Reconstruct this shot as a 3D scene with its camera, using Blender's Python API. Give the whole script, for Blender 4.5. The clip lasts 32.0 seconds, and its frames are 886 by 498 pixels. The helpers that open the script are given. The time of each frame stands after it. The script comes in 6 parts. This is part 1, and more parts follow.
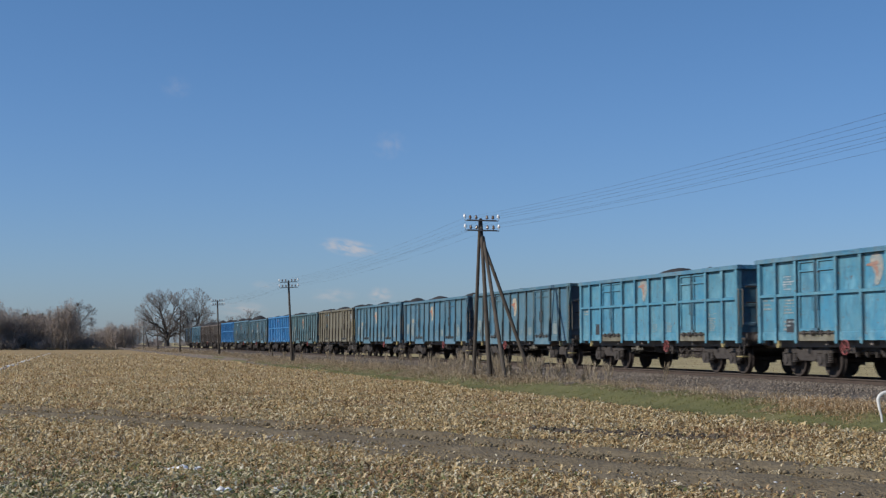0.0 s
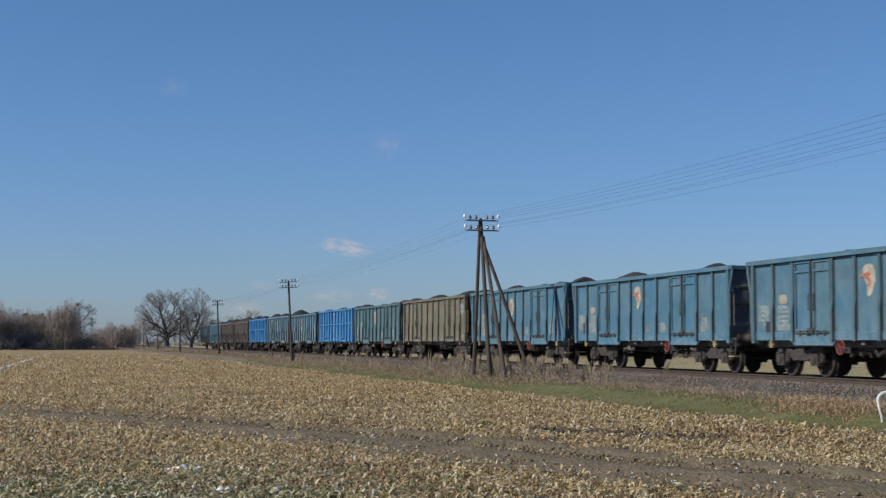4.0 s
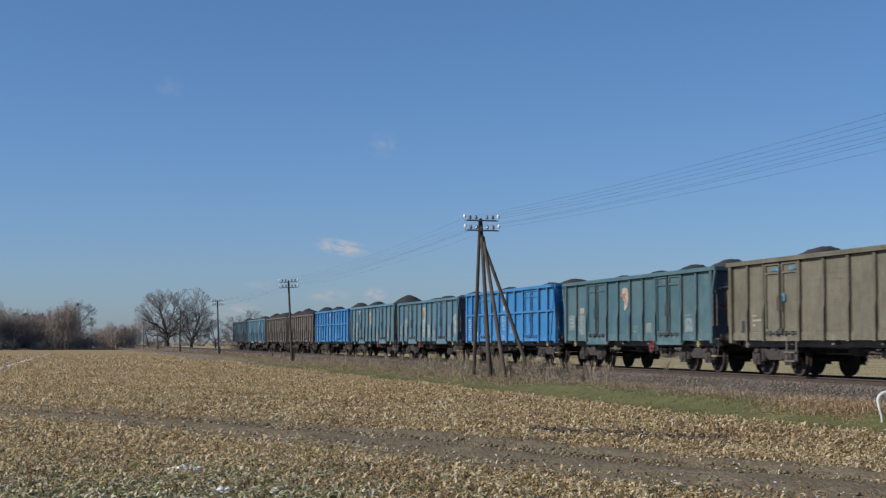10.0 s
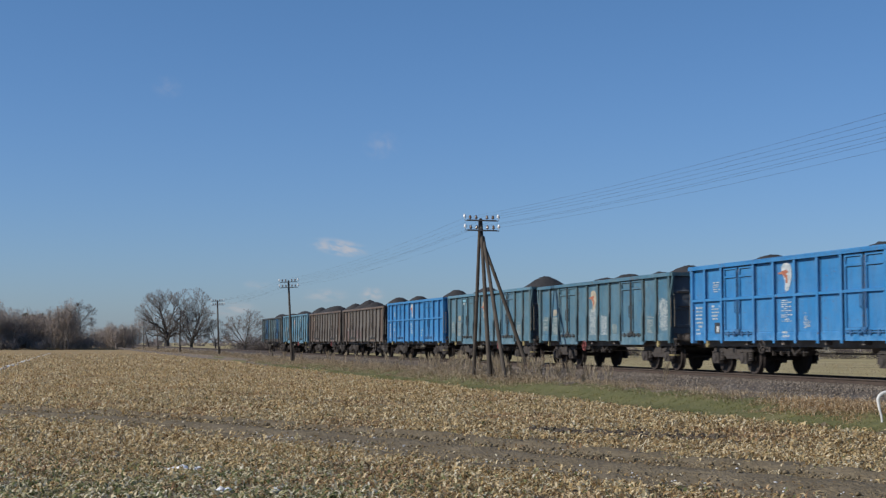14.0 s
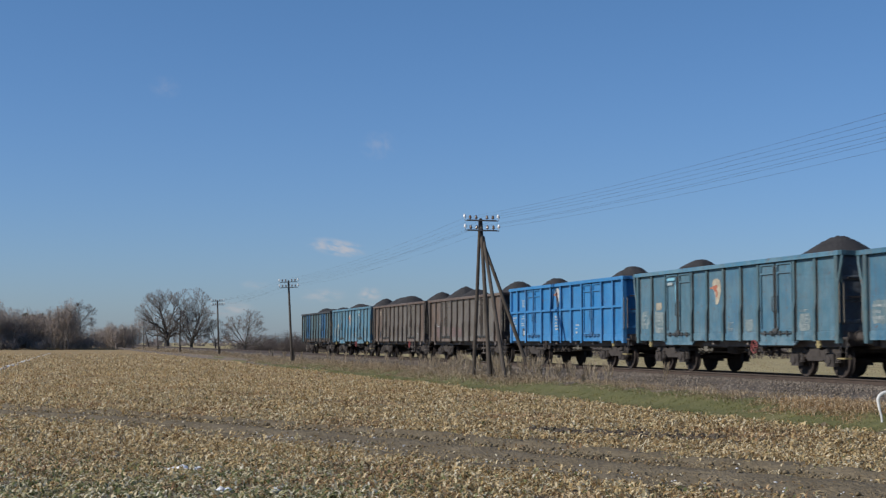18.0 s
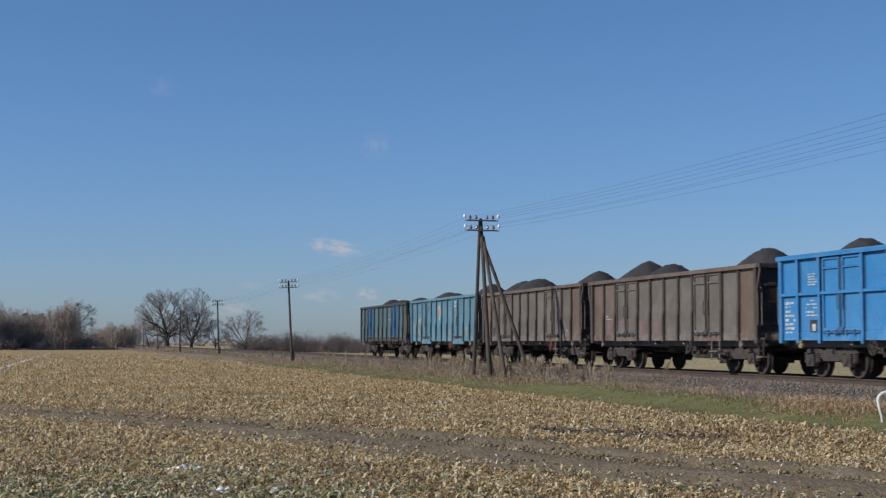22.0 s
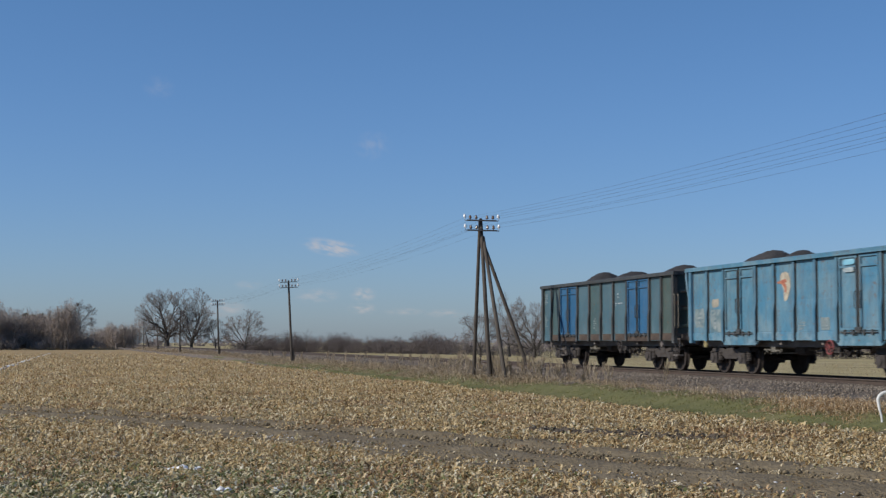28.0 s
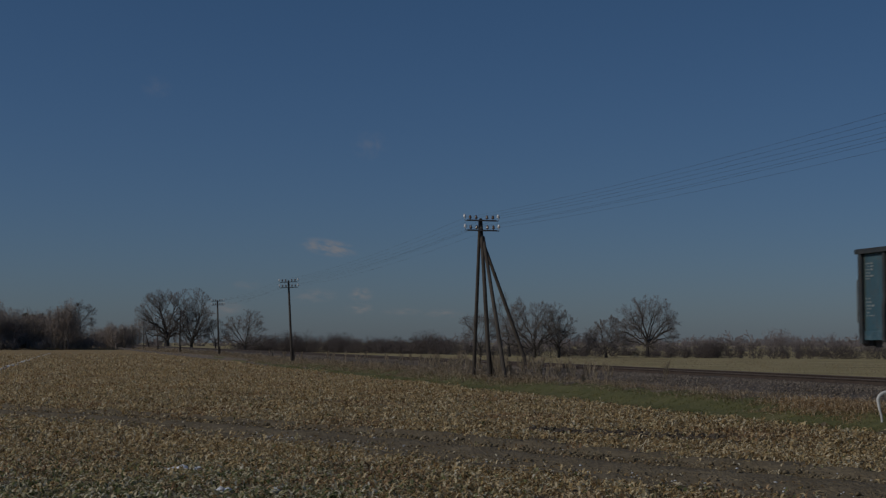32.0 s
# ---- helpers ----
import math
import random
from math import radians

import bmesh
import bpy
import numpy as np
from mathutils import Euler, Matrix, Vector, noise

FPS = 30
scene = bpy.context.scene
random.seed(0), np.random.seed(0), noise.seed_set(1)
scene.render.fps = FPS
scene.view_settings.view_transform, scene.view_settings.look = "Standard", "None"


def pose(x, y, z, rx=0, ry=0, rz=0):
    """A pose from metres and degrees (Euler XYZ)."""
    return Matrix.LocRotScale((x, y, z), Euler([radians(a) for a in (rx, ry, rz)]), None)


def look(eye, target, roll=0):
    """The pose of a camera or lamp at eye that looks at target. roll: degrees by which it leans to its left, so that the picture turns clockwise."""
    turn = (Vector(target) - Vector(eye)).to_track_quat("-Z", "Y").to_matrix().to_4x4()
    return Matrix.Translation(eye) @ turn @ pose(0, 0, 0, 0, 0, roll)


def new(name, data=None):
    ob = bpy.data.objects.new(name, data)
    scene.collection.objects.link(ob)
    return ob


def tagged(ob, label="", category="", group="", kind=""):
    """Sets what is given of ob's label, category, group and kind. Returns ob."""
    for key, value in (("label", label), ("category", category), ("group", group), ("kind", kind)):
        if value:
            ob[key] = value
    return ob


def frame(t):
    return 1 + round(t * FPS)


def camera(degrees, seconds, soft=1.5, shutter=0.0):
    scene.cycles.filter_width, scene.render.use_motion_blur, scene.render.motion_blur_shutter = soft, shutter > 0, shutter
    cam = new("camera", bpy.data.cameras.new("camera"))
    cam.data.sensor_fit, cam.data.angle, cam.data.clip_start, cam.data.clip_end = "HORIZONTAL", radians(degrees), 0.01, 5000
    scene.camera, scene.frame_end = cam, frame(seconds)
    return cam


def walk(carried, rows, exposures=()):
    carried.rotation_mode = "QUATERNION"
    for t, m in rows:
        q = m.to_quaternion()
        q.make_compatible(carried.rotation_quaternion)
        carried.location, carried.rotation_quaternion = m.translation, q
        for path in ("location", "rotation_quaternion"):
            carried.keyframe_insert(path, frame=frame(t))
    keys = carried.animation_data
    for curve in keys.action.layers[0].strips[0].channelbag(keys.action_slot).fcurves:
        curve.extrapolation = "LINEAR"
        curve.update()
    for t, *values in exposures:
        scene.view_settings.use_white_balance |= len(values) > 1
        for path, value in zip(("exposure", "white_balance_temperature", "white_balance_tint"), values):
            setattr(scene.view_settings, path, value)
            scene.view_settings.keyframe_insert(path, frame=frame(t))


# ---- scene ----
# ---- camera: it stands still in the field beside the line ----
cam = camera(35.2, 32.0, soft=1.3, shutter=0.5)
YAW, PITCH, EYE = radians(15.04), radians(3.81), Vector((0, 0, 1.70))
VIEW = Vector((-math.cos(YAW) * math.cos(PITCH), math.sin(YAW) * math.cos(PITCH), math.sin(PITCH)))
STAND = look(EYE, EYE + VIEW * 10)
walk(cam, [(0.0, STAND), (32.0, STAND)],
     exposures=[(0.0, 0.0), (28.6, 0.0), (29.0, -0.05), (29.4, -0.13), (30.0, -0.32), (30.5, -0.57), (31.0, -0.87), (31.5, -1.18), (32.0, -1.60)])

# ---- world and sun ----
SUN_ELEV = radians(32)
TO_SUN = Vector((0.15, -1.0, 0)).normalized() * math.cos(SUN_ELEV) + Vector((0, 0, math.sin(SUN_ELEV)))
world = bpy.data.worlds.new("world")
scene.world = world
world.use_nodes = True
wn = world.node_tree.nodes
sky = wn.new("ShaderNodeTexSky")
sky.sky_type = 'NISHITA'
sky.sun_disc = False
sky.sun_elevation = SUN_ELEV
sky.sun_rotation = math.atan2(TO_SUN.x, TO_SUN.y)
sky.altitude, sky.air_density, sky.dust_density, sky.ozone_density = 100, 1.0, 0.4, 3.0
cool = wn.new("ShaderNodeMix")
cool.data_type, cool.blend_type = 'RGBA', 'MULTIPLY'
cool.inputs[0].default_value = 1.0
# paler and more violet near the horizon than overhead
up, rise = wn.new("ShaderNodeTexCoord"), wn.new("ShaderNodeSeparateXYZ")
tint = wn.new("ShaderNodeValToRGB")
tint.color_ramp.elements[0].position, tint.color_ramp.elements[0].color = 0.0, (0.525, 0.658, 1.0, 1)
tint.color_ramp.elements[1].position, tint.color_ramp.elements[1].color = 0.24, (0.555, 0.768, 1.01, 1)
world.node_tree.links.new(up.outputs["Generated"], rise.inputs[0])
world.node_tree.links.new(rise.outputs[2], tint.inputs[0])
# the sky pales a little towards the sun's side
swing = wn.new("ShaderNodeMapRange")
swing.inputs[1].default_value, swing.inputs[2].default_value, swing.inputs[3].default_value, swing.inputs[4].default_value = -0.05, 0.55, 1.06, 0.95
world.node_tree.links.new(rise.outputs[1], swing.inputs[0])
lit = wn.new("ShaderNodeVectorMath")
lit.operation = 'SCALE'
world.node_tree.links.new(tint.outputs[0], lit.inputs[0])
world.node_tree.links.new(swing.outputs[0], lit.inputs[3])
world.node_tree.links.new(lit.outputs[0], cool.inputs[7])
world.node_tree.links.new(sky.outputs[0], cool.inputs[6])
world.node_tree.links.new(cool.outputs[2], wn["Background"].inputs[0])
wn["Background"].inputs[1].default_value = 0.0985
lamp = bpy.data.lights.new("sun", 'SUN')
lamp.energy, lamp.angle, lamp.color = 4.5, radians(0.53), (1.0, 0.94, 0.85)
sun = new("sun", lamp)
sun.matrix_world = look(TO_SUN * 100, (0, 0, 0))
tagged(sun, kind="structure")

# ---- materials ----


def ramp_of(nt, stops):
    r = nt.nodes.new("ShaderNodeValToRGB")
    e = r.color_ramp.elements
    while len(e) < len(stops):
        e.new(0.5)
    for k, (p, c) in zip(e, stops):
        k.position, k.color = p, (*c, 1)
    return r


def noise_of(nt, scale, detail=4.0, rough=0.6, stretch=None, coord="Object"):
    tc = nt.nodes.new("ShaderNodeTexCoord")
    n = nt.nodes.new("ShaderNodeTexNoise")
    n.inputs["Scale"].default_value, n.inputs["Detail"].default_value, n.inputs["Roughness"].default_value = scale, detail, rough
    if stretch:
        mp = nt.nodes.new("ShaderNodeMapping")
        mp.inputs["Scale"].default_value = stretch
        nt.links.new(tc.outputs[coord], mp.inputs[0])
        nt.links.new(mp.outputs[0], n.inputs["Vector"])
    else:
        nt.links.new(tc.outputs[coord], n.inputs["Vector"])
    return n


def mixed(nt, fac, a, b, mode='MIX'):
    m = nt.nodes.new("ShaderNodeMix")
    m.data_type, m.blend_type = 'RGBA', mode
    for sock, v in ((m.inputs[0], fac), (m.inputs[6], a), (m.inputs[7], b)):
        if isinstance(v, (int, float)):
            sock.default_value = v
        elif isinstance(v, tuple):
            sock.default_value = (*v, 1)
        else:
            nt.links.new(v, sock)
    return m.outputs[2]


def bare(name, rough=0.8, metal=0.0, spec=0.3):
    m = bpy.data.materials.new(name)
    m.use_nodes = True
    b = m.node_tree.nodes["Principled BSDF"]
    b.inputs["Roughness"].default_value, b.inputs["Metallic"].default_value = rough, metal
    b.inputs["Specular IOR Level"].default_value = spec
    return m, m.node_tree, b


def bumped(nt, b, height, strength=0.3, distance=0.01):
    bp = nt.nodes.new("ShaderNodeBump")
    bp.inputs["Strength"].default_value, bp.inputs["Distance"].default_value = strength, distance
    nt.links.new(height, bp.inputs["Height"])
    nt.links.new(bp.outputs[0], b.inputs["Normal"])


def grainy(name, stops, scale=3.0, fine=40.0, rough=0.85, metal=0.0, bump=0.3, dist=0.01, spread=0.25, coord="Object", spec=0.3):
    """A surface whose colour wanders over a coarse noise, broken by a fine one."""
    m, nt, b = bare(name, rough, metal, spec)
    n1, n2 = noise_of(nt, scale, 5, coord=coord), noise_of(nt, fine, 3, coord=coord)
    r = ramp_of(nt, stops)
    nt.links.new(n1.outputs[0], r.inputs[0])
    r2 = ramp_of(nt, [(0.25, (1 - spread,) * 3), (0.75, (1.0,) * 3)])
    nt.links.new(n2.outputs[0], r2.inputs[0])
    nt.links.new(mixed(nt, 1.0, r.outputs[0], r2.outputs[0], 'MULTIPLY'), b.inputs["Base Color"])
    bumped(nt, b, n2.outputs[0], bump, dist)
    return m


def islands(name, stops, rough=0.85, spec=0.2, both=0.0):
    """Loose pieces in one mesh, each with its own colour out of the ramp."""
    m, nt, b = bare(name, rough, 0.0, spec)
    g = nt.nodes.new("ShaderNodeNewGeometry")
    r = ramp_of(nt, stops)
    nt.links.new(g.outputs["Random Per Island"], r.inputs[0])
    n = noise_of(nt, 60, 2)
    r2 = ramp_of(nt, [(0.3, (0.75,) * 3), (0.7, (1.0,) * 3)])
    nt.links.new(n.outputs[0], r2.inputs[0])
    c = mixed(nt, 1.0, r.outputs[0], r2.outputs[0], 'MULTIPLY')
    nt.links.new(c, b.inputs["Base Color"])
    if both:
        t = nt.nodes.new("ShaderNodeBsdfTranslucent")
        nt.links.new(c, t.inputs[0])
        ms = nt.nodes.new("ShaderNodeMixShader")
        ms.inputs[0].default_value = both
        nt.links.new(b.outputs[0], ms.inputs[1])
        nt.links.new(t.outputs[0], ms.inputs[2])
        nt.links.new(ms.outputs[0], nt.nodes["Material Output"].inputs[0])
    return m


def paint(name, col, worn, rust=0.5, fade=None, rough=0.55, pale=0.25, scratch=0.4):
    """Old wagon paint: faded sheets that differ a little, pale wear, upright dirt streaks, scratches, rust spots.
    Every sheet takes its own stretch of the patterns."""
    m, nt, b = bare(name, rough, 0.0, 0.35)
    info, tc = nt.nodes.new("ShaderNodeObjectInfo"), nt.nodes.new("ShaderNodeTexCoord")
    own = nt.nodes.new("ShaderNodeVectorMath")
    own.operation = 'MULTIPLY_ADD'
    own.inputs[0].default_value = (0, 0, 0)
    nt.links.new(info.outputs["Random"], own.inputs[0])
    own.inputs[1].default_value = (41.0, 17.0, 29.0)
    nt.links.new(tc.outputs["Object"], own.inputs[2])

    def cloudy(scale, detail, rough_, lo, hi, amount, stretch=(1, 1, 1)):
        mp, n = nt.nodes.new("ShaderNodeMapping"), nt.nodes.new("ShaderNodeTexNoise")
        mp.inputs["Scale"].default_value = stretch
        n.inputs["Scale"].default_value, n.inputs["Detail"].default_value, n.inputs["Roughness"].default_value = scale, detail, rough_
        nt.links.new(own.outputs[0], mp.inputs[0])
        nt.links.new(mp.outputs[0], n.inputs["Vector"])
        r = nt.nodes.new("ShaderNodeMapRange")
        r.interpolation_type = 'SMOOTHSTEP'
        r.inputs[1].default_value, r.inputs[2].default_value, r.inputs[4].default_value = lo, hi, amount
        nt.links.new(n.outputs[0], r.inputs[0])
        return r.outputs[0]

    base = mixed(nt, info.outputs["Random"], col, fade or tuple(c * 0.8 for c in col))
    c = mixed(nt, cloudy(1.3, 5, 0.65, 0.36, 0.66, 0.75), base, worn)
    # chalky wear, drawn out upright
    c = mixed(nt, cloudy(2.2, 6, 0.7, 0.52, 0.72, pale, (1.2, 1.2, 0.55)), c, tuple(1.45 * w + 0.035 for w in worn))
    c = mixed(nt, cloudy(5.0, 6, 0.75, 0.44, 0.70, 0.62 * rust + 0.12, (2.6, 2.6, 0.25)), c, (0.10, 0.08, 0.066))
    # short dark scratches
    c = mixed(nt, cloudy(10.0, 3, 0.6, 0.63, 0.69, scratch, (2.2, 2.2, 0.35)), c, tuple(0.25 * k for k in col))
    c = mixed(nt, cloudy(7.0, 6, 0.75, 0.62 - 0.05 * rust, 0.70 - 0.03 * rust, 1.0), c, (0.13, 0.065, 0.04))
    # lime dust and scuffs along the foot of the sheets
    xyz, foot = nt.nodes.new("ShaderNodeSeparateXYZ"), nt.nodes.new("ShaderNodeMapRange")
    nt.links.new(tc.outputs["Object"], xyz.inputs[0])
    foot.inputs[1].default_value, foot.inputs[2].default_value, foot.inputs[3].default_value, foot.inputs[4].default_value = 0.95, 1.6, 1.0, 0.0
    nt.links.new(xyz.outputs[2], foot.inputs[0])
    m3 = nt.nodes.new("ShaderNodeMath")
    m3.operation = 'MULTIPLY'
    nt.links.new(foot.outputs[0], m3.inputs[0])
    nt.links.new(cloudy(3.2, 5, 0.7, 0.45, 0.60, 0.6), m3.inputs[1])
    c = mixed(nt, m3.outputs[0], c, tuple(1.0 * w + 0.055 for w in worn))
    nt.links.new(c, b.inputs["Base Color"])
    # dents and buckles of the thin sheet, and a fine grain
    fine, buckle, add = noise_of(nt, 9.0, 4, 0.6), noise_of(nt, 1.7, 2, 0.5), nt.nodes.new("ShaderNodeMath")
    nt.links.new(own.outputs[0], buckle.inputs["Vector"])
    add.operation, add.inputs[1].default_value = 'MULTIPLY_ADD', 2.5
    nt.links.new(buckle.outputs[0], add.inputs[0])
    nt.links.new(fine.outputs[0], add.inputs[2])
    bumped(nt, b, add.outputs[0], 0.4, 0.022)
    return m


M_soil = grainy("soil", [(0.3, (0.165, 0.128, 0.076)), (0.55, (0.215, 0.169, 0.102)), (0.75, (0.275, 0.218, 0.135))], 1.2, 14, bump=1.0, dist=0.05, spread=0.4)
M_soil_wet = grainy("wet_soil", [(0.3, (0.075, 0.058, 0.042)), (0.7, (0.15, 0.118, 0.084))], 6, 26, rough=0.8, bump=1.0, dist=0.04, spread=0.5)
M_litter_near = grainy("dark_near_floor", [(0.3, (0.125, 0.098, 0.058)), (0.5, (0.18, 0.14, 0.084)), (0.7, (0.25, 0.196, 0.118))], 0.8, 12, bump=1.0, dist=0.06, spread=0.5)
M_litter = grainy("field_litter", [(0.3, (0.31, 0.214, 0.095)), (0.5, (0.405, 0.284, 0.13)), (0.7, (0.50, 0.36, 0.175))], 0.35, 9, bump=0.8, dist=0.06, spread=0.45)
M_verge = grainy("verge_grass_ground", [(0.3, (0.112, 0.118, 0.042)), (0.55, (0.16, 0.155, 0.06)), (0.75, (0.23, 0.195, 0.09))], 0.6, 12, bump=0.8, dist=0.05, spread=0.5)
M_farfield = grainy("far_field", [(0.3, (0.31, 0.255, 0.115)), (0.5, (0.41, 0.335, 0.16)), (0.7, (0.50, 0.41, 0.22))], 0.12, 2.2, bump=0.9, dist=0.1, spread=0.45)
M_bank = grainy("bank_soil", [(0.3, (0.15, 0.12, 0.09)), (0.7, (0.25, 0.20, 0.15))], 0.9, 14, bump=0.8, dist=0.05, spread=0.4)
M_ballast = grainy("ballast_bed", [(0.3, (0.105, 0.086, 0.073)), (0.7, (0.168, 0.141, 0.120))], 1.5, 22, bump=1.0, dist=0.06, spread=0.55)
M_stone = islands("ballast_stones", [(0.0, (0.105, 0.085, 0.069)), (0.35, (0.158, 0.131, 0.108)), (0.7, (0.205, 0.172, 0.142)), (1.0, (0.285, 0.245, 0.20))], 0.9)
M_leaf = islands("dry_leaves", [(0.0, (0.18, 0.11, 0.045)), (0.18, (0.37, 0.245, 0.108)), (0.42, (0.61, 0.45, 0.225)), (0.70, (0.80, 0.635, 0.375)), (0.86, (0.88, 0.755, 0.52)), (0.93, (0.26, 0.22, 0.10)), (1.0, (0.86, 0.77, 0.57))], 0.8, 0.12, 0.3)
M_leaf_green = islands("limp_green_leaves", [(0.0, (0.085, 0.11, 0.04)), (0.30, (0.21, 0.225, 0.095)), (0.55, (0.42, 0.40, 0.21)), (0.78, (0.68, 0.60, 0.40)), (1.0, (0.84, 0.79, 0.63))], 0.75, 0.15, 0.3)
M_tawny = islands("tawny_grass", [(0.0, (0.30, 0.18, 0.09)), (0.4, (0.48, 0.33, 0.175)), (0.75, (0.61, 0.46, 0.28)), (1.0, (0.70, 0.60, 0.45))], 0.8, 0.2, 0.3)
M_leaf_rust = islands("rusty_leaves", [(0.0, (0.19, 0.115, 0.06)), (0.4, (0.37, 0.235, 0.125)), (0.75, (0.52, 0.35, 0.20)), (1.0, (0.66, 0.47, 0.25))], 0.75, 0.2, 0.25)
M_grass = islands("verge_grass", [(0.0, (0.108, 0.13, 0.034)), (0.5, (0.176, 0.182, 0.054)), (0.85, (0.27, 0.235, 0.09)), (1.0, (0.44, 0.365, 0.20))], 0.8, 0.1, 0.35)
M_straw = islands("dry_grass", [(0.0, (0.20, 0.138, 0.086)), (0.4, (0.36, 0.27, 0.165)), (0.75, (0.50, 0.395, 0.255)), (1.0, (0.61, 0.515, 0.375))], 0.8, 0.2, 0.3)
M_weed = islands("dead_weeds", [(0.0, (0.22, 0.172, 0.115)), (0.5, (0.38, 0.305, 0.21)), (1.0, (0.57, 0.48, 0.36))], 0.85, 0.2, 0.15)
M_bark = grainy("bark", [(0.3, (0.058, 0.050, 0.044)), (0.7, (0.105, 0.090, 0.079))], 4, 40, bump=0.5, dist=0.02)
M_twig = grainy("twigs", [(0.3, (0.175, 0.154, 0.145)), (0.7, (0.245, 0.217, 0.204))], 1.5, 20, bump=0.2)
M_brush = grainy("brushwood", [(0.3, (0.095, 0.078, 0.073)), (0.7, (0.15, 0.125, 0.116))], 0.4, 8, bump=0.2)
M_needle = grainy("pine_needles", [(0.3, (0.035, 0.045, 0.03)), (0.7, (0.06, 0.07, 0.045))], 0.6, 8, bump=0.2)
M_wood = grainy("weathered_pole_wood", [(0.3, (0.05, 0.041, 0.034)), (0.7, (0.10, 0.083, 0.067))], 2.5, 35, bump=0.4, dist=0.01)
M_steel = grainy("galvanised_steel", [(0.3, (0.10, 0.095, 0.09)), (0.7, (0.2, 0.19, 0.18))], 6, 50, rough=0.55, metal=0.5)
M_porcelain = grainy("glazed_porcelain", [(0.3, (0.62, 0.62, 0.6)), (0.7, (0.78, 0.78, 0.76))], 8, 60, rough=0.15, spread=0.05, bump=0.02, spec=0.6)
M_brownglaze = grainy("brown_glazed_porcelain", [(0.3, (0.10, 0.06, 0.04)), (0.7, (0.15, 0.09, 0.06))], 8, 60, rough=0.2, spread=0.05, bump=0.02, spec=0.6)
M_wire = grainy("copper_wire", [(0.3, (0.07, 0.07, 0.065)), (0.7, (0.12, 0.11, 0.10))], 3, 30, rough=0.5, metal=0.6)
M_rail_side = grainy("rusty_rail", [(0.3, (0.052, 0.038, 0.031)), (0.7, (0.088, 0.064, 0.051))], 3, 30, rough=0.85)
M_rail_head = grainy("worn_rail_head", [(0.3, (0.13, 0.105, 0.088)), (0.7, (0.18, 0.148, 0.126))], 2, 30, rough=0.55, metal=0.35, spread=0.2, bump=0.05)
M_sleeper = grainy("concrete_sleeper", [(0.3, (0.17, 0.15, 0.13)), (0.7, (0.26, 0.235, 0.21))], 3, 30)
M_under = grainy("grimy_underframe", [(0.3, (0.115, 0.100, 0.090)), (0.7, (0.19, 0.165, 0.148))], 2.5, 25, rough=0.9)
M_bogie = grainy("dusty_bogie_steel", [(0.3, (0.048, 0.041, 0.038)), (0.7, (0.088, 0.076, 0.069))], 5, 25, rough=0.85, spread=0.5)
M_wheel = grainy("wheel_steel", [(0.3, (0.046, 0.039, 0.036)), (0.7, (0.070, 0.058, 0.053))], 4, 30, rough=0.95, spec=0.05)
M_coal = grainy("coal", [(0.3, (0.034, 0.033, 0.034)), (0.7, (0.066, 0.063, 0.063))], 1.2, 14, rough=0.8, bump=0.7, dist=0.04, spread=0.4, spec=0.25)
M_red = grainy("faded_red_enamel", [(0.3, (0.18, 0.04, 0.04)), (0.7, (0.28, 0.09, 0.085))], 6, 40, rough=0.7)
M_yellow = grainy("faded_yellow_enamel", [(0.3, (0.22, 0.175, 0.08)), (0.7, (0.33, 0.27, 0.13))], 6, 40, rough=0.7)
M_mark = grainy("worn_white_lettering", [(0.35, (0.30, 0.36, 0.40)), (0.65, (0.56, 0.58, 0.58))], 7, 30, rough=0.6, spread=0.3, bump=0.05)
M_mark_warm = grainy("worn_cream_patch", [(0.35, (0.34, 0.30, 0.23)), (0.65, (0.54, 0.47, 0.36))], 5, 25, rough=0.6, spread=0.4, bump=0.05)
M_cyan = grainy("bright_cyan_patch", [(0.35, (0.15, 0.40, 0.53)), (0.65, (0.27, 0.52, 0.62))], 4, 20, rough=0.6, spread=0.3, bump=0.05)
M_cream = grainy("faded_cream_patch", [(0.35, (0.25, 0.24, 0.20)), (0.65, (0.38, 0.34, 0.27))], 4, 20, rough=0.7, spread=0.4, bump=0.05)
M_mark_faint = grainy("faded_lettering", [(0.35, (0.20, 0.25, 0.26)), (0.65, (0.40, 0.43, 0.42))], 6, 30, rough=0.6, spread=0.4, bump=0.05)
M_patch_faint = grainy("faded_emblem_patch", [(0.35, (0.20, 0.27, 0.30)), (0.65, (0.42, 0.38, 0.32))], 7, 30, rough=0.6, spread=0.4, bump=0.05)
# paler than the hedge brushwood: distance haze is put into the colour
M_wood_far = grainy("far_bare_wood", [(0.3, (0.24, 0.205, 0.20)), (0.7, (0.31, 0.27, 0.26))], 0.3, 6, bump=0.2)
# end walls: greyed paint that holds the shade between the wagons
P_end_shade = paint("shaded_end_paint", (0.095, 0.115, 0.135), (0.12, 0.14, 0.155), 0.5)
M_emblem = grainy("orange_emblem_paint", [(0.35, (0.36, 0.10, 0.065)), (0.65, (0.48, 0.23, 0.14))], 9, 30, rough=0.6, spread=0.4, bump=0.05)
M_emblem_faint = grainy("bleached_emblem_paint", [(0.35, (0.30, 0.20, 0.17)), (0.65, (0.42, 0.24, 0.17))], 9, 30, rough=0.6, spread=0.4, bump=0.05)
M_dark_mark = grainy("black_sign_plate", [(0.35, (0.03, 0.032, 0.036)), (0.65, (0.06, 0.062, 0.068))], 8, 30, rough=0.5, bump=0.05)
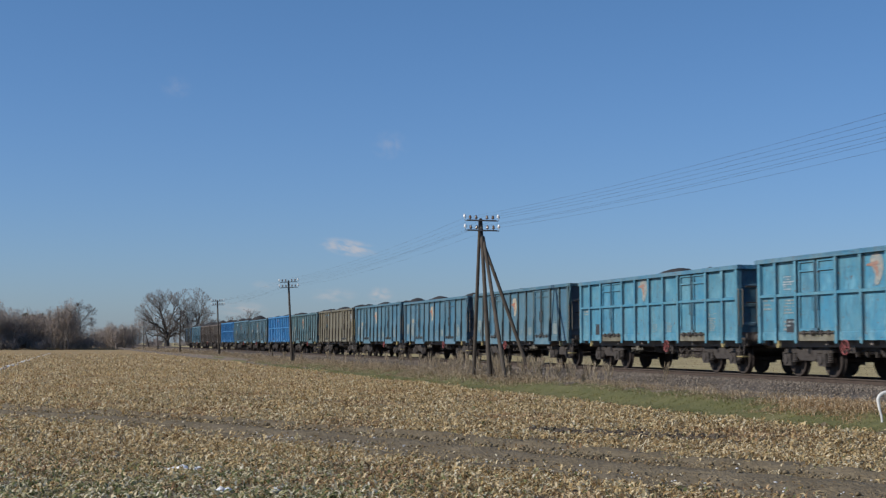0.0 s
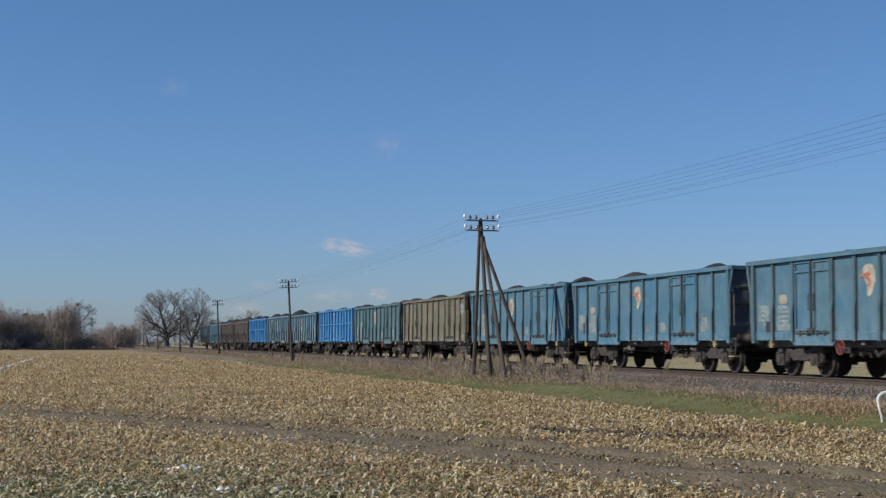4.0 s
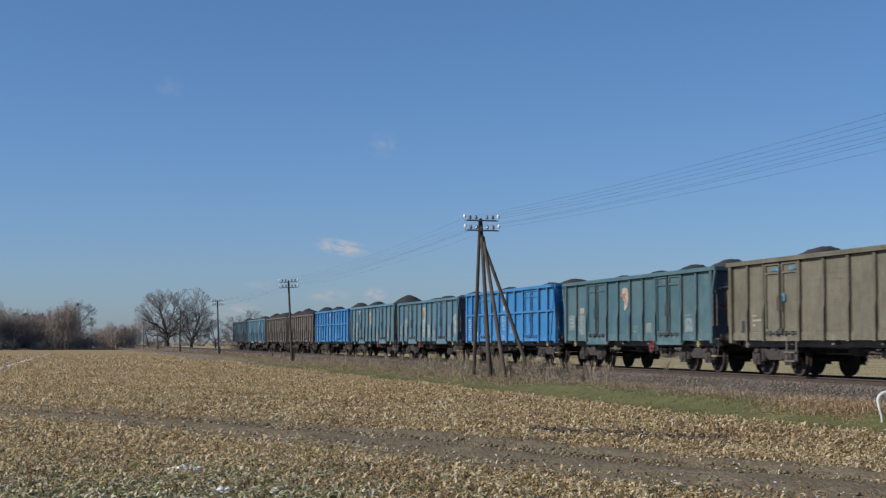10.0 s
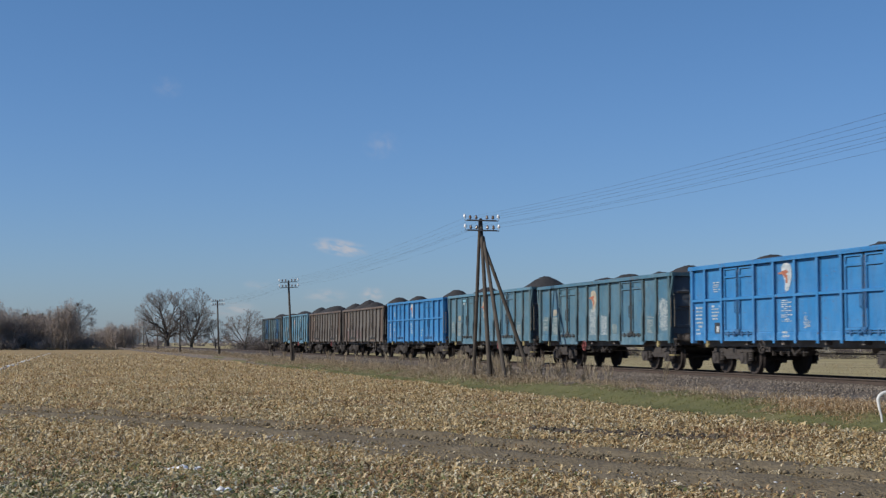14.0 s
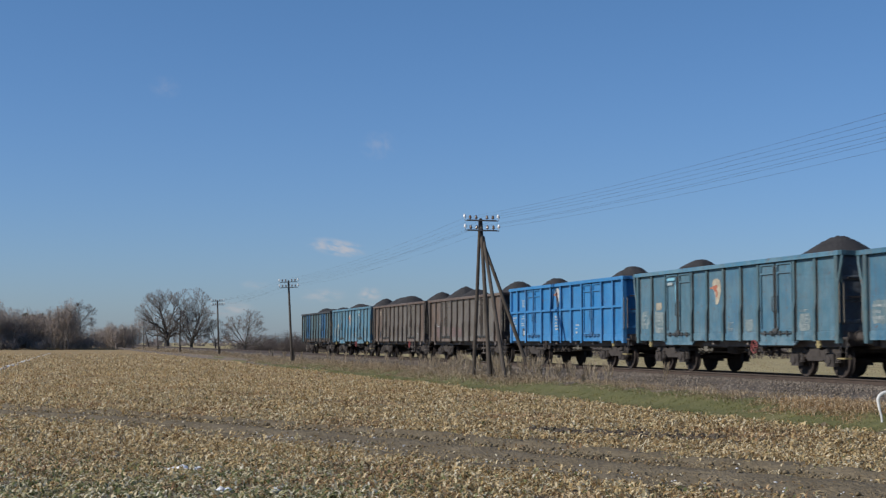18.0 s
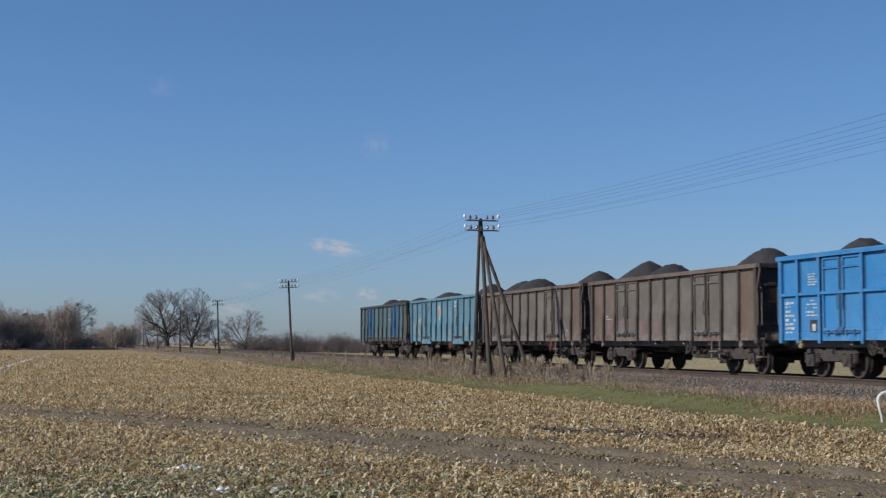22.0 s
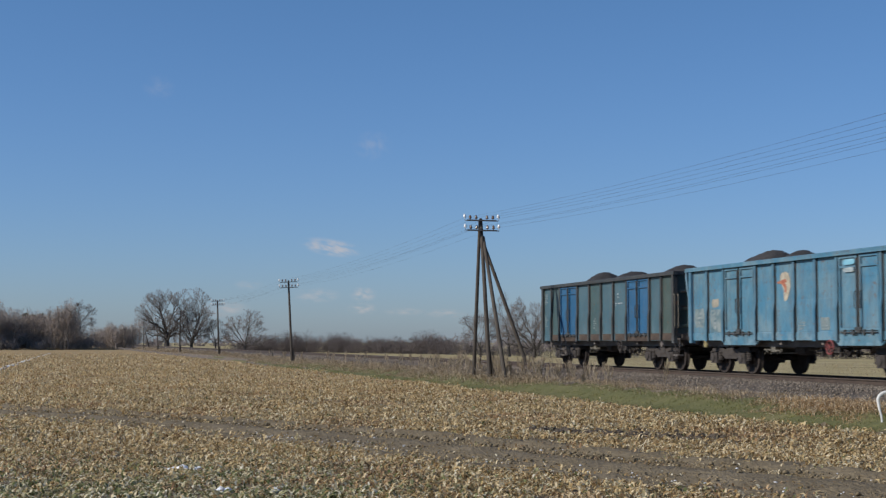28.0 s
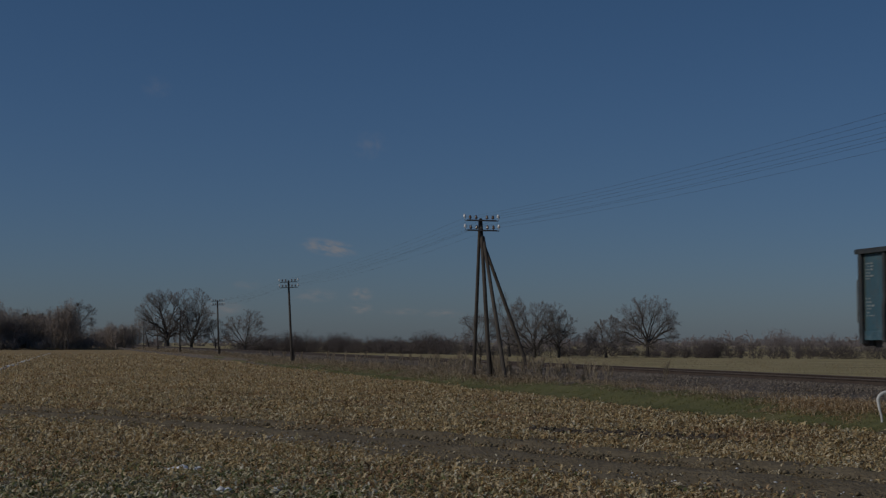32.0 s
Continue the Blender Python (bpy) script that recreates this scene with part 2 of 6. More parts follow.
M_white = grainy("whitewashed_concrete", [(0.35, (0.55, 0.55, 0.53)), (0.65, (0.74, 0.74, 0.71))], 5, 35, rough=0.8, bump=0.2)
M_snow = grainy("old_snow", [(0.3, (0.68, 0.70, 0.74)), (0.7, (0.82, 0.83, 0.85))], 3, 30, rough=0.6, spread=0.15, bump=0.4)
M_spray = grainy("pale_spray_paint", [(0.35, (0.26, 0.32, 0.34)), (0.65, (0.46, 0.51, 0.51))], 8, 30, rough=0.6, spread=0.3, bump=0.03)
M_primer = grainy("brown_primer", [(0.35, (0.05, 0.037, 0.03)), (0.65, (0.105, 0.077, 0.06))], 3, 25, rough=0.85, spread=0.4)

P_turq = paint("turquoise_paint", (0.047, 0.209, 0.326), (0.107, 0.256, 0.321), 0.55, (0.061, 0.200, 0.279), pale=0.55, scratch=0.75)
P_blue = paint("bright_blue_paint", (0.025, 0.18, 0.405), (0.05, 0.205, 0.42), 0.3, (0.022, 0.16, 0.37), pale=0.1, scratch=0.3)
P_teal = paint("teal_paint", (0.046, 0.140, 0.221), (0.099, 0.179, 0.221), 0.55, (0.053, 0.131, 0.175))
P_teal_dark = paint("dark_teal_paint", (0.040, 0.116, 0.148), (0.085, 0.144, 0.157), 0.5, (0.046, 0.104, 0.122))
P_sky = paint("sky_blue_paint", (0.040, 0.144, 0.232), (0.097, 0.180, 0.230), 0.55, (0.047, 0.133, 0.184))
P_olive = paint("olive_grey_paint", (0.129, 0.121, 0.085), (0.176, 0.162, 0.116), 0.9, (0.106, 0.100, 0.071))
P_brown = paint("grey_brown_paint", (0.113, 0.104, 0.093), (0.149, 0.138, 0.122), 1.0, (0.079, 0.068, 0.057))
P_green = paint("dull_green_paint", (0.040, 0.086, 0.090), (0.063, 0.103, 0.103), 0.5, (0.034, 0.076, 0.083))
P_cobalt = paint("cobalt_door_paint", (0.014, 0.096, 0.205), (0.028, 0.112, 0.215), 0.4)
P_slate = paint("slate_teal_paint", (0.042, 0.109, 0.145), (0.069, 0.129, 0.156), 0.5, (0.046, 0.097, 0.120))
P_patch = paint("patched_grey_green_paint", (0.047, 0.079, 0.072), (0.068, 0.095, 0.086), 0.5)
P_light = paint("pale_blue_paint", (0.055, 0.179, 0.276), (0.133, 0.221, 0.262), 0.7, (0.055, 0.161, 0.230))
P_post_dark = paint("dark_post_web_shade_paint", (0.033, 0.040, 0.043), (0.048, 0.053, 0.053), 0.6, pale=0.05)
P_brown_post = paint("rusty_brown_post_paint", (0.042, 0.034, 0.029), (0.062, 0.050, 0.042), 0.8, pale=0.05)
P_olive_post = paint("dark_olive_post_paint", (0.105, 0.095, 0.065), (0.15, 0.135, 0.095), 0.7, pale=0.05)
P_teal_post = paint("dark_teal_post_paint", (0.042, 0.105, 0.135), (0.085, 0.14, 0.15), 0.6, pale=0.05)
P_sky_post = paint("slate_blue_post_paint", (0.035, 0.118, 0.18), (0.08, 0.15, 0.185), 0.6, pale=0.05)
P_lime = paint("limewashed_patch_paint", (0.085, 0.165, 0.20), (0.21, 0.235, 0.22), 0.3)
P_rusty = paint("rust_brown_paint", (0.108, 0.077, 0.059), (0.149, 0.117, 0.095), 1.0, (0.086, 0.059, 0.045))
M_smear = grainy("washed_out_pink_smear", [(0.35, (0.155, 0.105, 0.10)), (0.65, (0.23, 0.165, 0.16))], 4, 20, rough=0.7, spread=0.3, bump=0.03)
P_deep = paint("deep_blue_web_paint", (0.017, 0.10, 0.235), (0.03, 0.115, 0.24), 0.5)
M_rod = grainy("worn_handrail", [(0.3, (0.11, 0.10, 0.082)), (0.7, (0.20, 0.183, 0.148))], 6, 40, rough=0.6)
# lightened twigs; the haze over the far wood is part of the colour
M_wood_mass = grainy("woodland_twigs", [(0.3, (0.295, 0.247, 0.212)), (0.7, (0.35, 0.297, 0.257))], 0.15, 6, bump=0.2, spread=0.15)

# ---- mesh helpers ----


def mesh_np(name, verts, faces, mats, smooth=False, slots=None):
    """A mesh out of arrays: verts n x 3, faces m x 3 or m x 4."""
    verts, faces = np.asarray(verts, np.float32), np.asarray(faces, np.int32)
    me = bpy.data.meshes.new(name)
    k = faces.shape[1]
    me.vertices.add(len(verts))
    me.vertices.foreach_set("co", verts.ravel())
    me.loops.add(faces.size)
    me.loops.foreach_set("vertex_index", faces.ravel())
    me.polygons.add(len(faces))
    me.polygons.foreach_set("loop_start", np.arange(0, faces.size, k, dtype=np.int32))
    me.polygons.foreach_set("loop_total", np.full(len(faces), k, np.int32))
    for m in (mats if isinstance(mats, (list, tuple)) else [mats]):
        me.materials.append(m)
    if slots is not None:
        me.polygons.foreach_set("material_index", np.asarray(slots, np.int32))
    if smooth:
        me.polygons.foreach_set("use_smooth", np.ones(len(faces), bool))
    me.update(calc_edges=True)
    me.validate()
    return me


class Shape:
    """Gathers boxes, prisms, tubes and lathed bodies into one mesh."""

    def __init__(self):
        self.v, self.f = [], []

    def add(self, verts, faces):
        n = len(self.v)
        self.v += [tuple(p) for p in verts]
        self.f += [tuple(n + i for i in q) for q in faces]
        return self

    def box(self, x0, x1, y0, y1, z0, z1, cut=0.0):
        if cut:
            c = cut
            ring = [(x0 + c, y0), (x1 - c, y0), (x1, y0 + c), (x1, y1 - c), (x1 - c, y1), (x0 + c, y1), (x0, y1 - c), (x0, y0 + c)]
            return self.prism(ring, z0, z1)
        p = [(x, y, z) for z in (z0, z1) for x, y in ((x0, y0), (x1, y0), (x1, y1), (x0, y1))]
        return self.add(p, [(3, 2, 1, 0), (4, 5, 6, 7), (0, 1, 5, 4), (1, 2, 6, 5), (2, 3, 7, 6), (3, 0, 4, 7)])

    def prism(self, ring, z0, z1, axis="z"):
        n = len(ring)
        at = {"z": lambda a, b, c: (a, b, c), "x": lambda a, b, c: (c, a, b), "y": lambda a, b, c: (a, c, b)}[axis]
        p = [at(a, b, z0) for a, b in ring] + [at(a, b, z1) for a, b in ring]
        q = [(i, (i + 1) % n, n + (i + 1) % n, n + i) for i in range(n)]
        caps = [tuple(range(n))[::-1], tuple(range(n, 2 * n))]
        if axis == "y":
            q, caps = [k[::-1] for k in q], [k[::-1] for k in caps]
        return self.add(p, q + caps)

    def loft(self, rings):
        """Rings of equal length (z, [(x, y), ...]) from the foot up."""
        n = len(rings[0][1])
        p = [(x, y, z) for z, ring in rings for x, y in ring]
        q = [(k * n + i, k * n + (i + 1) % n, (k + 1) * n + (i + 1) % n, (k + 1) * n + i) for k in range(len(rings) - 1) for i in range(n)]
        return self.add(p, q + [tuple(range(n))[::-1], tuple(range(len(p) - n, len(p)))])

    def flip(self, on=True):
        """Mirrored end for end."""
        if on:
            self.v = [(-x, y, z) for x, y, z in self.v]
        return self

    def tube(self, pts, r, k=6, close=False, ref=None):
        pts = [Vector(p) for p in pts]
        n = len(pts)
        rr = r if isinstance(r, (list, tuple)) else [r] * n
        vs, fs = [], []
        for i, p in enumerate(pts):
            a, b = (pts[(i - 1) % n], pts[(i + 1) % n]) if close else (pts[max(i - 1, 0)], pts[min(i + 1, n - 1)])
            d = (b - a).normalized()
            s = d.cross(Vector(ref) if ref else (Vector((0, 0, 1)) if abs(d.z) < 0.9 else Vector((1, 0, 0)))).normalized()
            u = s.cross(d)
            vs += [p + (s * math.cos(t) + u * math.sin(t)) * rr[i] for t in (2 * math.pi * j / k for j in range(k))]
        for i in range(n if close else n - 1):
            o, w = i * k, ((i + 1) % n) * k
            fs += [(o + j, o + (j + 1) % k, w + (j + 1) % k, w + j) for j in range(k)]
        if not close:
            fs += [tuple(range(k))[::-1], tuple(range((n - 1) * k, n * k))]
        return self.add(vs, fs)

    def lathe(self, prof, centre, axis="y", k=20):
        """prof: (along, radius) pairs round the axis through centre."""
        cx, cy, cz = centre
        vs, fs = [], []
        for a, r in prof:
            for j in range(k):
                t = 2 * math.pi * j / k
                c, s = r * math.cos(t), r * math.sin(t)
                vs.append({"y": (cx + c, cy + a, cz + s), "x": (cx + a, cy + c, cz + s), "z": (cx + c, cy + s, cz + a)}[axis])
        for i in range(len(prof) - 1):
            o, w = i * k, (i + 1) * k
            fs += [(o + j, w + j, w + (j + 1) % k, o + (j + 1) % k) for j in range(k)]
        fs += [tuple(range(k)), tuple(range((len(prof) - 1) * k, len(prof) * k))[::-1]]
        return self.add(vs, fs)

    def mesh(self, name, mat, smooth=False):
        me = bpy.data.meshes.new(name)
        me.from_pydata(self.v, [], self.f)
        me.materials.append(mat)
        me.update()
        if smooth:
            me.shade_smooth()
            me.set_sharp_from_angle(angle=radians(35))
        bm = bmesh.new()
        bm.from_mesh(me)
        bmesh.ops.recalc_face_normals(bm, faces=bm.faces)
        bm.to_mesh(me)
        bm.free()
        return me


def part(name, data, parent, label="", m=None):
    ob = new(name, data)
    ob.parent = parent
    if m is not None:
        ob.matrix_basis = m
    return tagged(ob, label)


# ---- the lie of the land ----
TRACK_Y, RAIL_Z = 20.12, 0.766
RUT = [(-64, -16.0), (-48, -8.2), (-35.6, -1.5), (-32.3, 1.0), (-28.3, 3.1), (-24.9, 4.75), (-21.9, 6.0), (-18.7, 7.0), (-15.5, 8.6), (-10, 11.0)]


def ground_z(x, y):
    x, y = np.asarray(x, float), np.asarray(y, float)
    fall = -0.0009 * np.clip(-x - 60, 0, 400)
    bank = np.interp(y, [14.3, 14.8, 15.3, 15.8, 17.6, 22.4, 24.0, 34.0], [0, 0.10, 0.30, 0.38, 0.41, 0.40, 0.0, -0.9])
    return fall + bank


def rut_side(x, y):
    """Distance to the middle of the wheel track across the field, with its side."""
    x, y = np.asarray(x, float), np.asarray(y, float)
    best, sign = np.full(np.broadcast(x, y).shape, 1e9), np.ones(np.broadcast(x, y).shape)
    for (ax, ay), (bx, by) in zip(RUT, RUT[1:]):
        dx, dy = bx - ax, by - ay
        u = np.clip(((x - ax) * dx + (y - ay) * dy) / (dx * dx + dy * dy), 0, 1)
        d = np.hypot(x - ax - u * dx, y - ay - u * dy)
        s = np.sign((x - ax) * dy - (y - ay) * dx)
        sign = np.where(d < best, s, sign)
        best = np.minimum(best, d)
    return best * sign


def graded(stops):
    out = []
    for (a, b, step) in stops:
        n = max(1, round((b - a) / step))
        out += list(np.linspace(a, b, n, endpoint=False))
    return np.array(out + [stops[-1][1]])


def build_ground():
    gx = graded([(-4800, -1200, 300), (-1200, -400, 50), (-400, -120, 10), (-120, -60, 2), (-60, -40, 0.6), (-40, -11, 0.22), (-11, 60, 4), (60, 1500, 120)])
    gy = graded([(-3200, -400, 200), (-400, -60, 20), (-60, -20, 2), (-20, -6, 0.7), (-6, 14.3, 0.22), (14.3, 24, 0.3), (24, 40, 2), (40, 200, 10), (200, 4200, 250)])
    X, Y = np.meshgrid(gx, gy, indexing="ij")
    Z = ground_z(X, Y)
    rng = np.random.default_rng(5)
    side = rut_side(X, Y)
    a = np.abs(side)
    near = (X > -60) & (X < -11) & (Y < 14.2) & (Y > -16)
    groove = -0.065 * np.exp(-((a - 0.95) / 0.28) ** 2) + 0.05 * np.exp(-((a - 1.55) / 0.25) ** 2) + 0.03 * np.exp(-(a / 0.3) ** 2)
    rough = rng.normal(0, 0.018, X.shape)
    Z = Z + np.where(near, groove + rough, 0)
    verge = (Y > 14.2) & (Y < 17.9) & (X > -120) & (X < 60)
    Z = Z + np.where(verge, rng.normal(0, 0.02, X.shape), 0)
    nx, ny = X.shape
    idx = np.arange(nx * ny).reshape(nx, ny)
    faces = np.stack([idx[:-1, :-1], idx[1:, :-1], idx[1:, 1:], idx[:-1, 1:]], -1).reshape(-1, 4)
    cx = (X[:-1, :-1] + X[1:, 1:]) / 2
    cy = (Y[:-1, :-1] + Y[1:, 1:]) / 2
    edge = 14.2 + 0.12 * np.sin(cx * 0.43) + 0.1 * np.sin(cx * 1.31 + 1) + rng.normal(0, 0.1, cx.shape)
    s = np.zeros(cx.shape, int)
    ca = np.abs(rut_side(cx, cy))
    # darker floor near the standpoint, breaking up by about 58 m
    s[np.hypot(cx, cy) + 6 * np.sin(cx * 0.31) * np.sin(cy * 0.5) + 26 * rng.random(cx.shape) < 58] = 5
    s[(ca < 1.75 + 0.2 * np.sin(cx * 3.1 + cy)) & (cx > -64)] = 1
    s[cy > edge] = 2
    s[(cy > edge) & (cx < -80 - 80 * rng.random(cx.shape))] = 3
    s[cy > 15.9 + 0.25 * np.sin(cx * 0.9) + 0.2 * np.sin(cx * 2.7)] = 3
    s[cy > 23.8] = 4
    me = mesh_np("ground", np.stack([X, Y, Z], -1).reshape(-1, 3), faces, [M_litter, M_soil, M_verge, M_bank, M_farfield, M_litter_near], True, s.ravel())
    tagged(new("ground", me), "flat arable land with frosted dry crop, bare wheel track and grass verge", "ground", kind="structure")


build_ground()

# ---- the railway: ballast, sleepers, rails ----


def build_track():
    x0, x1 = -900.0, 160.0
    n = 340
    xs = np.concatenate([np.linspace(x0, -130, 60, endpoint=False), np.linspace(-130, x1, n)])
    prof = [(16.5, 0.37), (17.6, 0.43), (18.4, 0.585), (18.75, 0.62), (21.5, 0.62), (21.8, 0.585), (22.9, -0.02)]
    rng = np.random.default_rng(9)
    P = np.zeros((len(xs), len(prof), 3))
    for j, (y, z) in enumerate(prof):
        P[:, j, 0], P[:, j, 1] = xs, y + rng.normal(0, 0.05, len(xs)) * (j in (0, 1, 2)) * (3 if j == 0 else 1)
        P[:, j, 2] = z + ground_z(xs, 0 * xs) * 0 + rng.normal(0, 0.012, len(xs))
    # the bed keeps its level: the line is dead straight and flat
    idx = np.arange(len(xs) * len(prof)).reshape(len(xs), len(prof))
    f = np.stack([idx[:-1, :-1], idx[1:, :-1], idx[1:, 1:], idx[:-1, 1:]], -1).reshape(-1, 4)
    tagged(new("ballast_bed", mesh_np("ballast_bed", P.reshape(-1, 3), f, M_ballast)), "grey stone ballast bank under the railway line", "ballast", kind="structure")
    # loose stones on the shoulder and between the rails
    N = 34000
    u = rng.random(N)
    sx = -118 + 98 * rng.random(N) ** 0.8
    sy = np.where(u < 0.8, 18.75 - 2.5 * rng.random(N) ** 1.5, 18.7 + 2.9 * rng.random(N))
    sz = np.interp(sy, [p[0] for p in prof], [p[1] for p in prof])
    size = 0.016 + 0.022 * rng.random(N)
    octa = np.array([(1, 0, 0), (0, 1, 0), (-1, 0, 0), (0, -1, 0), (0, 0, 1), (0, 0, -0.6)], float)
    tri = np.array([(0, 1, 4), (1, 2, 4), (2, 3, 4), (3, 0, 4), (1, 0, 5), (2, 1, 5), (3, 2, 5), (0, 3, 5)])
    ang = rng.random(N) * 6.28
    V = octa[None] * size[:, None, None] * (0.7 + 0.6 * rng.random((N, 6, 1)))
    c, s = np.cos(ang)[:, None], np.sin(ang)[:, None]
    V = np.stack([V[..., 0] * c - V[..., 1] * s + sx[:, None], V[..., 0] * s + V[..., 1] * c + sy[:, None], V[..., 2] + sz[:, None] + 0.006], -1)
    F = tri[None] + (np.arange(N) * 6)[:, None, None]
    tagged(new("ballast_stones", mesh_np("ballast_stones", V.reshape(-1, 3), F.reshape(-1, 3), M_stone)), "loose grey and brown ballast stones along the line", "stones", kind="stuff")
    for side in (-1, 1):
        yc = TRACK_Y + side * 0.7525
        rail = tagged(new("rail"), "rusty steel rail with a polished running head", "rail", "rails of the line", "structure")
        rail.location = (0, yc, RAIL_Z)
        web = [(-0.065, -0.15), (0.065, -0.15), (0.065, -0.138), (0.012, -0.12), (0.009, -0.05), (0.034, -0.036), (0.036, -0.008), (-0.036, -0.008), (-0.034, -0.036), (-0.009, -0.05), (-0.012, -0.12), (-0.065, -0.138)]
        part("rail_body", Shape().prism(web, x0, x1, "x").mesh("rail_body", M_rail_side), rail)
        head = [(-0.036, -0.008), (0.036, -0.008), (0.030, -0.0015), (0.012, 0.0), (-0.012, 0.0), (-0.030, -0.0015)]
        part("running_head", Shape().prism(head, x0, x1, "x").mesh("running_head", M_rail_head), rail, "bright worn running surface")
    bed = tagged(new("sleepers"), "grey concrete sleepers bedded in the ballast", "sleepers", kind="structure")
    me = Shape().prism([(-1.3, -0.10), (1.3, -0.10), (1.3, 0.055), (0.95, 0.06), (0.5, 0.06), (0.2, 0.03), (-0.2, 0.03), (-0.5, 0.06), (-0.95, 0.06), (-1.3, 0.055)], -0.13, 0.13, "x").mesh("sleeper", M_sleeper)
    for i in range(150):
        part("sleeper", me, bed, m=pose(-112 + i * 0.6, TRACK_Y, RAIL_Z - 0.2105))


build_track()

# ---- telegraph line beside the track ----
POLE_Y = 15.5
ARM_Z = (-0.12, -0.52)
PINS = (-0.46, -0.22, 0.22, 0.46)


def insulator_shape():
    return Shape().lathe([(0.0, 0.016), (0.05, 0.016), (0.055, 0.055), (0.08, 0.06), (0.115, 0.046), (0.14, 0.048), (0.175, 0.034), (0.19, 0.014)], (0, 0, 0), "z", 10)


def telegraph_pole(x, foot, height, lean=0.0, sway=0.0):
    """A wooden pole with two steel arms across the line."""
    p = tagged(new("telegraph_pole"), "weathered wooden telegraph pole with two arms of insulators", "pole", "telegraph poles along the line")
    p.location = (x, POLE_Y + sway * 0.06, foot)
    p.rotation_euler = (radians(sway), radians(lean), 0)
    h = height
    part("shaft", Shape().tube([(0, 0, -0.4), (0, 0, h * 0.3), (0.01, 0, h * 0.7), (0, 0, h - 0.04), (0, 0, h)], [0.092, 0.086, 0.076, 0.068, 0.045], 10).mesh("shaft", M_wood, True), p)
    part("stub", Shape().prism([(-0.085, -0.10), (0.085, -0.10), (0.085, 0.0), (-0.085, 0.0)], -0.3, 1.0).mesh("stub", M_wood), p, "dark stub bound to the foot", pose(0.02, 0.19, 0))
    for az in ARM_Z:
        arm = part("cross_arm", Shape().box(0.10, 0.15, -0.60, 0.60, -0.025, 0.025).mesh("cross_arm", M_steel), p, "", pose(0, 0, h + az))
        for y in PINS:
            part("insulator", INSULATOR_BROWN, arm, "", pose(0.125, y, 0.02))
        for y in (-0.60, 0.60):
            sgn = 1 if y > 0 else -1
            part("hook", Shape().tube([(0.125, y, 0.0), (0.125, y + sgn * 0.05, -0.03), (0.125, y + sgn * 0.08, 0.02), (0.125, y + sgn * 0.08, 0.10)], 0.012, 6).mesh("hook", M_steel), arm)
            part("end_insulator", INSULATOR, arm, "", pose(0.125, y + sgn * 0.08, 0.06))
    return p


INSULATOR = insulator_shape().mesh("insulator", M_porcelain, True)
INSULATOR_BROWN = insulator_shape().mesh("insulator", M_brownglaze, True)
POLES = [(-1.9, 6.0), (-50.85, 6.29), (-100.2, 5.85), (-150.0, 5.9), (-201.8, 5.9), (-252.0, 5.7), (-299.0, 5.9), (-349.0, 5.7), (-398.0, 5.7)]
LEANS = {-50.85: -10.8, -100.2: -1.0}
SWAYS = {-100.2: 2.8, -150.0: 1.9}
STANDS = []
for px, ph in POLES:
    gz = float(ground_z(px, POLE_Y)) - 0.0
    STANDS.append((px, gz, ph, telegraph_pole(px, gz, ph, LEANS.get(px, 0.0), SWAYS.get(px, 0.0))))

# the strutted pole: three props lean against it
strutted = STANDS[1][3]
strutted["label"] = "strutted wooden telegraph pole with three leaning props"
for (fx, fy, fz), (tx, ty, tz), rr in (((-53.25, 15.56, 0.3), (-52.02, 15.47, 6.42), 0.078), ((-48.95, 15.52, 0.3), (-51.95, 15.58, 5.78), 0.08), ((-50.98, 17.0, 0.88), (-51.91, 15.47, 5.82), 0.076)):
    a, b = Vector((fx, fy, fz)), Vector((tx, ty, tz))
    ob = part("prop", Shape().tube([a, a.lerp(b, 0.5) + Vector((0.02, 0, 0.0)), b], [rr, rr * 0.92, rr * 0.8], 9).mesh("prop", M_wood, True), strutted, "round timber prop")
    ob.matrix_parent_inverse = pose(-50.85, POLE_Y, STANDS[1][1], 0, LEANS[-50.85], 0).inverted()

# wires, hung from pole to pole


def hung(k, az):
    """Where a wire is tied on pole k."""
    x, gz, h, _ = STANDS[k]
    lean = radians(LEANS.get(x, 0.0))
    up = h + az + 0.12
    return Vector((x + up * math.sin(lean) + 0.125 * math.cos(lean), 0, gz + up * math.cos(lean)))


for az, tied in ((ARM_Z[0], (-0.68, PINS[1], PINS[2], 0.68)), (ARM_Z[1], (PINS[0], PINS[1], PINS[3]))):
    for y in tied:
        pts = []
        for k in range(len(STANDS) - 1):
            a, b = hung(k, az), hung(k + 1, az)
            for i in range(15):
                u = i / 15
                pts.append((a.x + (b.x - a.x) * u, POLE_Y + y, a.z + (b.z - a.z) * u - (0.32 if k else 0.42) * 4 * u * (1 - u)))
        e = hung(len(STANDS) - 1, az)
        pts.append((e.x, POLE_Y + y, e.z))
        tagged(new("telegraph_wire", Shape().tube(pts, 0.0023, 4).mesh("telegraph_wire", M_wire)), "thin telegraph wire sagging between wooden poles", "wire", "telegraph wires")

# fallen-in prop pair far down the line
prop = tagged(new("leaning_prop", Shape().tube([(0, 0, -0.1), (0, -1.0, 3.8)], [0.13, 0.10], 8).mesh("leaning_prop", M_wood, True)), "wooden prop leaning against a far telegraph pole", "pole")
prop.location = (-299, POLE_Y + 1.25, float(ground_z(-299, POLE_Y + 1.25)))


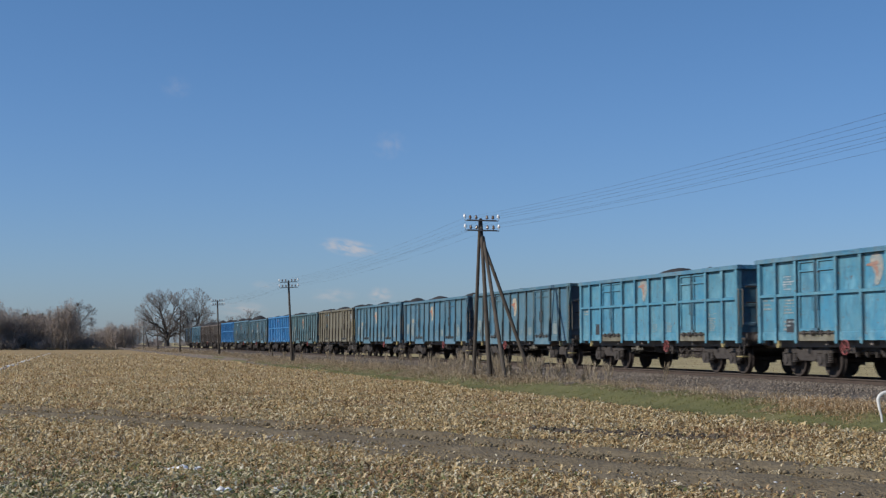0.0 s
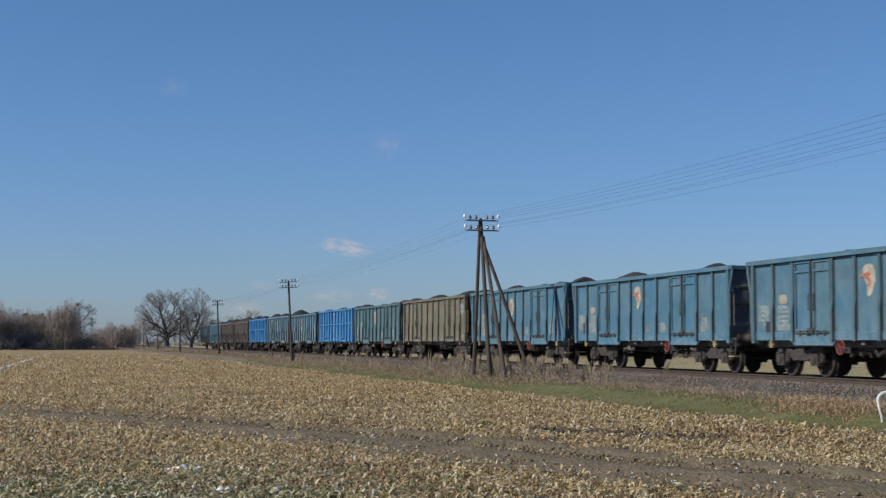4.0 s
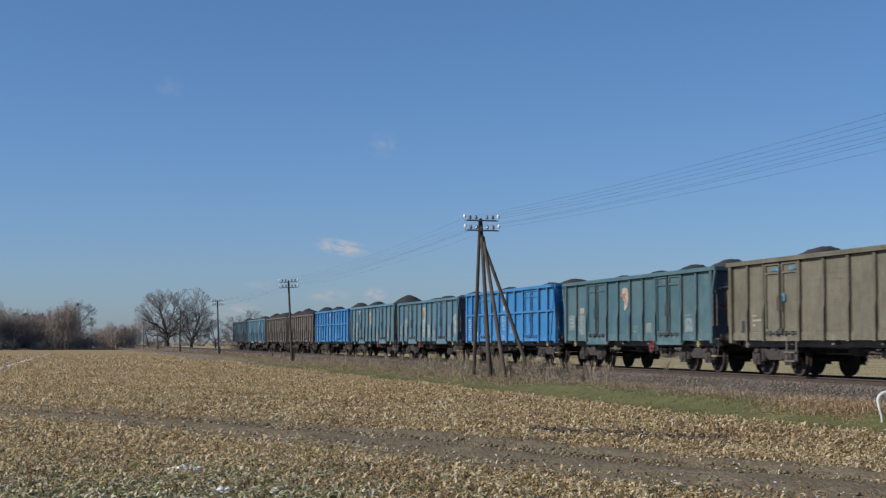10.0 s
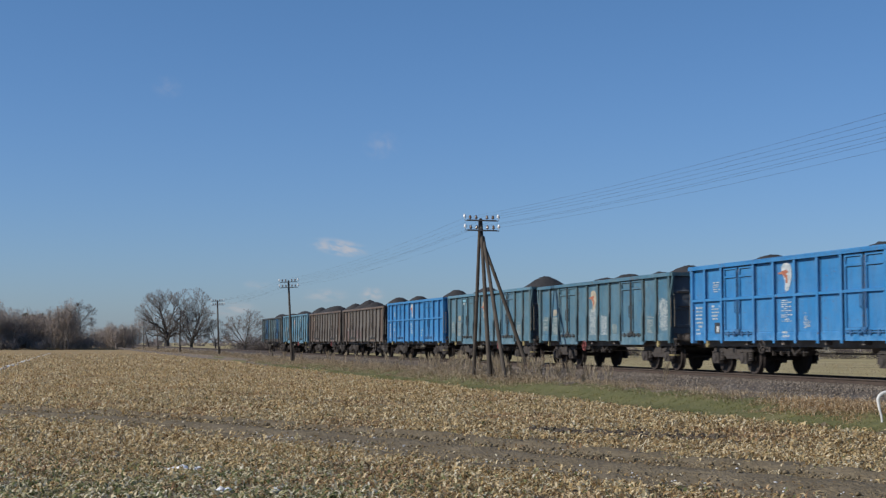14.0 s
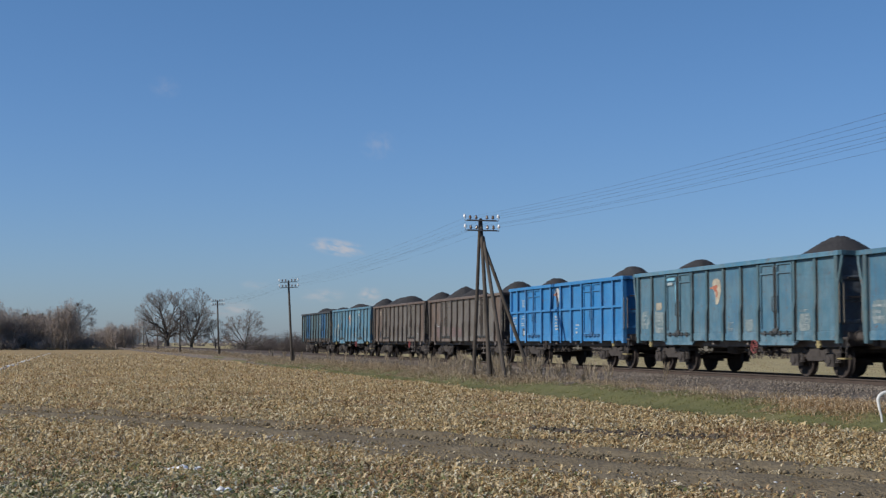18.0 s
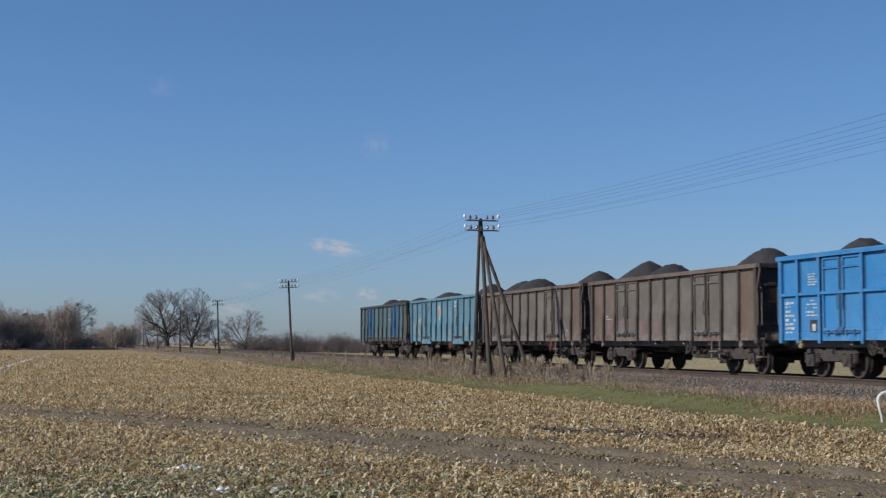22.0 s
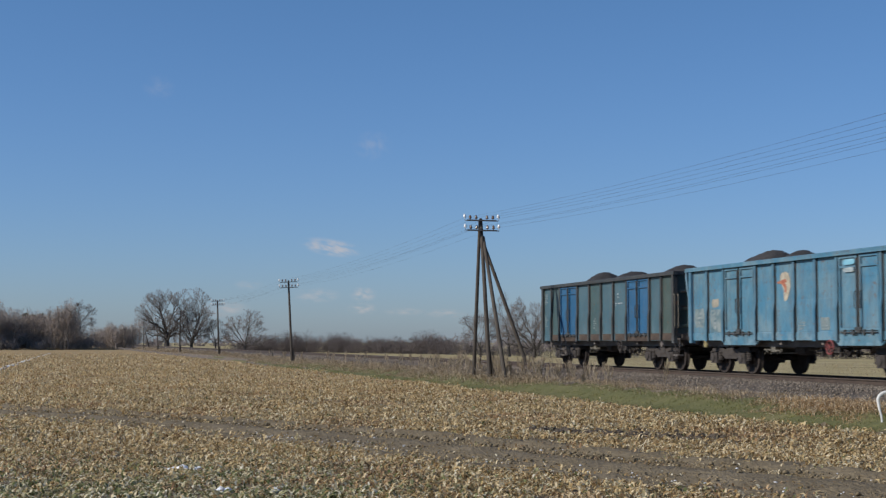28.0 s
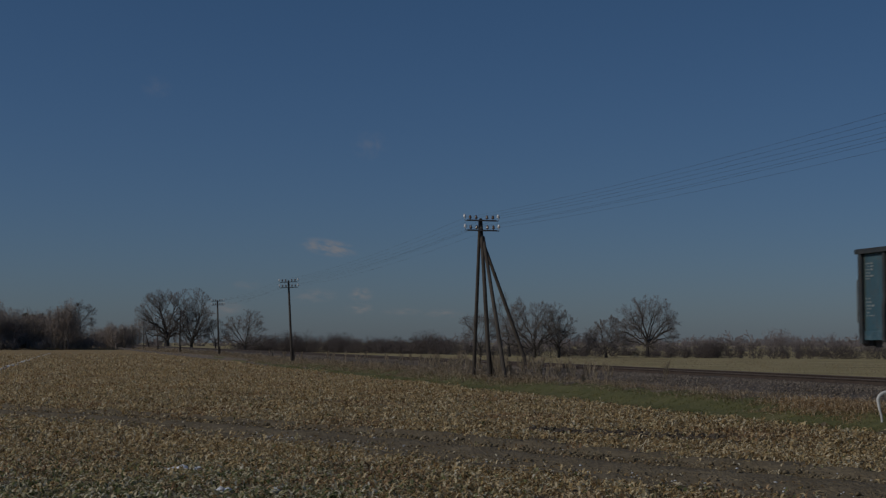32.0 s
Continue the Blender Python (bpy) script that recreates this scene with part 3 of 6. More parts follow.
def marker_post():
    """White bent pipe marker at the foot of the ballast."""
    m = tagged(new("marker_post"), "white painted bent marker post beside the ballast", "post")
    m.location = (-23.52, 15.04, float(ground_z(-23.52, 15.04)))
    m.rotation_euler = (0, 0, radians(75))
    arch = [(-0.09, 0, -0.15), (-0.11, 0, 0.1), (-0.15, 0, 0.26)]
    arch += [(-0.17 * math.cos(a), 0, 0.40 + 0.15 * math.sin(a)) for a in (math.pi * k / 12 for k in range(13))]
    arch += [(0.15, 0, 0.26), (0.11, 0, 0.1), (0.09, 0, -0.15)]
    part("arch", Shape().tube(arch, [0.020, 0.023, 0.028] + [0.035] * 13 + [0.028, 0.023, 0.020], 10, False, (0, 1, 0)).mesh("arch", M_white, True), m)


marker_post()

# ---- the coal wagons ----
BAYS = {"A": [-6.4, -5.42, -4.32, -2.31, -1.16, 0.0, 1.16, 2.31, 4.32, 5.42, 6.4],
        "B": [-6.4, -5.24, -4.15, -2.16, -1.1, 0.0, 1.1, 2.16, 4.15, 5.24, 6.4],
        "C": [-6.4, -5.34, -4.37, -2.42, -1.18, 0.0, 1.18, 2.42, 4.37, 5.34, 6.4]}
DOORS = (2, 7)
RIM, SKIN, FACE, LOW = 3.2, 1.40, 1.5, 0.98
KEPT = {}
# darker paint for post webs and door locks; on webs it is painted shade
SHADE_AND_LOCK_PAINT = {P_blue.name: P_deep, P_turq.name: P_sky_post, P_brown.name: P_brown_post, P_olive.name: P_brown_post}


def kept(key, mat, make, smooth=False):
    """One mesh for all alike parts in one material."""
    k = (key, mat.name)
    if k not in KEPT:
        KEPT[k] = make().mesh(key.split("|")[0], mat, smooth)
    return KEPT[k]


TURNED = pose(0, 0, 0, 0, 0, 180)


def panel_shape(w, z0, z1):
    """A side sheet with a kicking strip along its foot and one shallow seam."""
    a = w / 2 - 0.02
    prof = [(-SKIN - 0.012, z0), (-SKIN - 0.012, z0 + 0.21), (-SKIN + 0.004, z0 + 0.225), (-SKIN + 0.004, z0 + 0.235), (-SKIN, z0 + 0.25),
            (-SKIN, 2.05), (-SKIN + 0.006, 2.056), (-SKIN + 0.006, z1)]
    return Shape().prism(prof + [(-SKIN + 0.04, z1), (-SKIN + 0.04, z0)], -a, a, "x")


def post_shape(z0, z1, wide=0.11, top=0.10, slim=0.0):
    """The painted face of a hat-section post; slim: how much shallower it is above the waist."""
    def ring(d):
        y = -FACE + d
        return [(-wide / 2, y + 0.03), (-wide / 2, y + 0.012), (-top / 2 + 0.01, y), (top / 2 - 0.01, y), (wide / 2, y + 0.012), (wide / 2, y + 0.03)]
    return Shape().loft([(z0, ring(0)), (1.78, ring(0)), (2.02, ring(slim)), (z1, ring(slim))])


def web_shape(z0, z1, slim=0.0):
    """Webs and flanges of a hat-section post."""
    def ring(d):
        half = [(0.082, -SKIN + 0.01), (0.082, -SKIN - 0.008), (0.049, -SKIN - 0.012), (0.049, -FACE + 0.028 + d)]
        return [(-x, y) for x, y in half] + [(x, y) for x, y in half[::-1]]
    return Shape().loft([(z0, ring(0)), (1.78, ring(0)), (2.02, ring(slim)), (z1, ring(slim))])


def corner_shape(z0, z1):
    ring = [(-0.07, -FACE + 0.02), (-0.05, -FACE), (0.05, -FACE), (0.07, -FACE + 0.02), (0.07, -SKIN + 0.06), (-0.07, -SKIN + 0.06)]
    return Shape().prism(ring, z0, z1)


def leaf_shape(z0, z1):
    """Door leaf: a raised frame round two plates, with gaps between."""
    w = 0.83
    e = w / 2
    s = Shape()
    for x0, x1, a, b in ((-e, -e + 0.06, z0, z1), (e - 0.06, e, z0, z1), (-e + 0.06, e - 0.06, z1 - 0.06, z1), (-e + 0.06, e - 0.06, z0, z0 + 0.07),
                         (-e + 0.06, e - 0.06, z1 - 0.30, z1 - 0.25)):
        s.box(x0, x1, -SKIN - 0.045, -SKIN + 0.0, a, b)
    for a, b in ((z0 + 0.075, z1 - 0.325), (z1 - 0.245, z1 - 0.08)):
        s.box(-e + 0.08, e - 0.065, -SKIN - 0.008, -SKIN + 0.0, a, b)
    return s


def lock_shape():
    s = Shape()
    for x in (-0.045, 0.045):
        s.tube([(x, -SKIN - 0.065, 1.2), (x, -SKIN - 0.065, 3.0)], 0.018, 6)
    for x in (-0.12, 0.12):
        s.tube([(x, -SKIN - 0.03, 1.75), (x, -SKIN - 0.085, 1.78), (x, -SKIN - 0.085, 2.16), (x, -SKIN - 0.03, 2.19)], 0.016, 6)
    s.box(-0.16, 0.16, -SKIN - 0.08, -SKIN - 0.03, 1.22, 1.30, 0.01)
    return s


def hinge_shape():
    s = Shape()
    s.tube([(-0.85, -SKIN - 0.06, 1.17), (0.85, -SKIN - 0.06, 1.17)], 0.02, 6)
    s.tube([(-0.1, -SKIN - 0.07, 1.10), (-0.02, -SKIN - 0.10, 1.22), (0.1, -SKIN - 0.10, 1.15), (0.16, -SKIN - 0.07, 1.30)], 0.026, 6)
    for x in (-0.62, -0.25, 0.25, 0.62):
        s.box(x - 0.04, x + 0.04, -SKIN - 0.085, -SKIN - 0.03, 1.11, 1.24, 0.01)
    return s


def bars_shape(w, h, rows, seed, fill=0.8, y=-SKIN - 0.008):
    """Lettering that cannot be read: rows of plain bars."""
    rng = random.Random(seed)
    s = Shape()
    step = h / rows
    for r in range(rows):
        x = rng.uniform(0, 0.08) * w
        end = w * (fill + (1 - fill) * rng.random()) * rng.choice((1.0, 1.0, 0.6))
        z = h - r * step
        tall = step * rng.uniform(0.42, 0.66)
        while x < end - 0.03:
            k = min(rng.uniform(0.03, 0.20), end - x)
            if rng.random() > 0.14:
                s.box(x, x + k, y - 0.004, y, z - tall * rng.uniform(0.75, 1.0), z)
            x += k + rng.uniform(0.015, 0.05)
    return s


def blotch_shape(seed, w, h, y=-SKIN - 0.006):
    """A patch with a ragged outline."""
    rng = random.Random(seed)
    n = 14
    ring = []
    for k in range(n):
        a = 2 * math.pi * k / n
        u, v = math.cos(a), math.sin(a)
        g = 1 / max(abs(u), abs(v)) ** 0.93 * rng.uniform(0.85, 1.0)
        ring.append((w / 2 * (1 + u * g), h / 2 * (1 + v * g)))
    return Shape().prism(ring, y, y + 0.012, "y")


def emblem_shape(outer):
    pts = [(-0.22, 0.36), (-0.10, 0.47), (0.10, 0.50), (0.28, 0.42), (0.36, 0.22), (0.37, 0.0), (0.29, -0.24), (0.17, -0.44), (0.03, -0.50), (-0.03, -0.38), (0.0, -0.16), (-0.10, 0.02), (-0.20, 0.18)] if outer else \
        [(-0.40, 0.17), (-0.14, 0.22), (0.12, 0.26), (0.17, 0.15), (0.04, 0.12), (0.13, 0.06), (0.15, -0.10), (0.11, -0.22), (0.03, -0.18), (0.04, -0.04), (-0.04, 0.02), (-0.10, 0.08), (-0.18, 0.11), (-0.38, 0.12)]
    d = 0.008 if outer else 0.013
    return Shape().prism([(x, z) for x, z in pts], -SKIN - d, -SKIN - d + 0.006, "y")


def scrawl_shape(seed, w, h):
    """A blotchy run of spray paint: short upright dabs, laid flat on the sheet."""
    rng = random.Random(seed)
    s = Shape()
    for k in range(int(420 * w * h) + 40):
        x = w * (0.5 + 0.28 * math.sin(k * 0.13 + seed)) + rng.gauss(0, w * 0.13)
        z = h * rng.random() ** 0.8
        a, b = (rng.uniform(0.006, 0.016), rng.uniform(0.03, 0.09)) if k % 2 else (rng.uniform(0.03, 0.08), rng.uniform(0.006, 0.014))
        y = -SKIN - 0.005 - 0.004 * rng.random()
        s.add([(x - a, y, z - b), (x + a, y, z - b * 0.7), (x + a * 0.8, y, z + b), (x - a * 1.2, y, z + b * 0.8)], [(0, 1, 2, 3)])
    return s


def wheelset_shape():
    s = Shape()
    for side in (-1, 1):
        y = side * 0.7525
        prof = [(-side * 0.07 + side * 0.0, 0.10), (-side * 0.07, 0.485), (-side * 0.045, 0.485), (-side * 0.035, 0.462), (side * 0.06, 0.455), (side * 0.065, 0.44), (side * 0.065, 0.40),
                (side * 0.045, 0.37), (side * 0.03, 0.17), (side * 0.09, 0.15), (side * 0.09, 0.02)]
        s.lathe(prof, (0, y, 0), "y", 24)
    s.lathe([(-1.05, 0.06), (1.05, 0.06)], (0, 0, 0), "y", 10)
    return s


def bogie_shape():
    """The side frames with the bolster that joins them, without springs and boxes."""
    s = Shape()
    for side in (-1, 1):
        y = side * 0.98
        ring = [(-1.25, 0.66), (-1.18, 0.78), (-0.62, 0.80), (-0.40, 0.72), (0.40, 0.72), (0.62, 0.80), (1.18, 0.78), (1.25, 0.66), (0.62, 0.60), (0.38, 0.44), (-0.38, 0.44), (-0.62, 0.60)]
        s.prism([(x, z) for x, z in ring], y - 0.06, y + 0.06, "y")
    s.box(-0.25, 0.25, -1.05, 1.05, 0.55, 0.80)
    for x in (-1.2, 1.2):
        s.box(x - 0.05, x + 0.05, -0.98, 0.98, 0.66, 0.76)
    return s


def axle_box_shape(side):
    y = side * 1.06
    s = Shape().box(-0.17, 0.17, y - 0.12, y + 0.12, 0.30, 0.62, 0.05)
    s.lathe([(-0.02, 0.13), (0.03, 0.12), (0.04, 0.05)] if side > 0 else [(0.02, 0.13), (-0.03, 0.12), (-0.04, 0.05)], (0, y + side * 0.12, 0.46), "y", 12)
    return s


def spring_shape():
    prof = [(-0.02, 0.10), (0.0, 0.10), (0.0, 0.06)]
    for k in range(5):
        prof += [(0.005 + k * 0.048, 0.075), (0.025 + k * 0.048, 0.092), (0.045 + k * 0.048, 0.075)]
    return Shape().lathe(prof, (0, 0, 0.42), "z", 8)


def buffer_shape(sx):
    s = Shape()
    s.lathe([(0, 0.17), (sx * 0.04, 0.17), (sx * 0.05, 0.12), (sx * 0.36, 0.11), (sx * 0.37, 0.075), (sx * 0.55, 0.075), (sx * 0.56, 0.22), (sx * 0.60, 0.235), (sx * 0.62, 0.19)], (sx * 6.4, 0, 1.06), "x", 16)
    return s


def handwheel_shape():
    s = Shape()
    s.tube([(0.21 * math.cos(a), 0, 0.21 * math.sin(a)) for a in (2 * math.pi * k / 18 for k in range(18))], 0.022, 6, True)
    for k in range(5):
        a = 2 * math.pi * k / 5
        s.tube([(0, 0, 0), (0.2 * math.cos(a), 0, 0.2 * math.sin(a))], 0.016, 5)
    s.lathe([(-0.03, 0.05), (0.10, 0.04)], (0, 0, 0), "y", 8)
    return s


def ladder_shape():
    s = Shape()
    for x in (-0.13, 0.13):
        s.box(x * 2 - 0.025, x * 2 + 0.025, -0.03, 0.0, 0.40, 1.0)
    for z in (0.43, 0.66):
        s.box(-0.28, 0.28, -0.10, 0.04, z - 0.02, z + 0.02)
    return s


def brake_gear_shape():
    s = Shape()
    s.tube([(-1.1, -0.9, 0.70), (1.1, -0.9, 0.66)], 0.03, 6)
    for x in (-0.8, -0.35, 0.1, 0.5, 0.9):
        s.box(x - 0.03, x + 0.03, -0.95, -0.85, 0.55, 1.0, 0.008)
    s.box(-0.5, 0.3, -1.0, -0.55, 0.72, 0.98, 0.03)
    s.tube([(0.3, -1.0, 0.9), (0.62, -1.05, 0.58), (0.95, -1.0, 0.8)], 0.035, 6)
    return s


def brake_tackle_shape():
    """A row of small levers and hooks on the sole bar."""
    s = Shape()
    s.tube([(-0.5, -1.20, 0.72), (0.5, -1.20, 0.68)], 0.022, 5)
    for k in range(6):
        x = -0.45 + k * 0.17
        s.tube([(x, -1.21, 0.60 + 0.03 * (k % 2)), (x + 0.05, -1.22, 0.74), (x + 0.12, -1.21, 0.66 + 0.03 * (k % 3))], 0.018, 5)
    s.box(-0.1, 0.12, -1.22, -1.18, 0.66, 0.80, 0.02)
    return s


def wagon(spec):
    """One open bogie wagon, origin over the middle of the track at rail height, bow towards +x."""
    col, kind = spec["col"], spec["kind"]
    post = spec.get("post", col)
    w = tagged(new("coal_wagon"), spec["label"], "freight wagon", "wagons of the coal train")
    rim = RIM + spec.get("rise", 0.0)
    bays = BAYS[spec.get("bays", kind)]
    slim = 0.0 if kind == "A" else 0.035
    flat = kind == "A" or spec.get("bays") == "C" or col is P_brown
    top, tag = rim - 0.11, "%.3f" % rim
    for turn in (False, True):
        r = TURNED if turn else Matrix()
        for i, (a, b) in enumerate(zip(bays, bays[1:])):
            mid, wide = (a + b) / 2, b - a
            j = 9 - i if turn else i
            mat = spec.get("panels", {}).get(j, col)
            if i in DOORS:
                dm = spec.get("doors", col)
                hi, lo = top - 0.03, 1.22
                sill = [(-wide / 2 + 0.07, 1.2), (-wide / 2 + 0.07, 0.965), (wide / 2 - 0.07, 0.965), (wide / 2 - 0.07, 1.2)] if flat else [(-wide / 2 + 0.07, 1.2), (-wide / 2 + 0.07, 0.965), (-wide / 2 - 0.12, 0.95), (-wide / 2 + 0.04, 0.845), (wide / 2 - 0.04, 0.845), (wide / 2 + 0.12, 0.95), (wide / 2 - 0.07, 0.965), (wide / 2 - 0.07, 1.2)]
                door = part("side_door", kept("door_sill|%.2f%d" % (wide, flat), spec.get("sill", dm), lambda: Shape().prism(sill, -SKIN - 0.03, -SKIN + 0.03, "y")), w, "", r @ pose(mid, 0, 0))
                # added backing sheet, so that the gaps round the leaves look shaded
                part("door_recess", kept("door_recess|" + tag, M_under, lambda: Shape().box(-wide / 2 + 0.03, wide / 2 - 0.03, -SKIN + 0.006, -SKIN + 0.035, lo - 0.04, top)), door, "sheet that stands for the shade in the door gaps")
                for dx in (-0.475, 0.475):
                    part("door_leaf", kept("door_leaf|" + tag, dm, lambda: leaf_shape(lo, hi)), door, "", pose(dx, 0, 0))
                part("lock_gear", kept("lock_gear", SHADE_AND_LOCK_PAINT.get(col.name, P_post_dark), lock_shape), door)
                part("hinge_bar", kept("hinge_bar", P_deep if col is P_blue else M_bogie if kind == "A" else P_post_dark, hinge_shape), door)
            else:
                ob = part("side_panel", kept("side_panel|%.2f" % wide + tag, mat, lambda: panel_shape(wide, LOW, top)), w, "", r @ pose(mid, 0, 0))
                if spec.get("primer") and not turn and i > 0:
                    part("primer_band", kept("primer_band", M_primer, lambda: Shape().box(-0.49, 0.49, -SKIN - 0.017, -SKIN + 0.01, LOW + 0.01, LOW + 0.24)), ob, "rust-brown primer along the foot")
        for x in bays[1:-1]:
            p = part("side_post", kept("side_post|" + kind + tag, post, lambda: post_shape(0.90 if kind == "A" else 0.955, top, slim=slim)), w, "", r @ pose(x, 0, 0))
            # webs mostly darker than the face: shade is put into their paint
            part("web", kept("web|" + kind + tag, SHADE_AND_LOCK_PAINT.get(col.name, P_post_dark), lambda: web_shape(0.98, top - 0.004, slim)), p, "grimy webs and flanges")
        part("top_rail", kept("top_rail|" + tag, spec.get("top", col), lambda: Shape().prism([(-FACE - 0.015, rim - 0.12), (-FACE - 0.015, rim - 0.015), (-FACE, rim), (-FACE + 0.13, rim), (-FACE + 0.14, rim - 0.015), (-FACE + 0.14, rim - 0.12)], -6.50, 6.50, "x")), w, "", r)
        if kind == "A":
            for i, (a, b) in enumerate(zip(bays, bays[1:])):
                wide = b - a
                part("belt_rail", kept("belt_rail|%.2f" % wide, post, lambda: Shape().prism([(-SKIN, 2.14), (-FACE + 0.02, 2.155), (-FACE + 0.02, 2.225), (-SKIN, 2.24)], -wide / 2 + 0.06, wide / 2 - 0.06, "x")), w, "", r @ pose((a + b) / 2, 0, 0))
        part("sole_bar", kept("sole_bar", M_under, lambda: Shape().box(-6.30, 6.30, -1.12, -1.04, 0.80, 1.12).box(-6.3, 6.3, -0.25, -0.1, 0.75, 1.1)), w, "", r)
        # ends
        end = part("end_wall", kept("end_wall|" + tag, spec.get("ends", P_end_shade), lambda: Shape().box(6.22, 6.35, -SKIN, SKIN, 1.0, top)), w, "", r)
        for z in (1.45, 2.0, 2.55):
            part("end_rib", kept("end_rib", spec.get("ends", P_end_shade), lambda: Shape().prism([(6.35, -0.06), (6.366, -0.035), (6.366, 0.035), (6.35, 0.06)], -SKIN + 0.02, SKIN - 0.02, "y")), end, "", pose(0, 0, z))
        part("end_top_rail", kept("end_top_rail|" + tag, post, lambda: Shape().box(6.34, 6.46, -FACE + 0.15, FACE - 0.15, rim - 0.12, rim)), end)
        for x in (-6.33, 6.33):
            part("corner_post", kept("corner_post|" + tag, post, lambda: corner_shape(0.90, top)), w, "", r @ pose(x, 0, 0))
        part("headstock", kept("headstock", M_bogie, lambda: Shape().box(6.26, 6.42, -1.2, 1.2, 0.84, 1.18, 0.02)), w, "", r)
        for y in (-0.875, 0.875):
            part("buffer", kept("buffer", M_bogie, lambda: buffer_shape(1), True), w, "", r @ pose(0, y, 0))
        part("coupling", kept("coupling", M_under, lambda: Shape().box(6.4, 6.62, -0.04, 0.04, 0.98, 1.12, 0.01).tube([(6.6, 0, 1.05), (6.72, 0, 0.95), (6.82, 0, 0.90)], 0.03, 6).tube([(6.4, 0.3, 0.95), (6.55, 0.3, 0.7), (6.72, 0.2, 0.62), (6.85, 0.1, 0.72)], 0.025, 6)), w, "", r)
    # fittings at both ends of the near side
    grit = M_yellow if spec.get("bracket", True) else M_under
    for left in (False, True):
        e = "|%d" % left
        part("handrail", kept("handrail" + e, spec.get("rods", M_rod), lambda: Shape().tube([(6.40, -1.46, 1.38), (6.47, -1.47, 1.42), (6.47, -1.47, 2.42), (6.40, -1.46, 2.46)], 0.017, 6).tube([(6.40, -1.34, 1.38), (6.47, -1.34, 1.42), (6.47, -1.34, 2.42), (6.40, -1.34, 2.46)], 0.017, 6).flip(left)), w)
        part("corner_bracket", kept("corner_bracket" + e, grit, lambda: Shape().box(5.30, 5.42, -1.46, -1.38, 0.78, 0.97, 0.012).box(5.24, 5.48, -1.44, -1.40, 0.84, 0.89).flip(left)), w, "lashing bracket")
        if not left:
            step = part("end_step", kept("end_step" + e, M_bogie, lambda: Shape().tube([(6.34, -1.36, 1.05), (6.34, -1.40, 0.52)], 0.02, 5).tube([(6.62, -1.36, 1.05), (6.62, -1.40, 0.52)], 0.02, 5).box(6.30, 6.66, -1.36, -1.16, 1.0, 1.06).flip(left)), w)
            part("tread", kept("step_tread" + e, grit, lambda: Shape().box(6.30, 6.66, -1.47, -1.25, 0.50, 0.54, 0.01).flip(left)), step, "step tread")
        if spec.get("bays", kind) == "B":
            part("corner_gusset", kept("corner_gusset" + e + tag, post, lambda: Shape().tube([(6.62, -FACE + 0.05, rim - 0.10), (6.60, -FACE + 0.04, rim - 0.3), (6.50, -FACE + 0.03, rim - 0.62), (6.41, -FACE + 0.03, rim - 0.9), (6.40, -FACE + 0.03, 1.1)], [0.045, 0.05, 0.05, 0.045, 0.04], 6).box(6.48, 6.66, -FACE + 0.0, -FACE + 0.12, rim - 0.12, rim - 0.004).flip(left), True), w)
        part("end_shelf", kept("end_shelf" + e, M_bogie, lambda: Shape().box(6.40, 6.46, -1.2, 1.2, 2.05, 2.09).box(6.40, 6.46, -1.2, 1.2, 2.52, 2.56).flip(left)), w, "grab bars across the end")
    for lx in spec.get("ladders", ()):
        part("ladder", kept("ladder", M_under, ladder_shape), w, "", pose(lx, -1.40, 0))
    # brake gear hung under the middle
    gx = spec["wheel_x"] * 0.75
    part("brake_gear", kept("brake_gear", M_bogie, lambda: brake_gear_shape()), w, "levers and rods of the brake", pose(gx, 0, 0))
    if "gear_x" in spec:
        part("brake_tackle", kept("brake_tackle", M_rod, brake_tackle_shape), w, "worn pale levers and chain of the brake", pose(spec["gear_x"], 0, 0))
    part("floor", kept("floor", M_under, lambda: Shape().box(-6.36, 6.36, -1.38, 1.38, 1.12, 1.22)), w)
    for x in (-3.1, -1.0, 1.2, 3.0):
        part("cross_member", kept("cross_member", M_under, lambda: Shape().box(-0.06, 0.06, -1.3, 1.3, 0.86, 1.1)), w, "", pose(x, 0, 0))
    part("air_reservoir", kept("air_reservoir", M_under, lambda: Shape().lathe([(-0.45, 0.08), (-0.4, 0.18), (0.4, 0.18), (0.45, 0.08)], (0, 0, 0), "x", 12), True), w, "", pose(1.1, 0.55, 0.74))
    part("brake_cylinder", kept("brake_cylinder", M_bogie, lambda: Shape().lathe([(-0.3, 0.1), (-0.25, 0.17), (0.2, 0.17), (0.25, 0.05), (0.7, 0.04)], (0, 0, 0), "x", 12), True), w, "", pose(-0.9, -0.6, 0.74))
    part("brake_rod", kept("brake_rod", M_under, lambda: Shape().tube([(-3.6, -0.2, 0.62), (3.6, -0.2, 0.62)], 0.025, 6)), w)
    part("brake_shaft", kept("brake_shaft", M_bogie, lambda: Shape().tube([(0, -1.36, 0.78), (0, 0, 0.78)], 0.03, 6).box(-0.25, 0.25, -1.34, -1.30, 0.66, 0.80, 0.01)), w, "", pose(spec.get("wheel_x", -0.55), 0, 0))
    part("brake_handwheel", kept("brake_handwheel", M_red if spec["seed"] in (1, 2, 3, 4, 5, 7, 9, 10, 13, 14) else M_bogie, handwheel_shape, True), w, "handwheel on the sole bar", pose(spec.get("wheel_x", -0.55), -1.45, 0.80) @ Matrix.Diagonal((0.85, 1, 0.85, 1)))
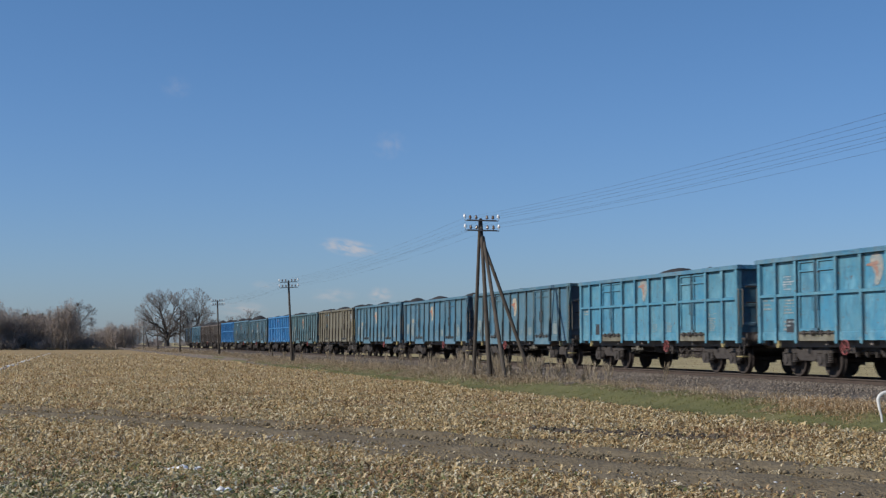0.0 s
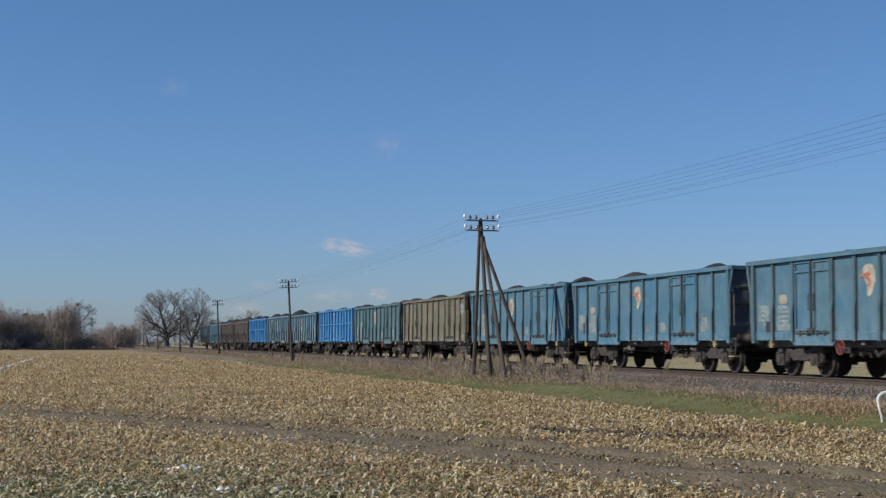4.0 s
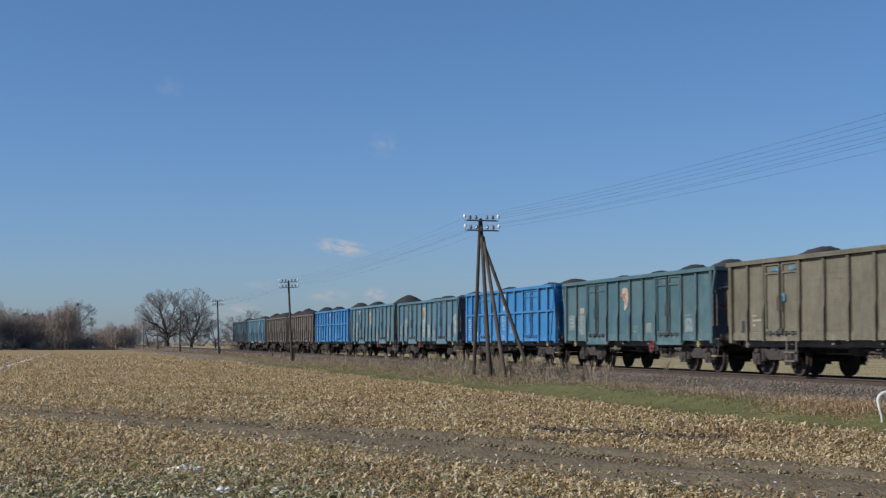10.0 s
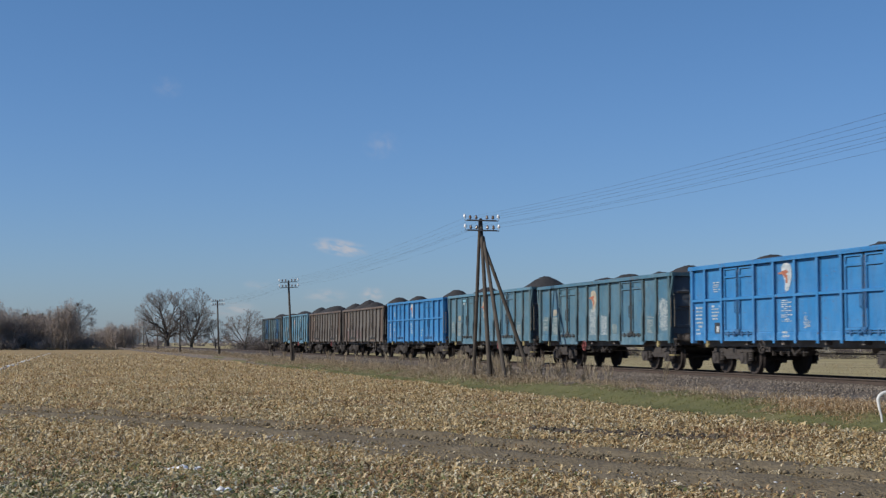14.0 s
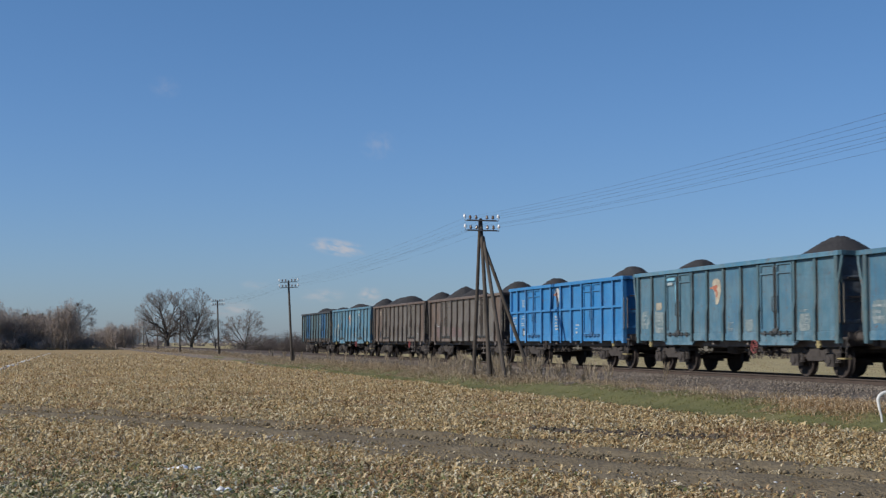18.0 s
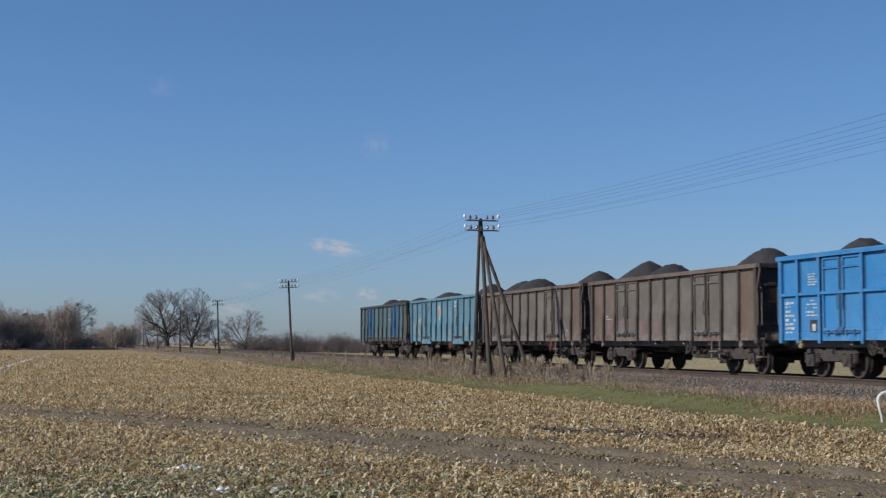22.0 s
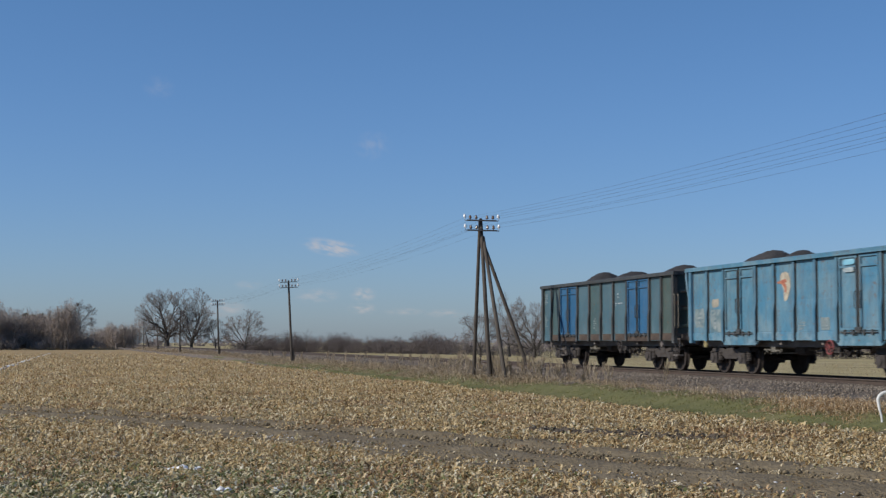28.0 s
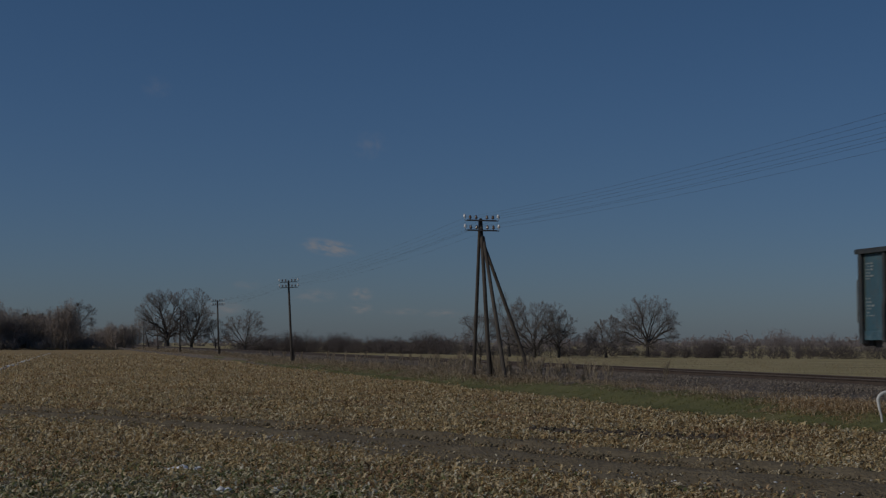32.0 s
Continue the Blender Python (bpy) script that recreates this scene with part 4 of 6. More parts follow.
    for bx in (-4.5, 4.5):
        bogie = part("bogie", kept("bogie", M_bogie, bogie_shape), w, "two-axle bogie in dusty brown steel", pose(bx, 0, 0))
        for ax in (-0.9, 0.9):
            for side in (-1, 1):
                part("axle_box", kept("axle_box|%d" % side, M_bogie, lambda: axle_box_shape(side)), bogie, "", pose(ax, 0, 0))
                for dx in (-0.27, 0.27):
                    part("spring", kept("spring", M_bogie, spring_shape), bogie, "", pose(ax + dx, side * 1.04, 0))
            ob = part("wheelset", kept("wheelset", M_wheel, wheelset_shape, True), bogie, "dark steel wheels on one axle", pose(ax, 0, 0.46))
            WHEELSETS[ax > 0].append(ob)
    # painted marks on the near side
    for k, (x, z, wd, h, rows, mat) in enumerate(spec.get("marks", ())):
        ob = part("lettering", bars_shape(wd, h, int(rows * 1.6 + 0.5), spec["seed"] * 31 + k).mesh("lettering", mat), w, "", pose(x, 0, z))
        tagged(ob, "rows of worn painted lettering", kind="stuff")
    if spec.get("emblem"):
        x, z = spec["emblem"]
        part("emblem_patch", kept("emblem_patch", spec.get("patch", M_mark_warm), lambda: emblem_shape(True)), w, "worn pale shield", pose(x, 0, z) @ Matrix.Diagonal((0.95, 1, 0.80, 1)))
        part("emblem", kept("emblem", spec.get("emblem_mat", M_emblem), lambda: emblem_shape(False)), w, "orange emblem shape", pose(x, 0, z) @ Matrix.Diagonal((0.95, 1, 0.80, 1)))
    for k, (x, z, wd, h) in enumerate(spec.get("plates", ())):
        part("sign_plate", Shape().box(x, x + wd, -SKIN - 0.012, -SKIN, z, z + h).mesh("sign_plate", M_dark_mark), w, "small black plate")
        if kind == "A" and col is P_blue:
            part("plate_mark", Shape().box(x + wd * 0.3, x + wd * 0.7, -SKIN - 0.016, -SKIN - 0.012, z + h * 0.2, z + h * 0.7).mesh("plate_mark", M_mark), w, "white mark on the black plate")
    for k, (x, z, wd, h) in enumerate(spec.get("spray", ())):
        ob = part("graffiti", scrawl_shape(spec["seed"] * 7 + k, wd, h).mesh("graffiti", spec.get("spray_mat", M_spray)), w, "", pose(x, 0, z))
        tagged(ob, "blotchy sprayed scrawl", kind="stuff")
    for k, (x, z, wd, h, mat) in enumerate(spec.get("patches", ())):
        part("repainted_patch", blotch_shape(spec["seed"] * 13 + k, wd, h, -SKIN - (0.055 if bays[2] < x < bays[3] or bays[7] < x < bays[8] else 0.006)).mesh("repainted_patch", mat), w, "repainted patch on the sheet", pose(x, 0, z))
    return w


def coal_load(heaps, seed):
    """Heaped coal inside the body, level below the rim between the heaps."""
    nx, ny = 150, 36
    xs, ys = np.linspace(-6.2, 6.2, nx), np.linspace(-1.37, 1.37, ny)
    X, Y = np.meshgrid(xs, ys, indexing="ij")
    rng = np.random.default_rng(seed)
    Z = np.full(X.shape, 2.72)
    for hx, hz, *more in heaps:
        # the mounds trail towards the rear
        dx = X - hx - 0.12
        dx = np.where(dx < 0, dx * (0.82 if len(more) == 1 else 0.60), dx * 1.15)
        steep = more[0] if more else (0.82 if hz > 3.6 else 0.70) + 0.18 * rng.random()
        top = 0.30 + 0.25 * rng.random()
        cone = hz - steep * (np.sqrt(dx ** 2 + (Y * 0.85) ** 2 + top ** 2) - top)
        Z = np.maximum(Z, cone)
    k = np.zeros(X.shape)
    for s, a in ((1.1, 0.035), (2.7, 0.016)):
        ph = rng.random(4) * 6
        k += a * (np.sin(X * s + ph[0]) * np.cos(Y * s * 1.3 + ph[1]) + np.sin(X * s * 1.7 + Y * s + ph[2]) * 0.5)
    Z = Z + k + rng.normal(0, 0.012, X.shape)
    edge = np.abs(Y) > 1.25
    Z = np.where(edge, np.minimum(Z, 3.02), Z)
    Z = np.where(np.abs(X) > 6.1, np.minimum(Z, 3.05), Z)
    V = np.stack([X, Y, Z], -1).reshape(-1, 3)
    idx = np.arange(nx * ny).reshape(nx, ny)
    F = [np.stack([idx[:-1, :-1], idx[1:, :-1], idx[1:, 1:], idx[:-1, 1:]], -1).reshape(-1, 4)]
    # skirt and underside
    rim = np.concatenate([idx[:, 0], idx[-1, 1:], idx[::-1, -1][1:], idx[0, ::-1][1:-1]])
    base = len(V)
    B = V[rim].copy()
    B[:, 2] = 1.235
    V = np.concatenate([V, B])
    k = np.arange(len(rim))
    F.append(np.stack([rim, base + k, base + (k + 1) % len(rim), rim[(k + 1) % len(rim)]], -1))
    ob = new("coal_load", mesh_np("coal_load", V, np.concatenate(F), M_coal, True))
    return tagged(ob, "black coal heaped in low mounds inside a wagon", "coal", "coal loads of the train")


WHEELSETS = {False: [], True: []}
EMB, EMB_A = (-0.57, 2.43), (-0.61, 2.68)
NUM = [(-6.2, 1.75, 0.75, 0.34, 2, M_mark_faint), (-5.1, 1.65, 0.8, 0.42, 3, M_mark_faint), (-5.1, 1.2, 0.7, 0.3, 2, M_mark_faint)]
CREAM = [(-6.15, 1.42, 0.6, 0.42, 2, M_mark_faint), (-5.05, 1.28, 0.72, 0.62, 3, M_mark_faint)]
LIME = [(-6.18, 1.35, 0.72, 0.62, P_lime), (-5.12, 1.2, 0.84, 0.75, P_lime), (-4.98, 1.96, 0.5, 0.26, M_cream), (4.35, 1.22, 0.6, 0.48, P_lime), (1.28, 1.22, 0.5, 0.36, P_lime)]
SMALL = [(0.2, 1.25, 0.4, 0.26, 4, M_mark_faint), (1.3, 1.25, 0.45, 0.3, 5, M_mark_faint), (4.35, 1.72, 0.62, 0.07, 1, M_mark_faint), (4.4, 1.25, 0.5, 0.4, 5, M_mark_faint)]
SPECS = [
    dict(kind="A", col=P_turq, sill=P_olive, emblem_mat=M_emblem_faint, top=P_light, patch=M_patch_faint, emblem=EMB_A, marks=NUM + SMALL + [(-5.1, 2.3, 0.8, 0.4, 4, M_mark)], plates=[(-4.95, 1.15, 0.45, 0.4)], label="turquoise open wagon with belt rails, rust-streaked, loaded with coal", heaps=[(-4.0, 3.28), (0.8, 3.25), (4.4, 3.3)]),
    dict(kind="A", col=P_turq, sill=P_olive, emblem_mat=M_emblem_faint, top=P_light, patch=M_patch_faint, emblem=EMB_A, marks=NUM[:1] + SMALL, plates=[(-4.95, 1.2, 0.4, 0.38)], label="faded turquoise open wagon with belt rails and a worn emblem", heaps=[(-4.2, 3.2), (-0.8, 3.42), (1.6, 3.36)]),
    dict(kind="B", col=P_teal, emblem=EMB, marks=CREAM + SMALL, label="dull teal open wagon with upright ribs, coal just above the rim", heaps=[(-3.7, 3.36), (4.0, 3.33)], plates=[(-5.7, 1.2, 0.3, 0.3)]),
    dict(kind="B", col=P_sky, emblem=EMB, marks=CREAM + SMALL, label="grey-blue open wagon with upright ribs and an orange emblem", heaps=[(-3.9, 3.48), (2.6, 3.42)], plates=[(-5.7, 1.25, 0.3, 0.4)]),
    dict(kind="B", col=P_sky, emblem=EMB, marks=CREAM + SMALL, label="blue open wagon with upright ribs and coal heaps over the rim", heaps=[(-3.9, 3.58), (-0.2, 3.45), (2.1, 3.5), (4.7, 3.5)], plates=[(-5.8, 1.25, 0.3, 0.4)]),
    dict(kind="B", bays="C", ladders=(-2.9,), col=P_olive, rods=M_yellow, bracket=False, patches=[(-3.36, 2.02, 0.22, 0.24, P_light), (-3.95, 2.86, 0.55, 0.12, P_light), (-2.95, 2.86, 0.4, 0.12, P_light)], marks=[(5.35, 2.3, 0.7, 0.5, 4, M_mark), (-5.1, 1.3, 0.5, 0.4, 2, M_mark_warm), (5.5, 1.15, 0.6, 0.12, 1, M_mark)], plates=[(-5.75, 1.2, 0.3, 0.34)], label="olive-grey open wagon with upright ribs and yellow handrails", heaps=[(-3.5, 3.55), (0.0, 3.45), (2.5, 3.56), (5.0, 3.55)]),
    dict(kind="B", col=P_teal_dark, emblem=EMB, marks=CREAM + SMALL, label="dark grey-green open wagon with upright ribs, lightly rusted", heaps=[(-4.2, 3.44), (-0.6, 3.45), (2.2, 3.50), (4.8, 3.52)]),
    dict(kind="A", col=P_blue, emblem=EMB_A, patch=M_mark, marks=[(-6.2, 1.1, 0.55, 0.9, 5, M_mark), (-5.1, 1.55, 0.85, 0.48, 3, M_mark), (-5.0, 2.38, 0.7, 0.34, 3, M_mark), (-0.85, 1.45, 0.62, 0.62, 7, M_mark), (0.35, 1.28, 0.36, 0.42, 6, M_mark), (-0.85, 1.02, 0.5, 0.2, 1, M_mark)], plates=[(-4.9, 1.15, 0.42, 0.36)], label="freshly painted bright blue open wagon with belt rails and white lettering", heaps=[(-4.0, 3.5), (2.0, 3.48), (4.9, 3.5)]),
    dict(kind="B", col=P_teal, emblem=EMB, marks=CREAM + SMALL[2:], spray=[(-0.95, 1.05, 0.75, 1.1), (0.2, 1.05, 0.7, 0.8), (5.4, 1.3, 0.7, 1.0)], label="teal open wagon with pale graffiti over its ribs", heaps=[(-2.7, 3.38), (-0.4, 3.44), (2.4, 3.38), (4.8, 3.48)]),
    dict(kind="B", col=P_teal, emblem=EMB, marks=CREAM + SMALL, patches=[(-4.0, 2.88, 0.62, 0.10, M_cyan), (-3.95, 2.74, 0.4, 0.10, M_spray), (-3.35, 2.2, 0.05, 0.62, M_cyan)], top=P_light, label="grey-teal open wagon with upright ribs and tall coal heaps", heaps=[(-4.5, 3.66), (4.0, 3.75)]),
    dict(kind="A", col=P_blue, emblem=EMB_A, patch=M_mark, marks=[(-6.2, 1.1, 0.55, 0.9, 5, M_mark), (-5.1, 1.55, 0.85, 0.48, 3, M_mark), (-5.0, 2.38, 0.7, 0.34, 3, M_mark), (-0.85, 1.35, 0.5, 0.62, 3, M_mark), (1.5, 1.2, 0.5, 0.4, 2, M_mark)], plates=[(-4.9, 1.15, 0.42, 0.36)], label="glossy blue open wagon with belt rails and a white-edged emblem", heaps=[(-4.5, 3.66), (3.8, 3.7)]),
    dict(kind="B", ladders=(3.7,), col=P_brown, sill=P_rusty, bracket=False, marks=[(-5.1, 1.66, 0.6, 0.2, 1, M_mark)], spray=[(-5.2, 1.05, 0.9, 0.62), (-4.1, 1.25, 1.7, 0.42), (-2.35, 1.05, 1.1, 0.62), (-1.1, 1.1, 0.9, 0.5)], spray_mat=M_smear, top=P_rusty, panels={0: P_rusty, 1: P_rusty, 9: P_rusty}, label="grey-brown rusty open wagon with sharp coal heaps", heaps=[(-4.5, 3.78, 0.95), (-2.6, 3.62, 1.0), (4.25, 3.74, 1.15)]),
    dict(kind="B", ladders=(3.7,), col=P_brown, sill=P_rusty, bracket=False, marks=[(-5.0, 2.5, 0.4, 0.3, 1, M_mark_warm), (4.4, 1.3, 0.6, 0.2, 1, M_mark)], plates=[(-5.0, 1.2, 0.3, 0.4)], spray=[(-4.9, 1.02, 0.8, 0.25)], spray_mat=M_smear, top=P_rusty, panels={0: P_rusty, 1: P_rusty, 9: P_rusty}, label="weathered brown open wagon with rust stains and coal heaps", heaps=[(-4.6, 3.72, 0.85), (-2.75, 3.70, 0.95), (4.5, 3.70, 1.0)]),
    dict(kind="B", col=P_light, emblem=EMB, marks=CREAM + SMALL, patches=[(2.5, 2.84, 0.55, 0.15, M_cyan), (2.5, 2.66, 0.5, 0.12, M_spray)], label="light blue ribbed open wagon with a bright door patch", heaps=[(-3.8, 3.67), (-2.0, 3.5), (4.3, 3.73, 1.05)]),
    dict(kind="B", bays="C", ladders=(-4.0,), col=P_slate, post=P_post_dark, top=P_post_dark, doors=P_cobalt, sill=M_primer, primer=True, bracket=False, panels={1: P_green, 3: P_slate, 4: P_green, 5: P_slate, 6: P_slate, 8: P_slate, 9: P_patch}, marks=[(-6.2, 1.5, 0.4, 0.5, 4, M_mark_faint), (-6.2, 2.4, 0.4, 0.45, 4, M_mark_faint), (1.35, 2.15, 0.7, 0.16, 1, M_mark), (1.5, 2.42, 0.3, 0.22, 1, M_spray), (-0.8, 1.3, 0.3, 0.5, 4, M_mark_faint)], label="patchwork wagon of green and teal sheets with cobalt doors", heaps=[(-3.2, 3.64), (0.0, 3.5), (4.1, 3.55)]),
]
NOSE = [0.27, -13.78, -27.86, -42.07, -56.03, -70.12, -84.06, -97.98, -112.35, -126.33, -140.35, -154.45, -168.33, -182.38, -196.35]
RISE = [0.015, -0.04, 0.0, -0.03, 0.05, 0.035, 0.0, 0.045, -0.03, 0.035, 0.035, -0.06, -0.045, 0.015, -0.005]
GEAR = {1: -1.6, 2: 1.4, 3: -1.8, 6: -1.95, 7: 1.1, 9: -1.7, 10: 1.15, 13: -1.6, 14: -1.2}
HANDWHEEL = [-1.95, 1.36, -1.78, 1.98, 1.96, 1.9, 1.85, -1.9, -1.36, 1.9, -1.9, 1.9, 2.88, 1.8, 1.86]
TRAIN = []
POSTS = {P_olive.name: P_olive_post, P_brown.name: P_brown_post, P_teal.name: P_teal_post, P_teal_dark.name: P_teal_post, P_sky.name: P_sky_post, P_light.name: P_sky}
# ends darker than the sides, blue excepted: shade put into the paint
ENDS = {P_slate.name: P_patch, P_olive.name: P_brown_post, P_brown.name: P_brown_post, P_blue.name: P_blue, P_turq.name: P_sky}
for number, spec in enumerate(SPECS):
    spec.setdefault("post", POSTS.get(spec["col"].name, spec["col"]))
    spec["ends"] = ENDS.get(spec["col"].name, P_end_shade)
    spec["seed"], spec["rise"], spec["wheel_x"] = number + 1, RISE[number], HANDWHEEL[number]
    if number in GEAR:
        spec["gear_x"] = GEAR[number]
    if any(q in CREAM for q in spec.get("marks", ())):
        spec["patches"] = LIME + list(spec.get("patches", ()))
    TRAIN.append((NOSE[number] + 6.4, wagon(spec), coal_load(spec["heaps"], number)))

# ---- bare winter trees ----


def tubes(segs, sides):
    """Tapered tubes for many segments (x0 y0 z0 x1 y1 z1 r0 r1) at once."""
    S = np.asarray(segs, float)
    a, b = S[:, :3], S[:, 3:6]
    d = b - a
    d /= np.maximum(np.linalg.norm(d, axis=1, keepdims=True), 1e-6)
    ref = np.where(np.abs(d[:, 2:3]) < 0.9, np.array([[0, 0, 1.0]]), np.array([[1.0, 0, 0]]))
    s = np.cross(d, ref)
    s /= np.linalg.norm(s, axis=1, keepdims=True)
    u = np.cross(s, d)
    t = np.arange(sides) * 2 * np.pi / sides
    ring = s[:, None] * np.cos(t)[None, :, None] + u[:, None] * np.sin(t)[None, :, None]
    V = np.concatenate([a[:, None] + ring * S[:, 6, None, None], b[:, None] + ring * S[:, 7, None, None]], 1)
    j = np.arange(sides)
    q = np.stack([j, (j + 1) % sides, sides + (j + 1) % sides, sides + j], -1)
    F = q[None] + (np.arange(len(S)) * 2 * sides)[:, None, None]
    return V.reshape(-1, 3), F.reshape(-1, 4)


def spikes(segs):
    """Thin pointed twigs of three faces each."""
    V, F = tubes(segs, 3)
    V = V.reshape(-1, 6, 3)[:, :4].reshape(-1, 3)
    t = np.array([[0, 1, 3], [1, 2, 3], [2, 0, 3]])
    return V, (t[None] + (np.arange(len(V) // 4) * 4)[:, None, None]).reshape(-1, 3)


def woody(S):
    """Branches as quads split in two, and the last twigs as spikes, in one list of triangles."""
    c = S[:, 8] <= 0.0
    V, F = tubes(S[~c], 3)
    F = np.concatenate([F[:, [0, 1, 2]], F[:, [0, 2, 3]]])
    W, G = spikes(S[c])
    return np.concatenate([V, W]), np.concatenate([F, G + len(V)])


def grow(seed, depth=6, trunk=0.22, spread=0.85, stems=1, kids=(2, 3), up=0.12, wob=0.22):
    """Segments of a bare tree about one unit high."""
    rng = random.Random(seed)
    segs = []

    def limb(p, d, length, r, lv):
        n = 3 if lv < depth - 1 else 2
        for k in range(n):
            d = (d + Vector((rng.gauss(0, wob), rng.gauss(0, wob), rng.gauss(0, wob * 0.6) + up * (lv > 0))) * 0.6).normalized()
            q = p + d * (length / n)
            r2 = r * (0.86 if lv < depth - 1 else 0.7)
            segs.append((*p, *q, r, r2, lv))
            p, r = q, r2
            if lv < depth - 1 and (k < n - 1 or lv > 0) and lv > 0:
                if rng.random() < 0.75:
                    branch(p, d, length * rng.uniform(0.45, 0.7), r * rng.uniform(0.4, 0.6), lv + 1, rng.uniform(0.6, 1.1) * spread)
        if lv < depth - 1:
            c = rng.randint(*kids) + (2 if lv == 0 else 0)
            for i in range(c):
                branch(p, d, length * rng.uniform(0.6, 0.85) * (1.35 if lv == 0 else 1), r * rng.uniform(0.55, 0.78), lv + 1, rng.uniform(0.25, 0.8) * spread * (1.25 if lv == 0 else 1))

    def branch(p, d, length, r, lv, ang):
        az = rng.uniform(0, 6.283)
        ref = Vector((0, 0, 1)) if abs(d.z) < 0.9 else Vector((1, 0, 0))
        s = d.cross(ref).normalized()
        u = s.cross(d)
        nd = (d * math.cos(ang) + (s * math.cos(az) + u * math.sin(az)) * math.sin(ang)).normalized()
        limb(p, nd, length, r, lv)

    for i in range(stems):
        d0 = Vector((rng.gauss(0, 0.05 if stems == 1 else 0.35), rng.gauss(0, 0.05 if stems == 1 else 0.35), 1)).normalized()
        o = Vector((rng.gauss(0, 0.0 if stems == 1 else 0.12), rng.gauss(0, 0.0 if stems == 1 else 0.12), 0))
        limb(o, d0, trunk, 0.030 if stems == 1 else 0.014, 0)
    S = np.array(segs)
    S[:, [2, 5]] -= S[:, [2, 5]].min()
    S[:, :8] /= S[:, 5].max()
    return S


def fitted(S, height, width, thin, thick=1.0):
    """The same tree at a true height and crown width; thin: the least twig radius."""
    T = S.copy()
    half = np.percentile(np.hypot(T[:, 3], T[:, 4]), 97)
    k = width / 2 / half
    T[:, [0, 1, 3, 4]] *= k
    T[:, [2, 5]] *= height
    T[:, 6:8] = np.maximum(T[:, 6:8] * height * thick, thin)
    return T


def bough(seed, crown=0.5, low=0.15, trunk=0.2, limbs=9, rise=0.1, kids=(7, 6, 5, 4), lean=0.0, stems=1, arch=0.25, ragged=0.10, sharp=2.0, turn=0.85, steps=(7, 5, 3, 3)):
    """Segments of a bare tree one unit high. Limbs fan out of the trunk to the crown's outline; every branch carries a
    number of smaller ones (kids), down to single twigs. Columns: both ends, both radii (the trunk is 1), rank: 1 trunk,
    0.3 limb, 0.1 branch, 0 twig."""
    rng = np.random.default_rng(seed)
    zc = low + (1 - low) * 0.36
    wave = rng.random(6) * 6.283

    def inside(p):
        q = p - np.array([lean * 0.3, 0, zc])
        u = np.stack([q[..., 0] / crown, q[..., 1] / crown, q[..., 2] / np.where(q[..., 2] > 0, 1 - zc, zc - low)], -1)
        az = np.arctan2(u[..., 1], u[..., 0])
        lump = 1 + ragged * (np.sin(3 * az + wave[0] + 4 * u[..., 2]) + 0.7 * np.sin(5 * az + wave[1] - 5 * u[..., 2]) + 0.5 * np.sin(9 * u[..., 2] + wave[2])) * 0.5
        return (np.abs(u) ** sharp).sum(-1) < lump

    def reach(p, d):
        t = np.linspace(0.02, 1.3, 44)
        ok = inside(p[:, None] + d[:, None] * t[None, :, None])
        first = np.where(ok.all(1), 43, (~ok).argmax(1))
        return t[first]

    def unit(v):
        return v / (np.linalg.norm(v, axis=-1, keepdims=True) + 1e-9)

    def grown(p, d, length, n, wob, up):
        """Wandering polylines from p, of n steps."""
        out = [p]
        for k in range(n):
            d = unit(d + rng.normal(0, wob, d.shape) + np.array([0, 0, 1.0]) * up)
            out.append(out[-1] + d * (length / n)[:, None])
        return np.stack(out, 1)

    rows = []

    def keep(P, r0, r1, rank):
        m = P.shape[1] - 1
        u = np.linspace(0, 1, m + 1)
        R = r0[:, None] * (1 - u) + r1[:, None] * u
        k = np.full((len(P) * m, 1), rank)
        rows.append(np.hstack([P[:, :-1].reshape(-1, 3), P[:, 1:].reshape(-1, 3), R[:, :-1].reshape(-1, 1), R[:, 1:].reshape(-1, 1), k]))

    # trunks
    base = np.zeros((stems, 3))
    if stems > 1:
        base[:, :2] = rng.normal(0, 0.12 * crown, (stems, 2))
    way = unit(np.stack([lean + rng.normal(0, 0.05 + 0.10 * (stems > 1), stems), rng.normal(0, 0.05 + 0.10 * (stems > 1), stems), np.ones(stems)], -1))
    T = grown(base, way, np.full(stems, trunk), 5, 0.03, 0.0)
    keep(T, np.full(stems, 1.0), np.full(stems, 0.72), 1.0)
    # main limbs
    i = np.arange(limbs)
    z = rise + (0.99 - rise) * ((i + 0.5) / limbs) ** 0.85
    az = i * 2.39996 + rng.uniform(-0.35, 0.35, limbs)
    h = np.sqrt(np.clip(1 - z * z, 0, 1))
    d = np.stack([h * np.cos(az), h * np.sin(az), z], -1)
    at = T[i % stems, np.clip(5 - (limbs - 1 - i) // 3 % 3, 3, 5)]
    L = reach(at, d) * rng.uniform(0.72, 0.86, limbs)
    tip = at + d * L[:, None]
    mid = at * 0.5 + tip * 0.5 + np.array([0, 0, 1.0]) * (L * rng.uniform(0.2, 1.0, limbs) * arch)[:, None] + rng.normal(0, 0.05, (limbs, 3)) * L[:, None]
    u = np.linspace(0, 1, steps[0] + 1)[None, :, None]
    P = at[:, None] * (1 - u) ** 2 + 2 * mid[:, None] * u * (1 - u) + tip[:, None] * u * u
    P[:, 1:-1] += rng.normal(0, 0.012, P[:, 1:-1].shape)
    r0 = 0.24 + 0.20 * rng.random(limbs)
    keep(P, r0, r0 * 0.22, 0.3)
    ratio = (0.66, 0.60, 0.60, 0.65)
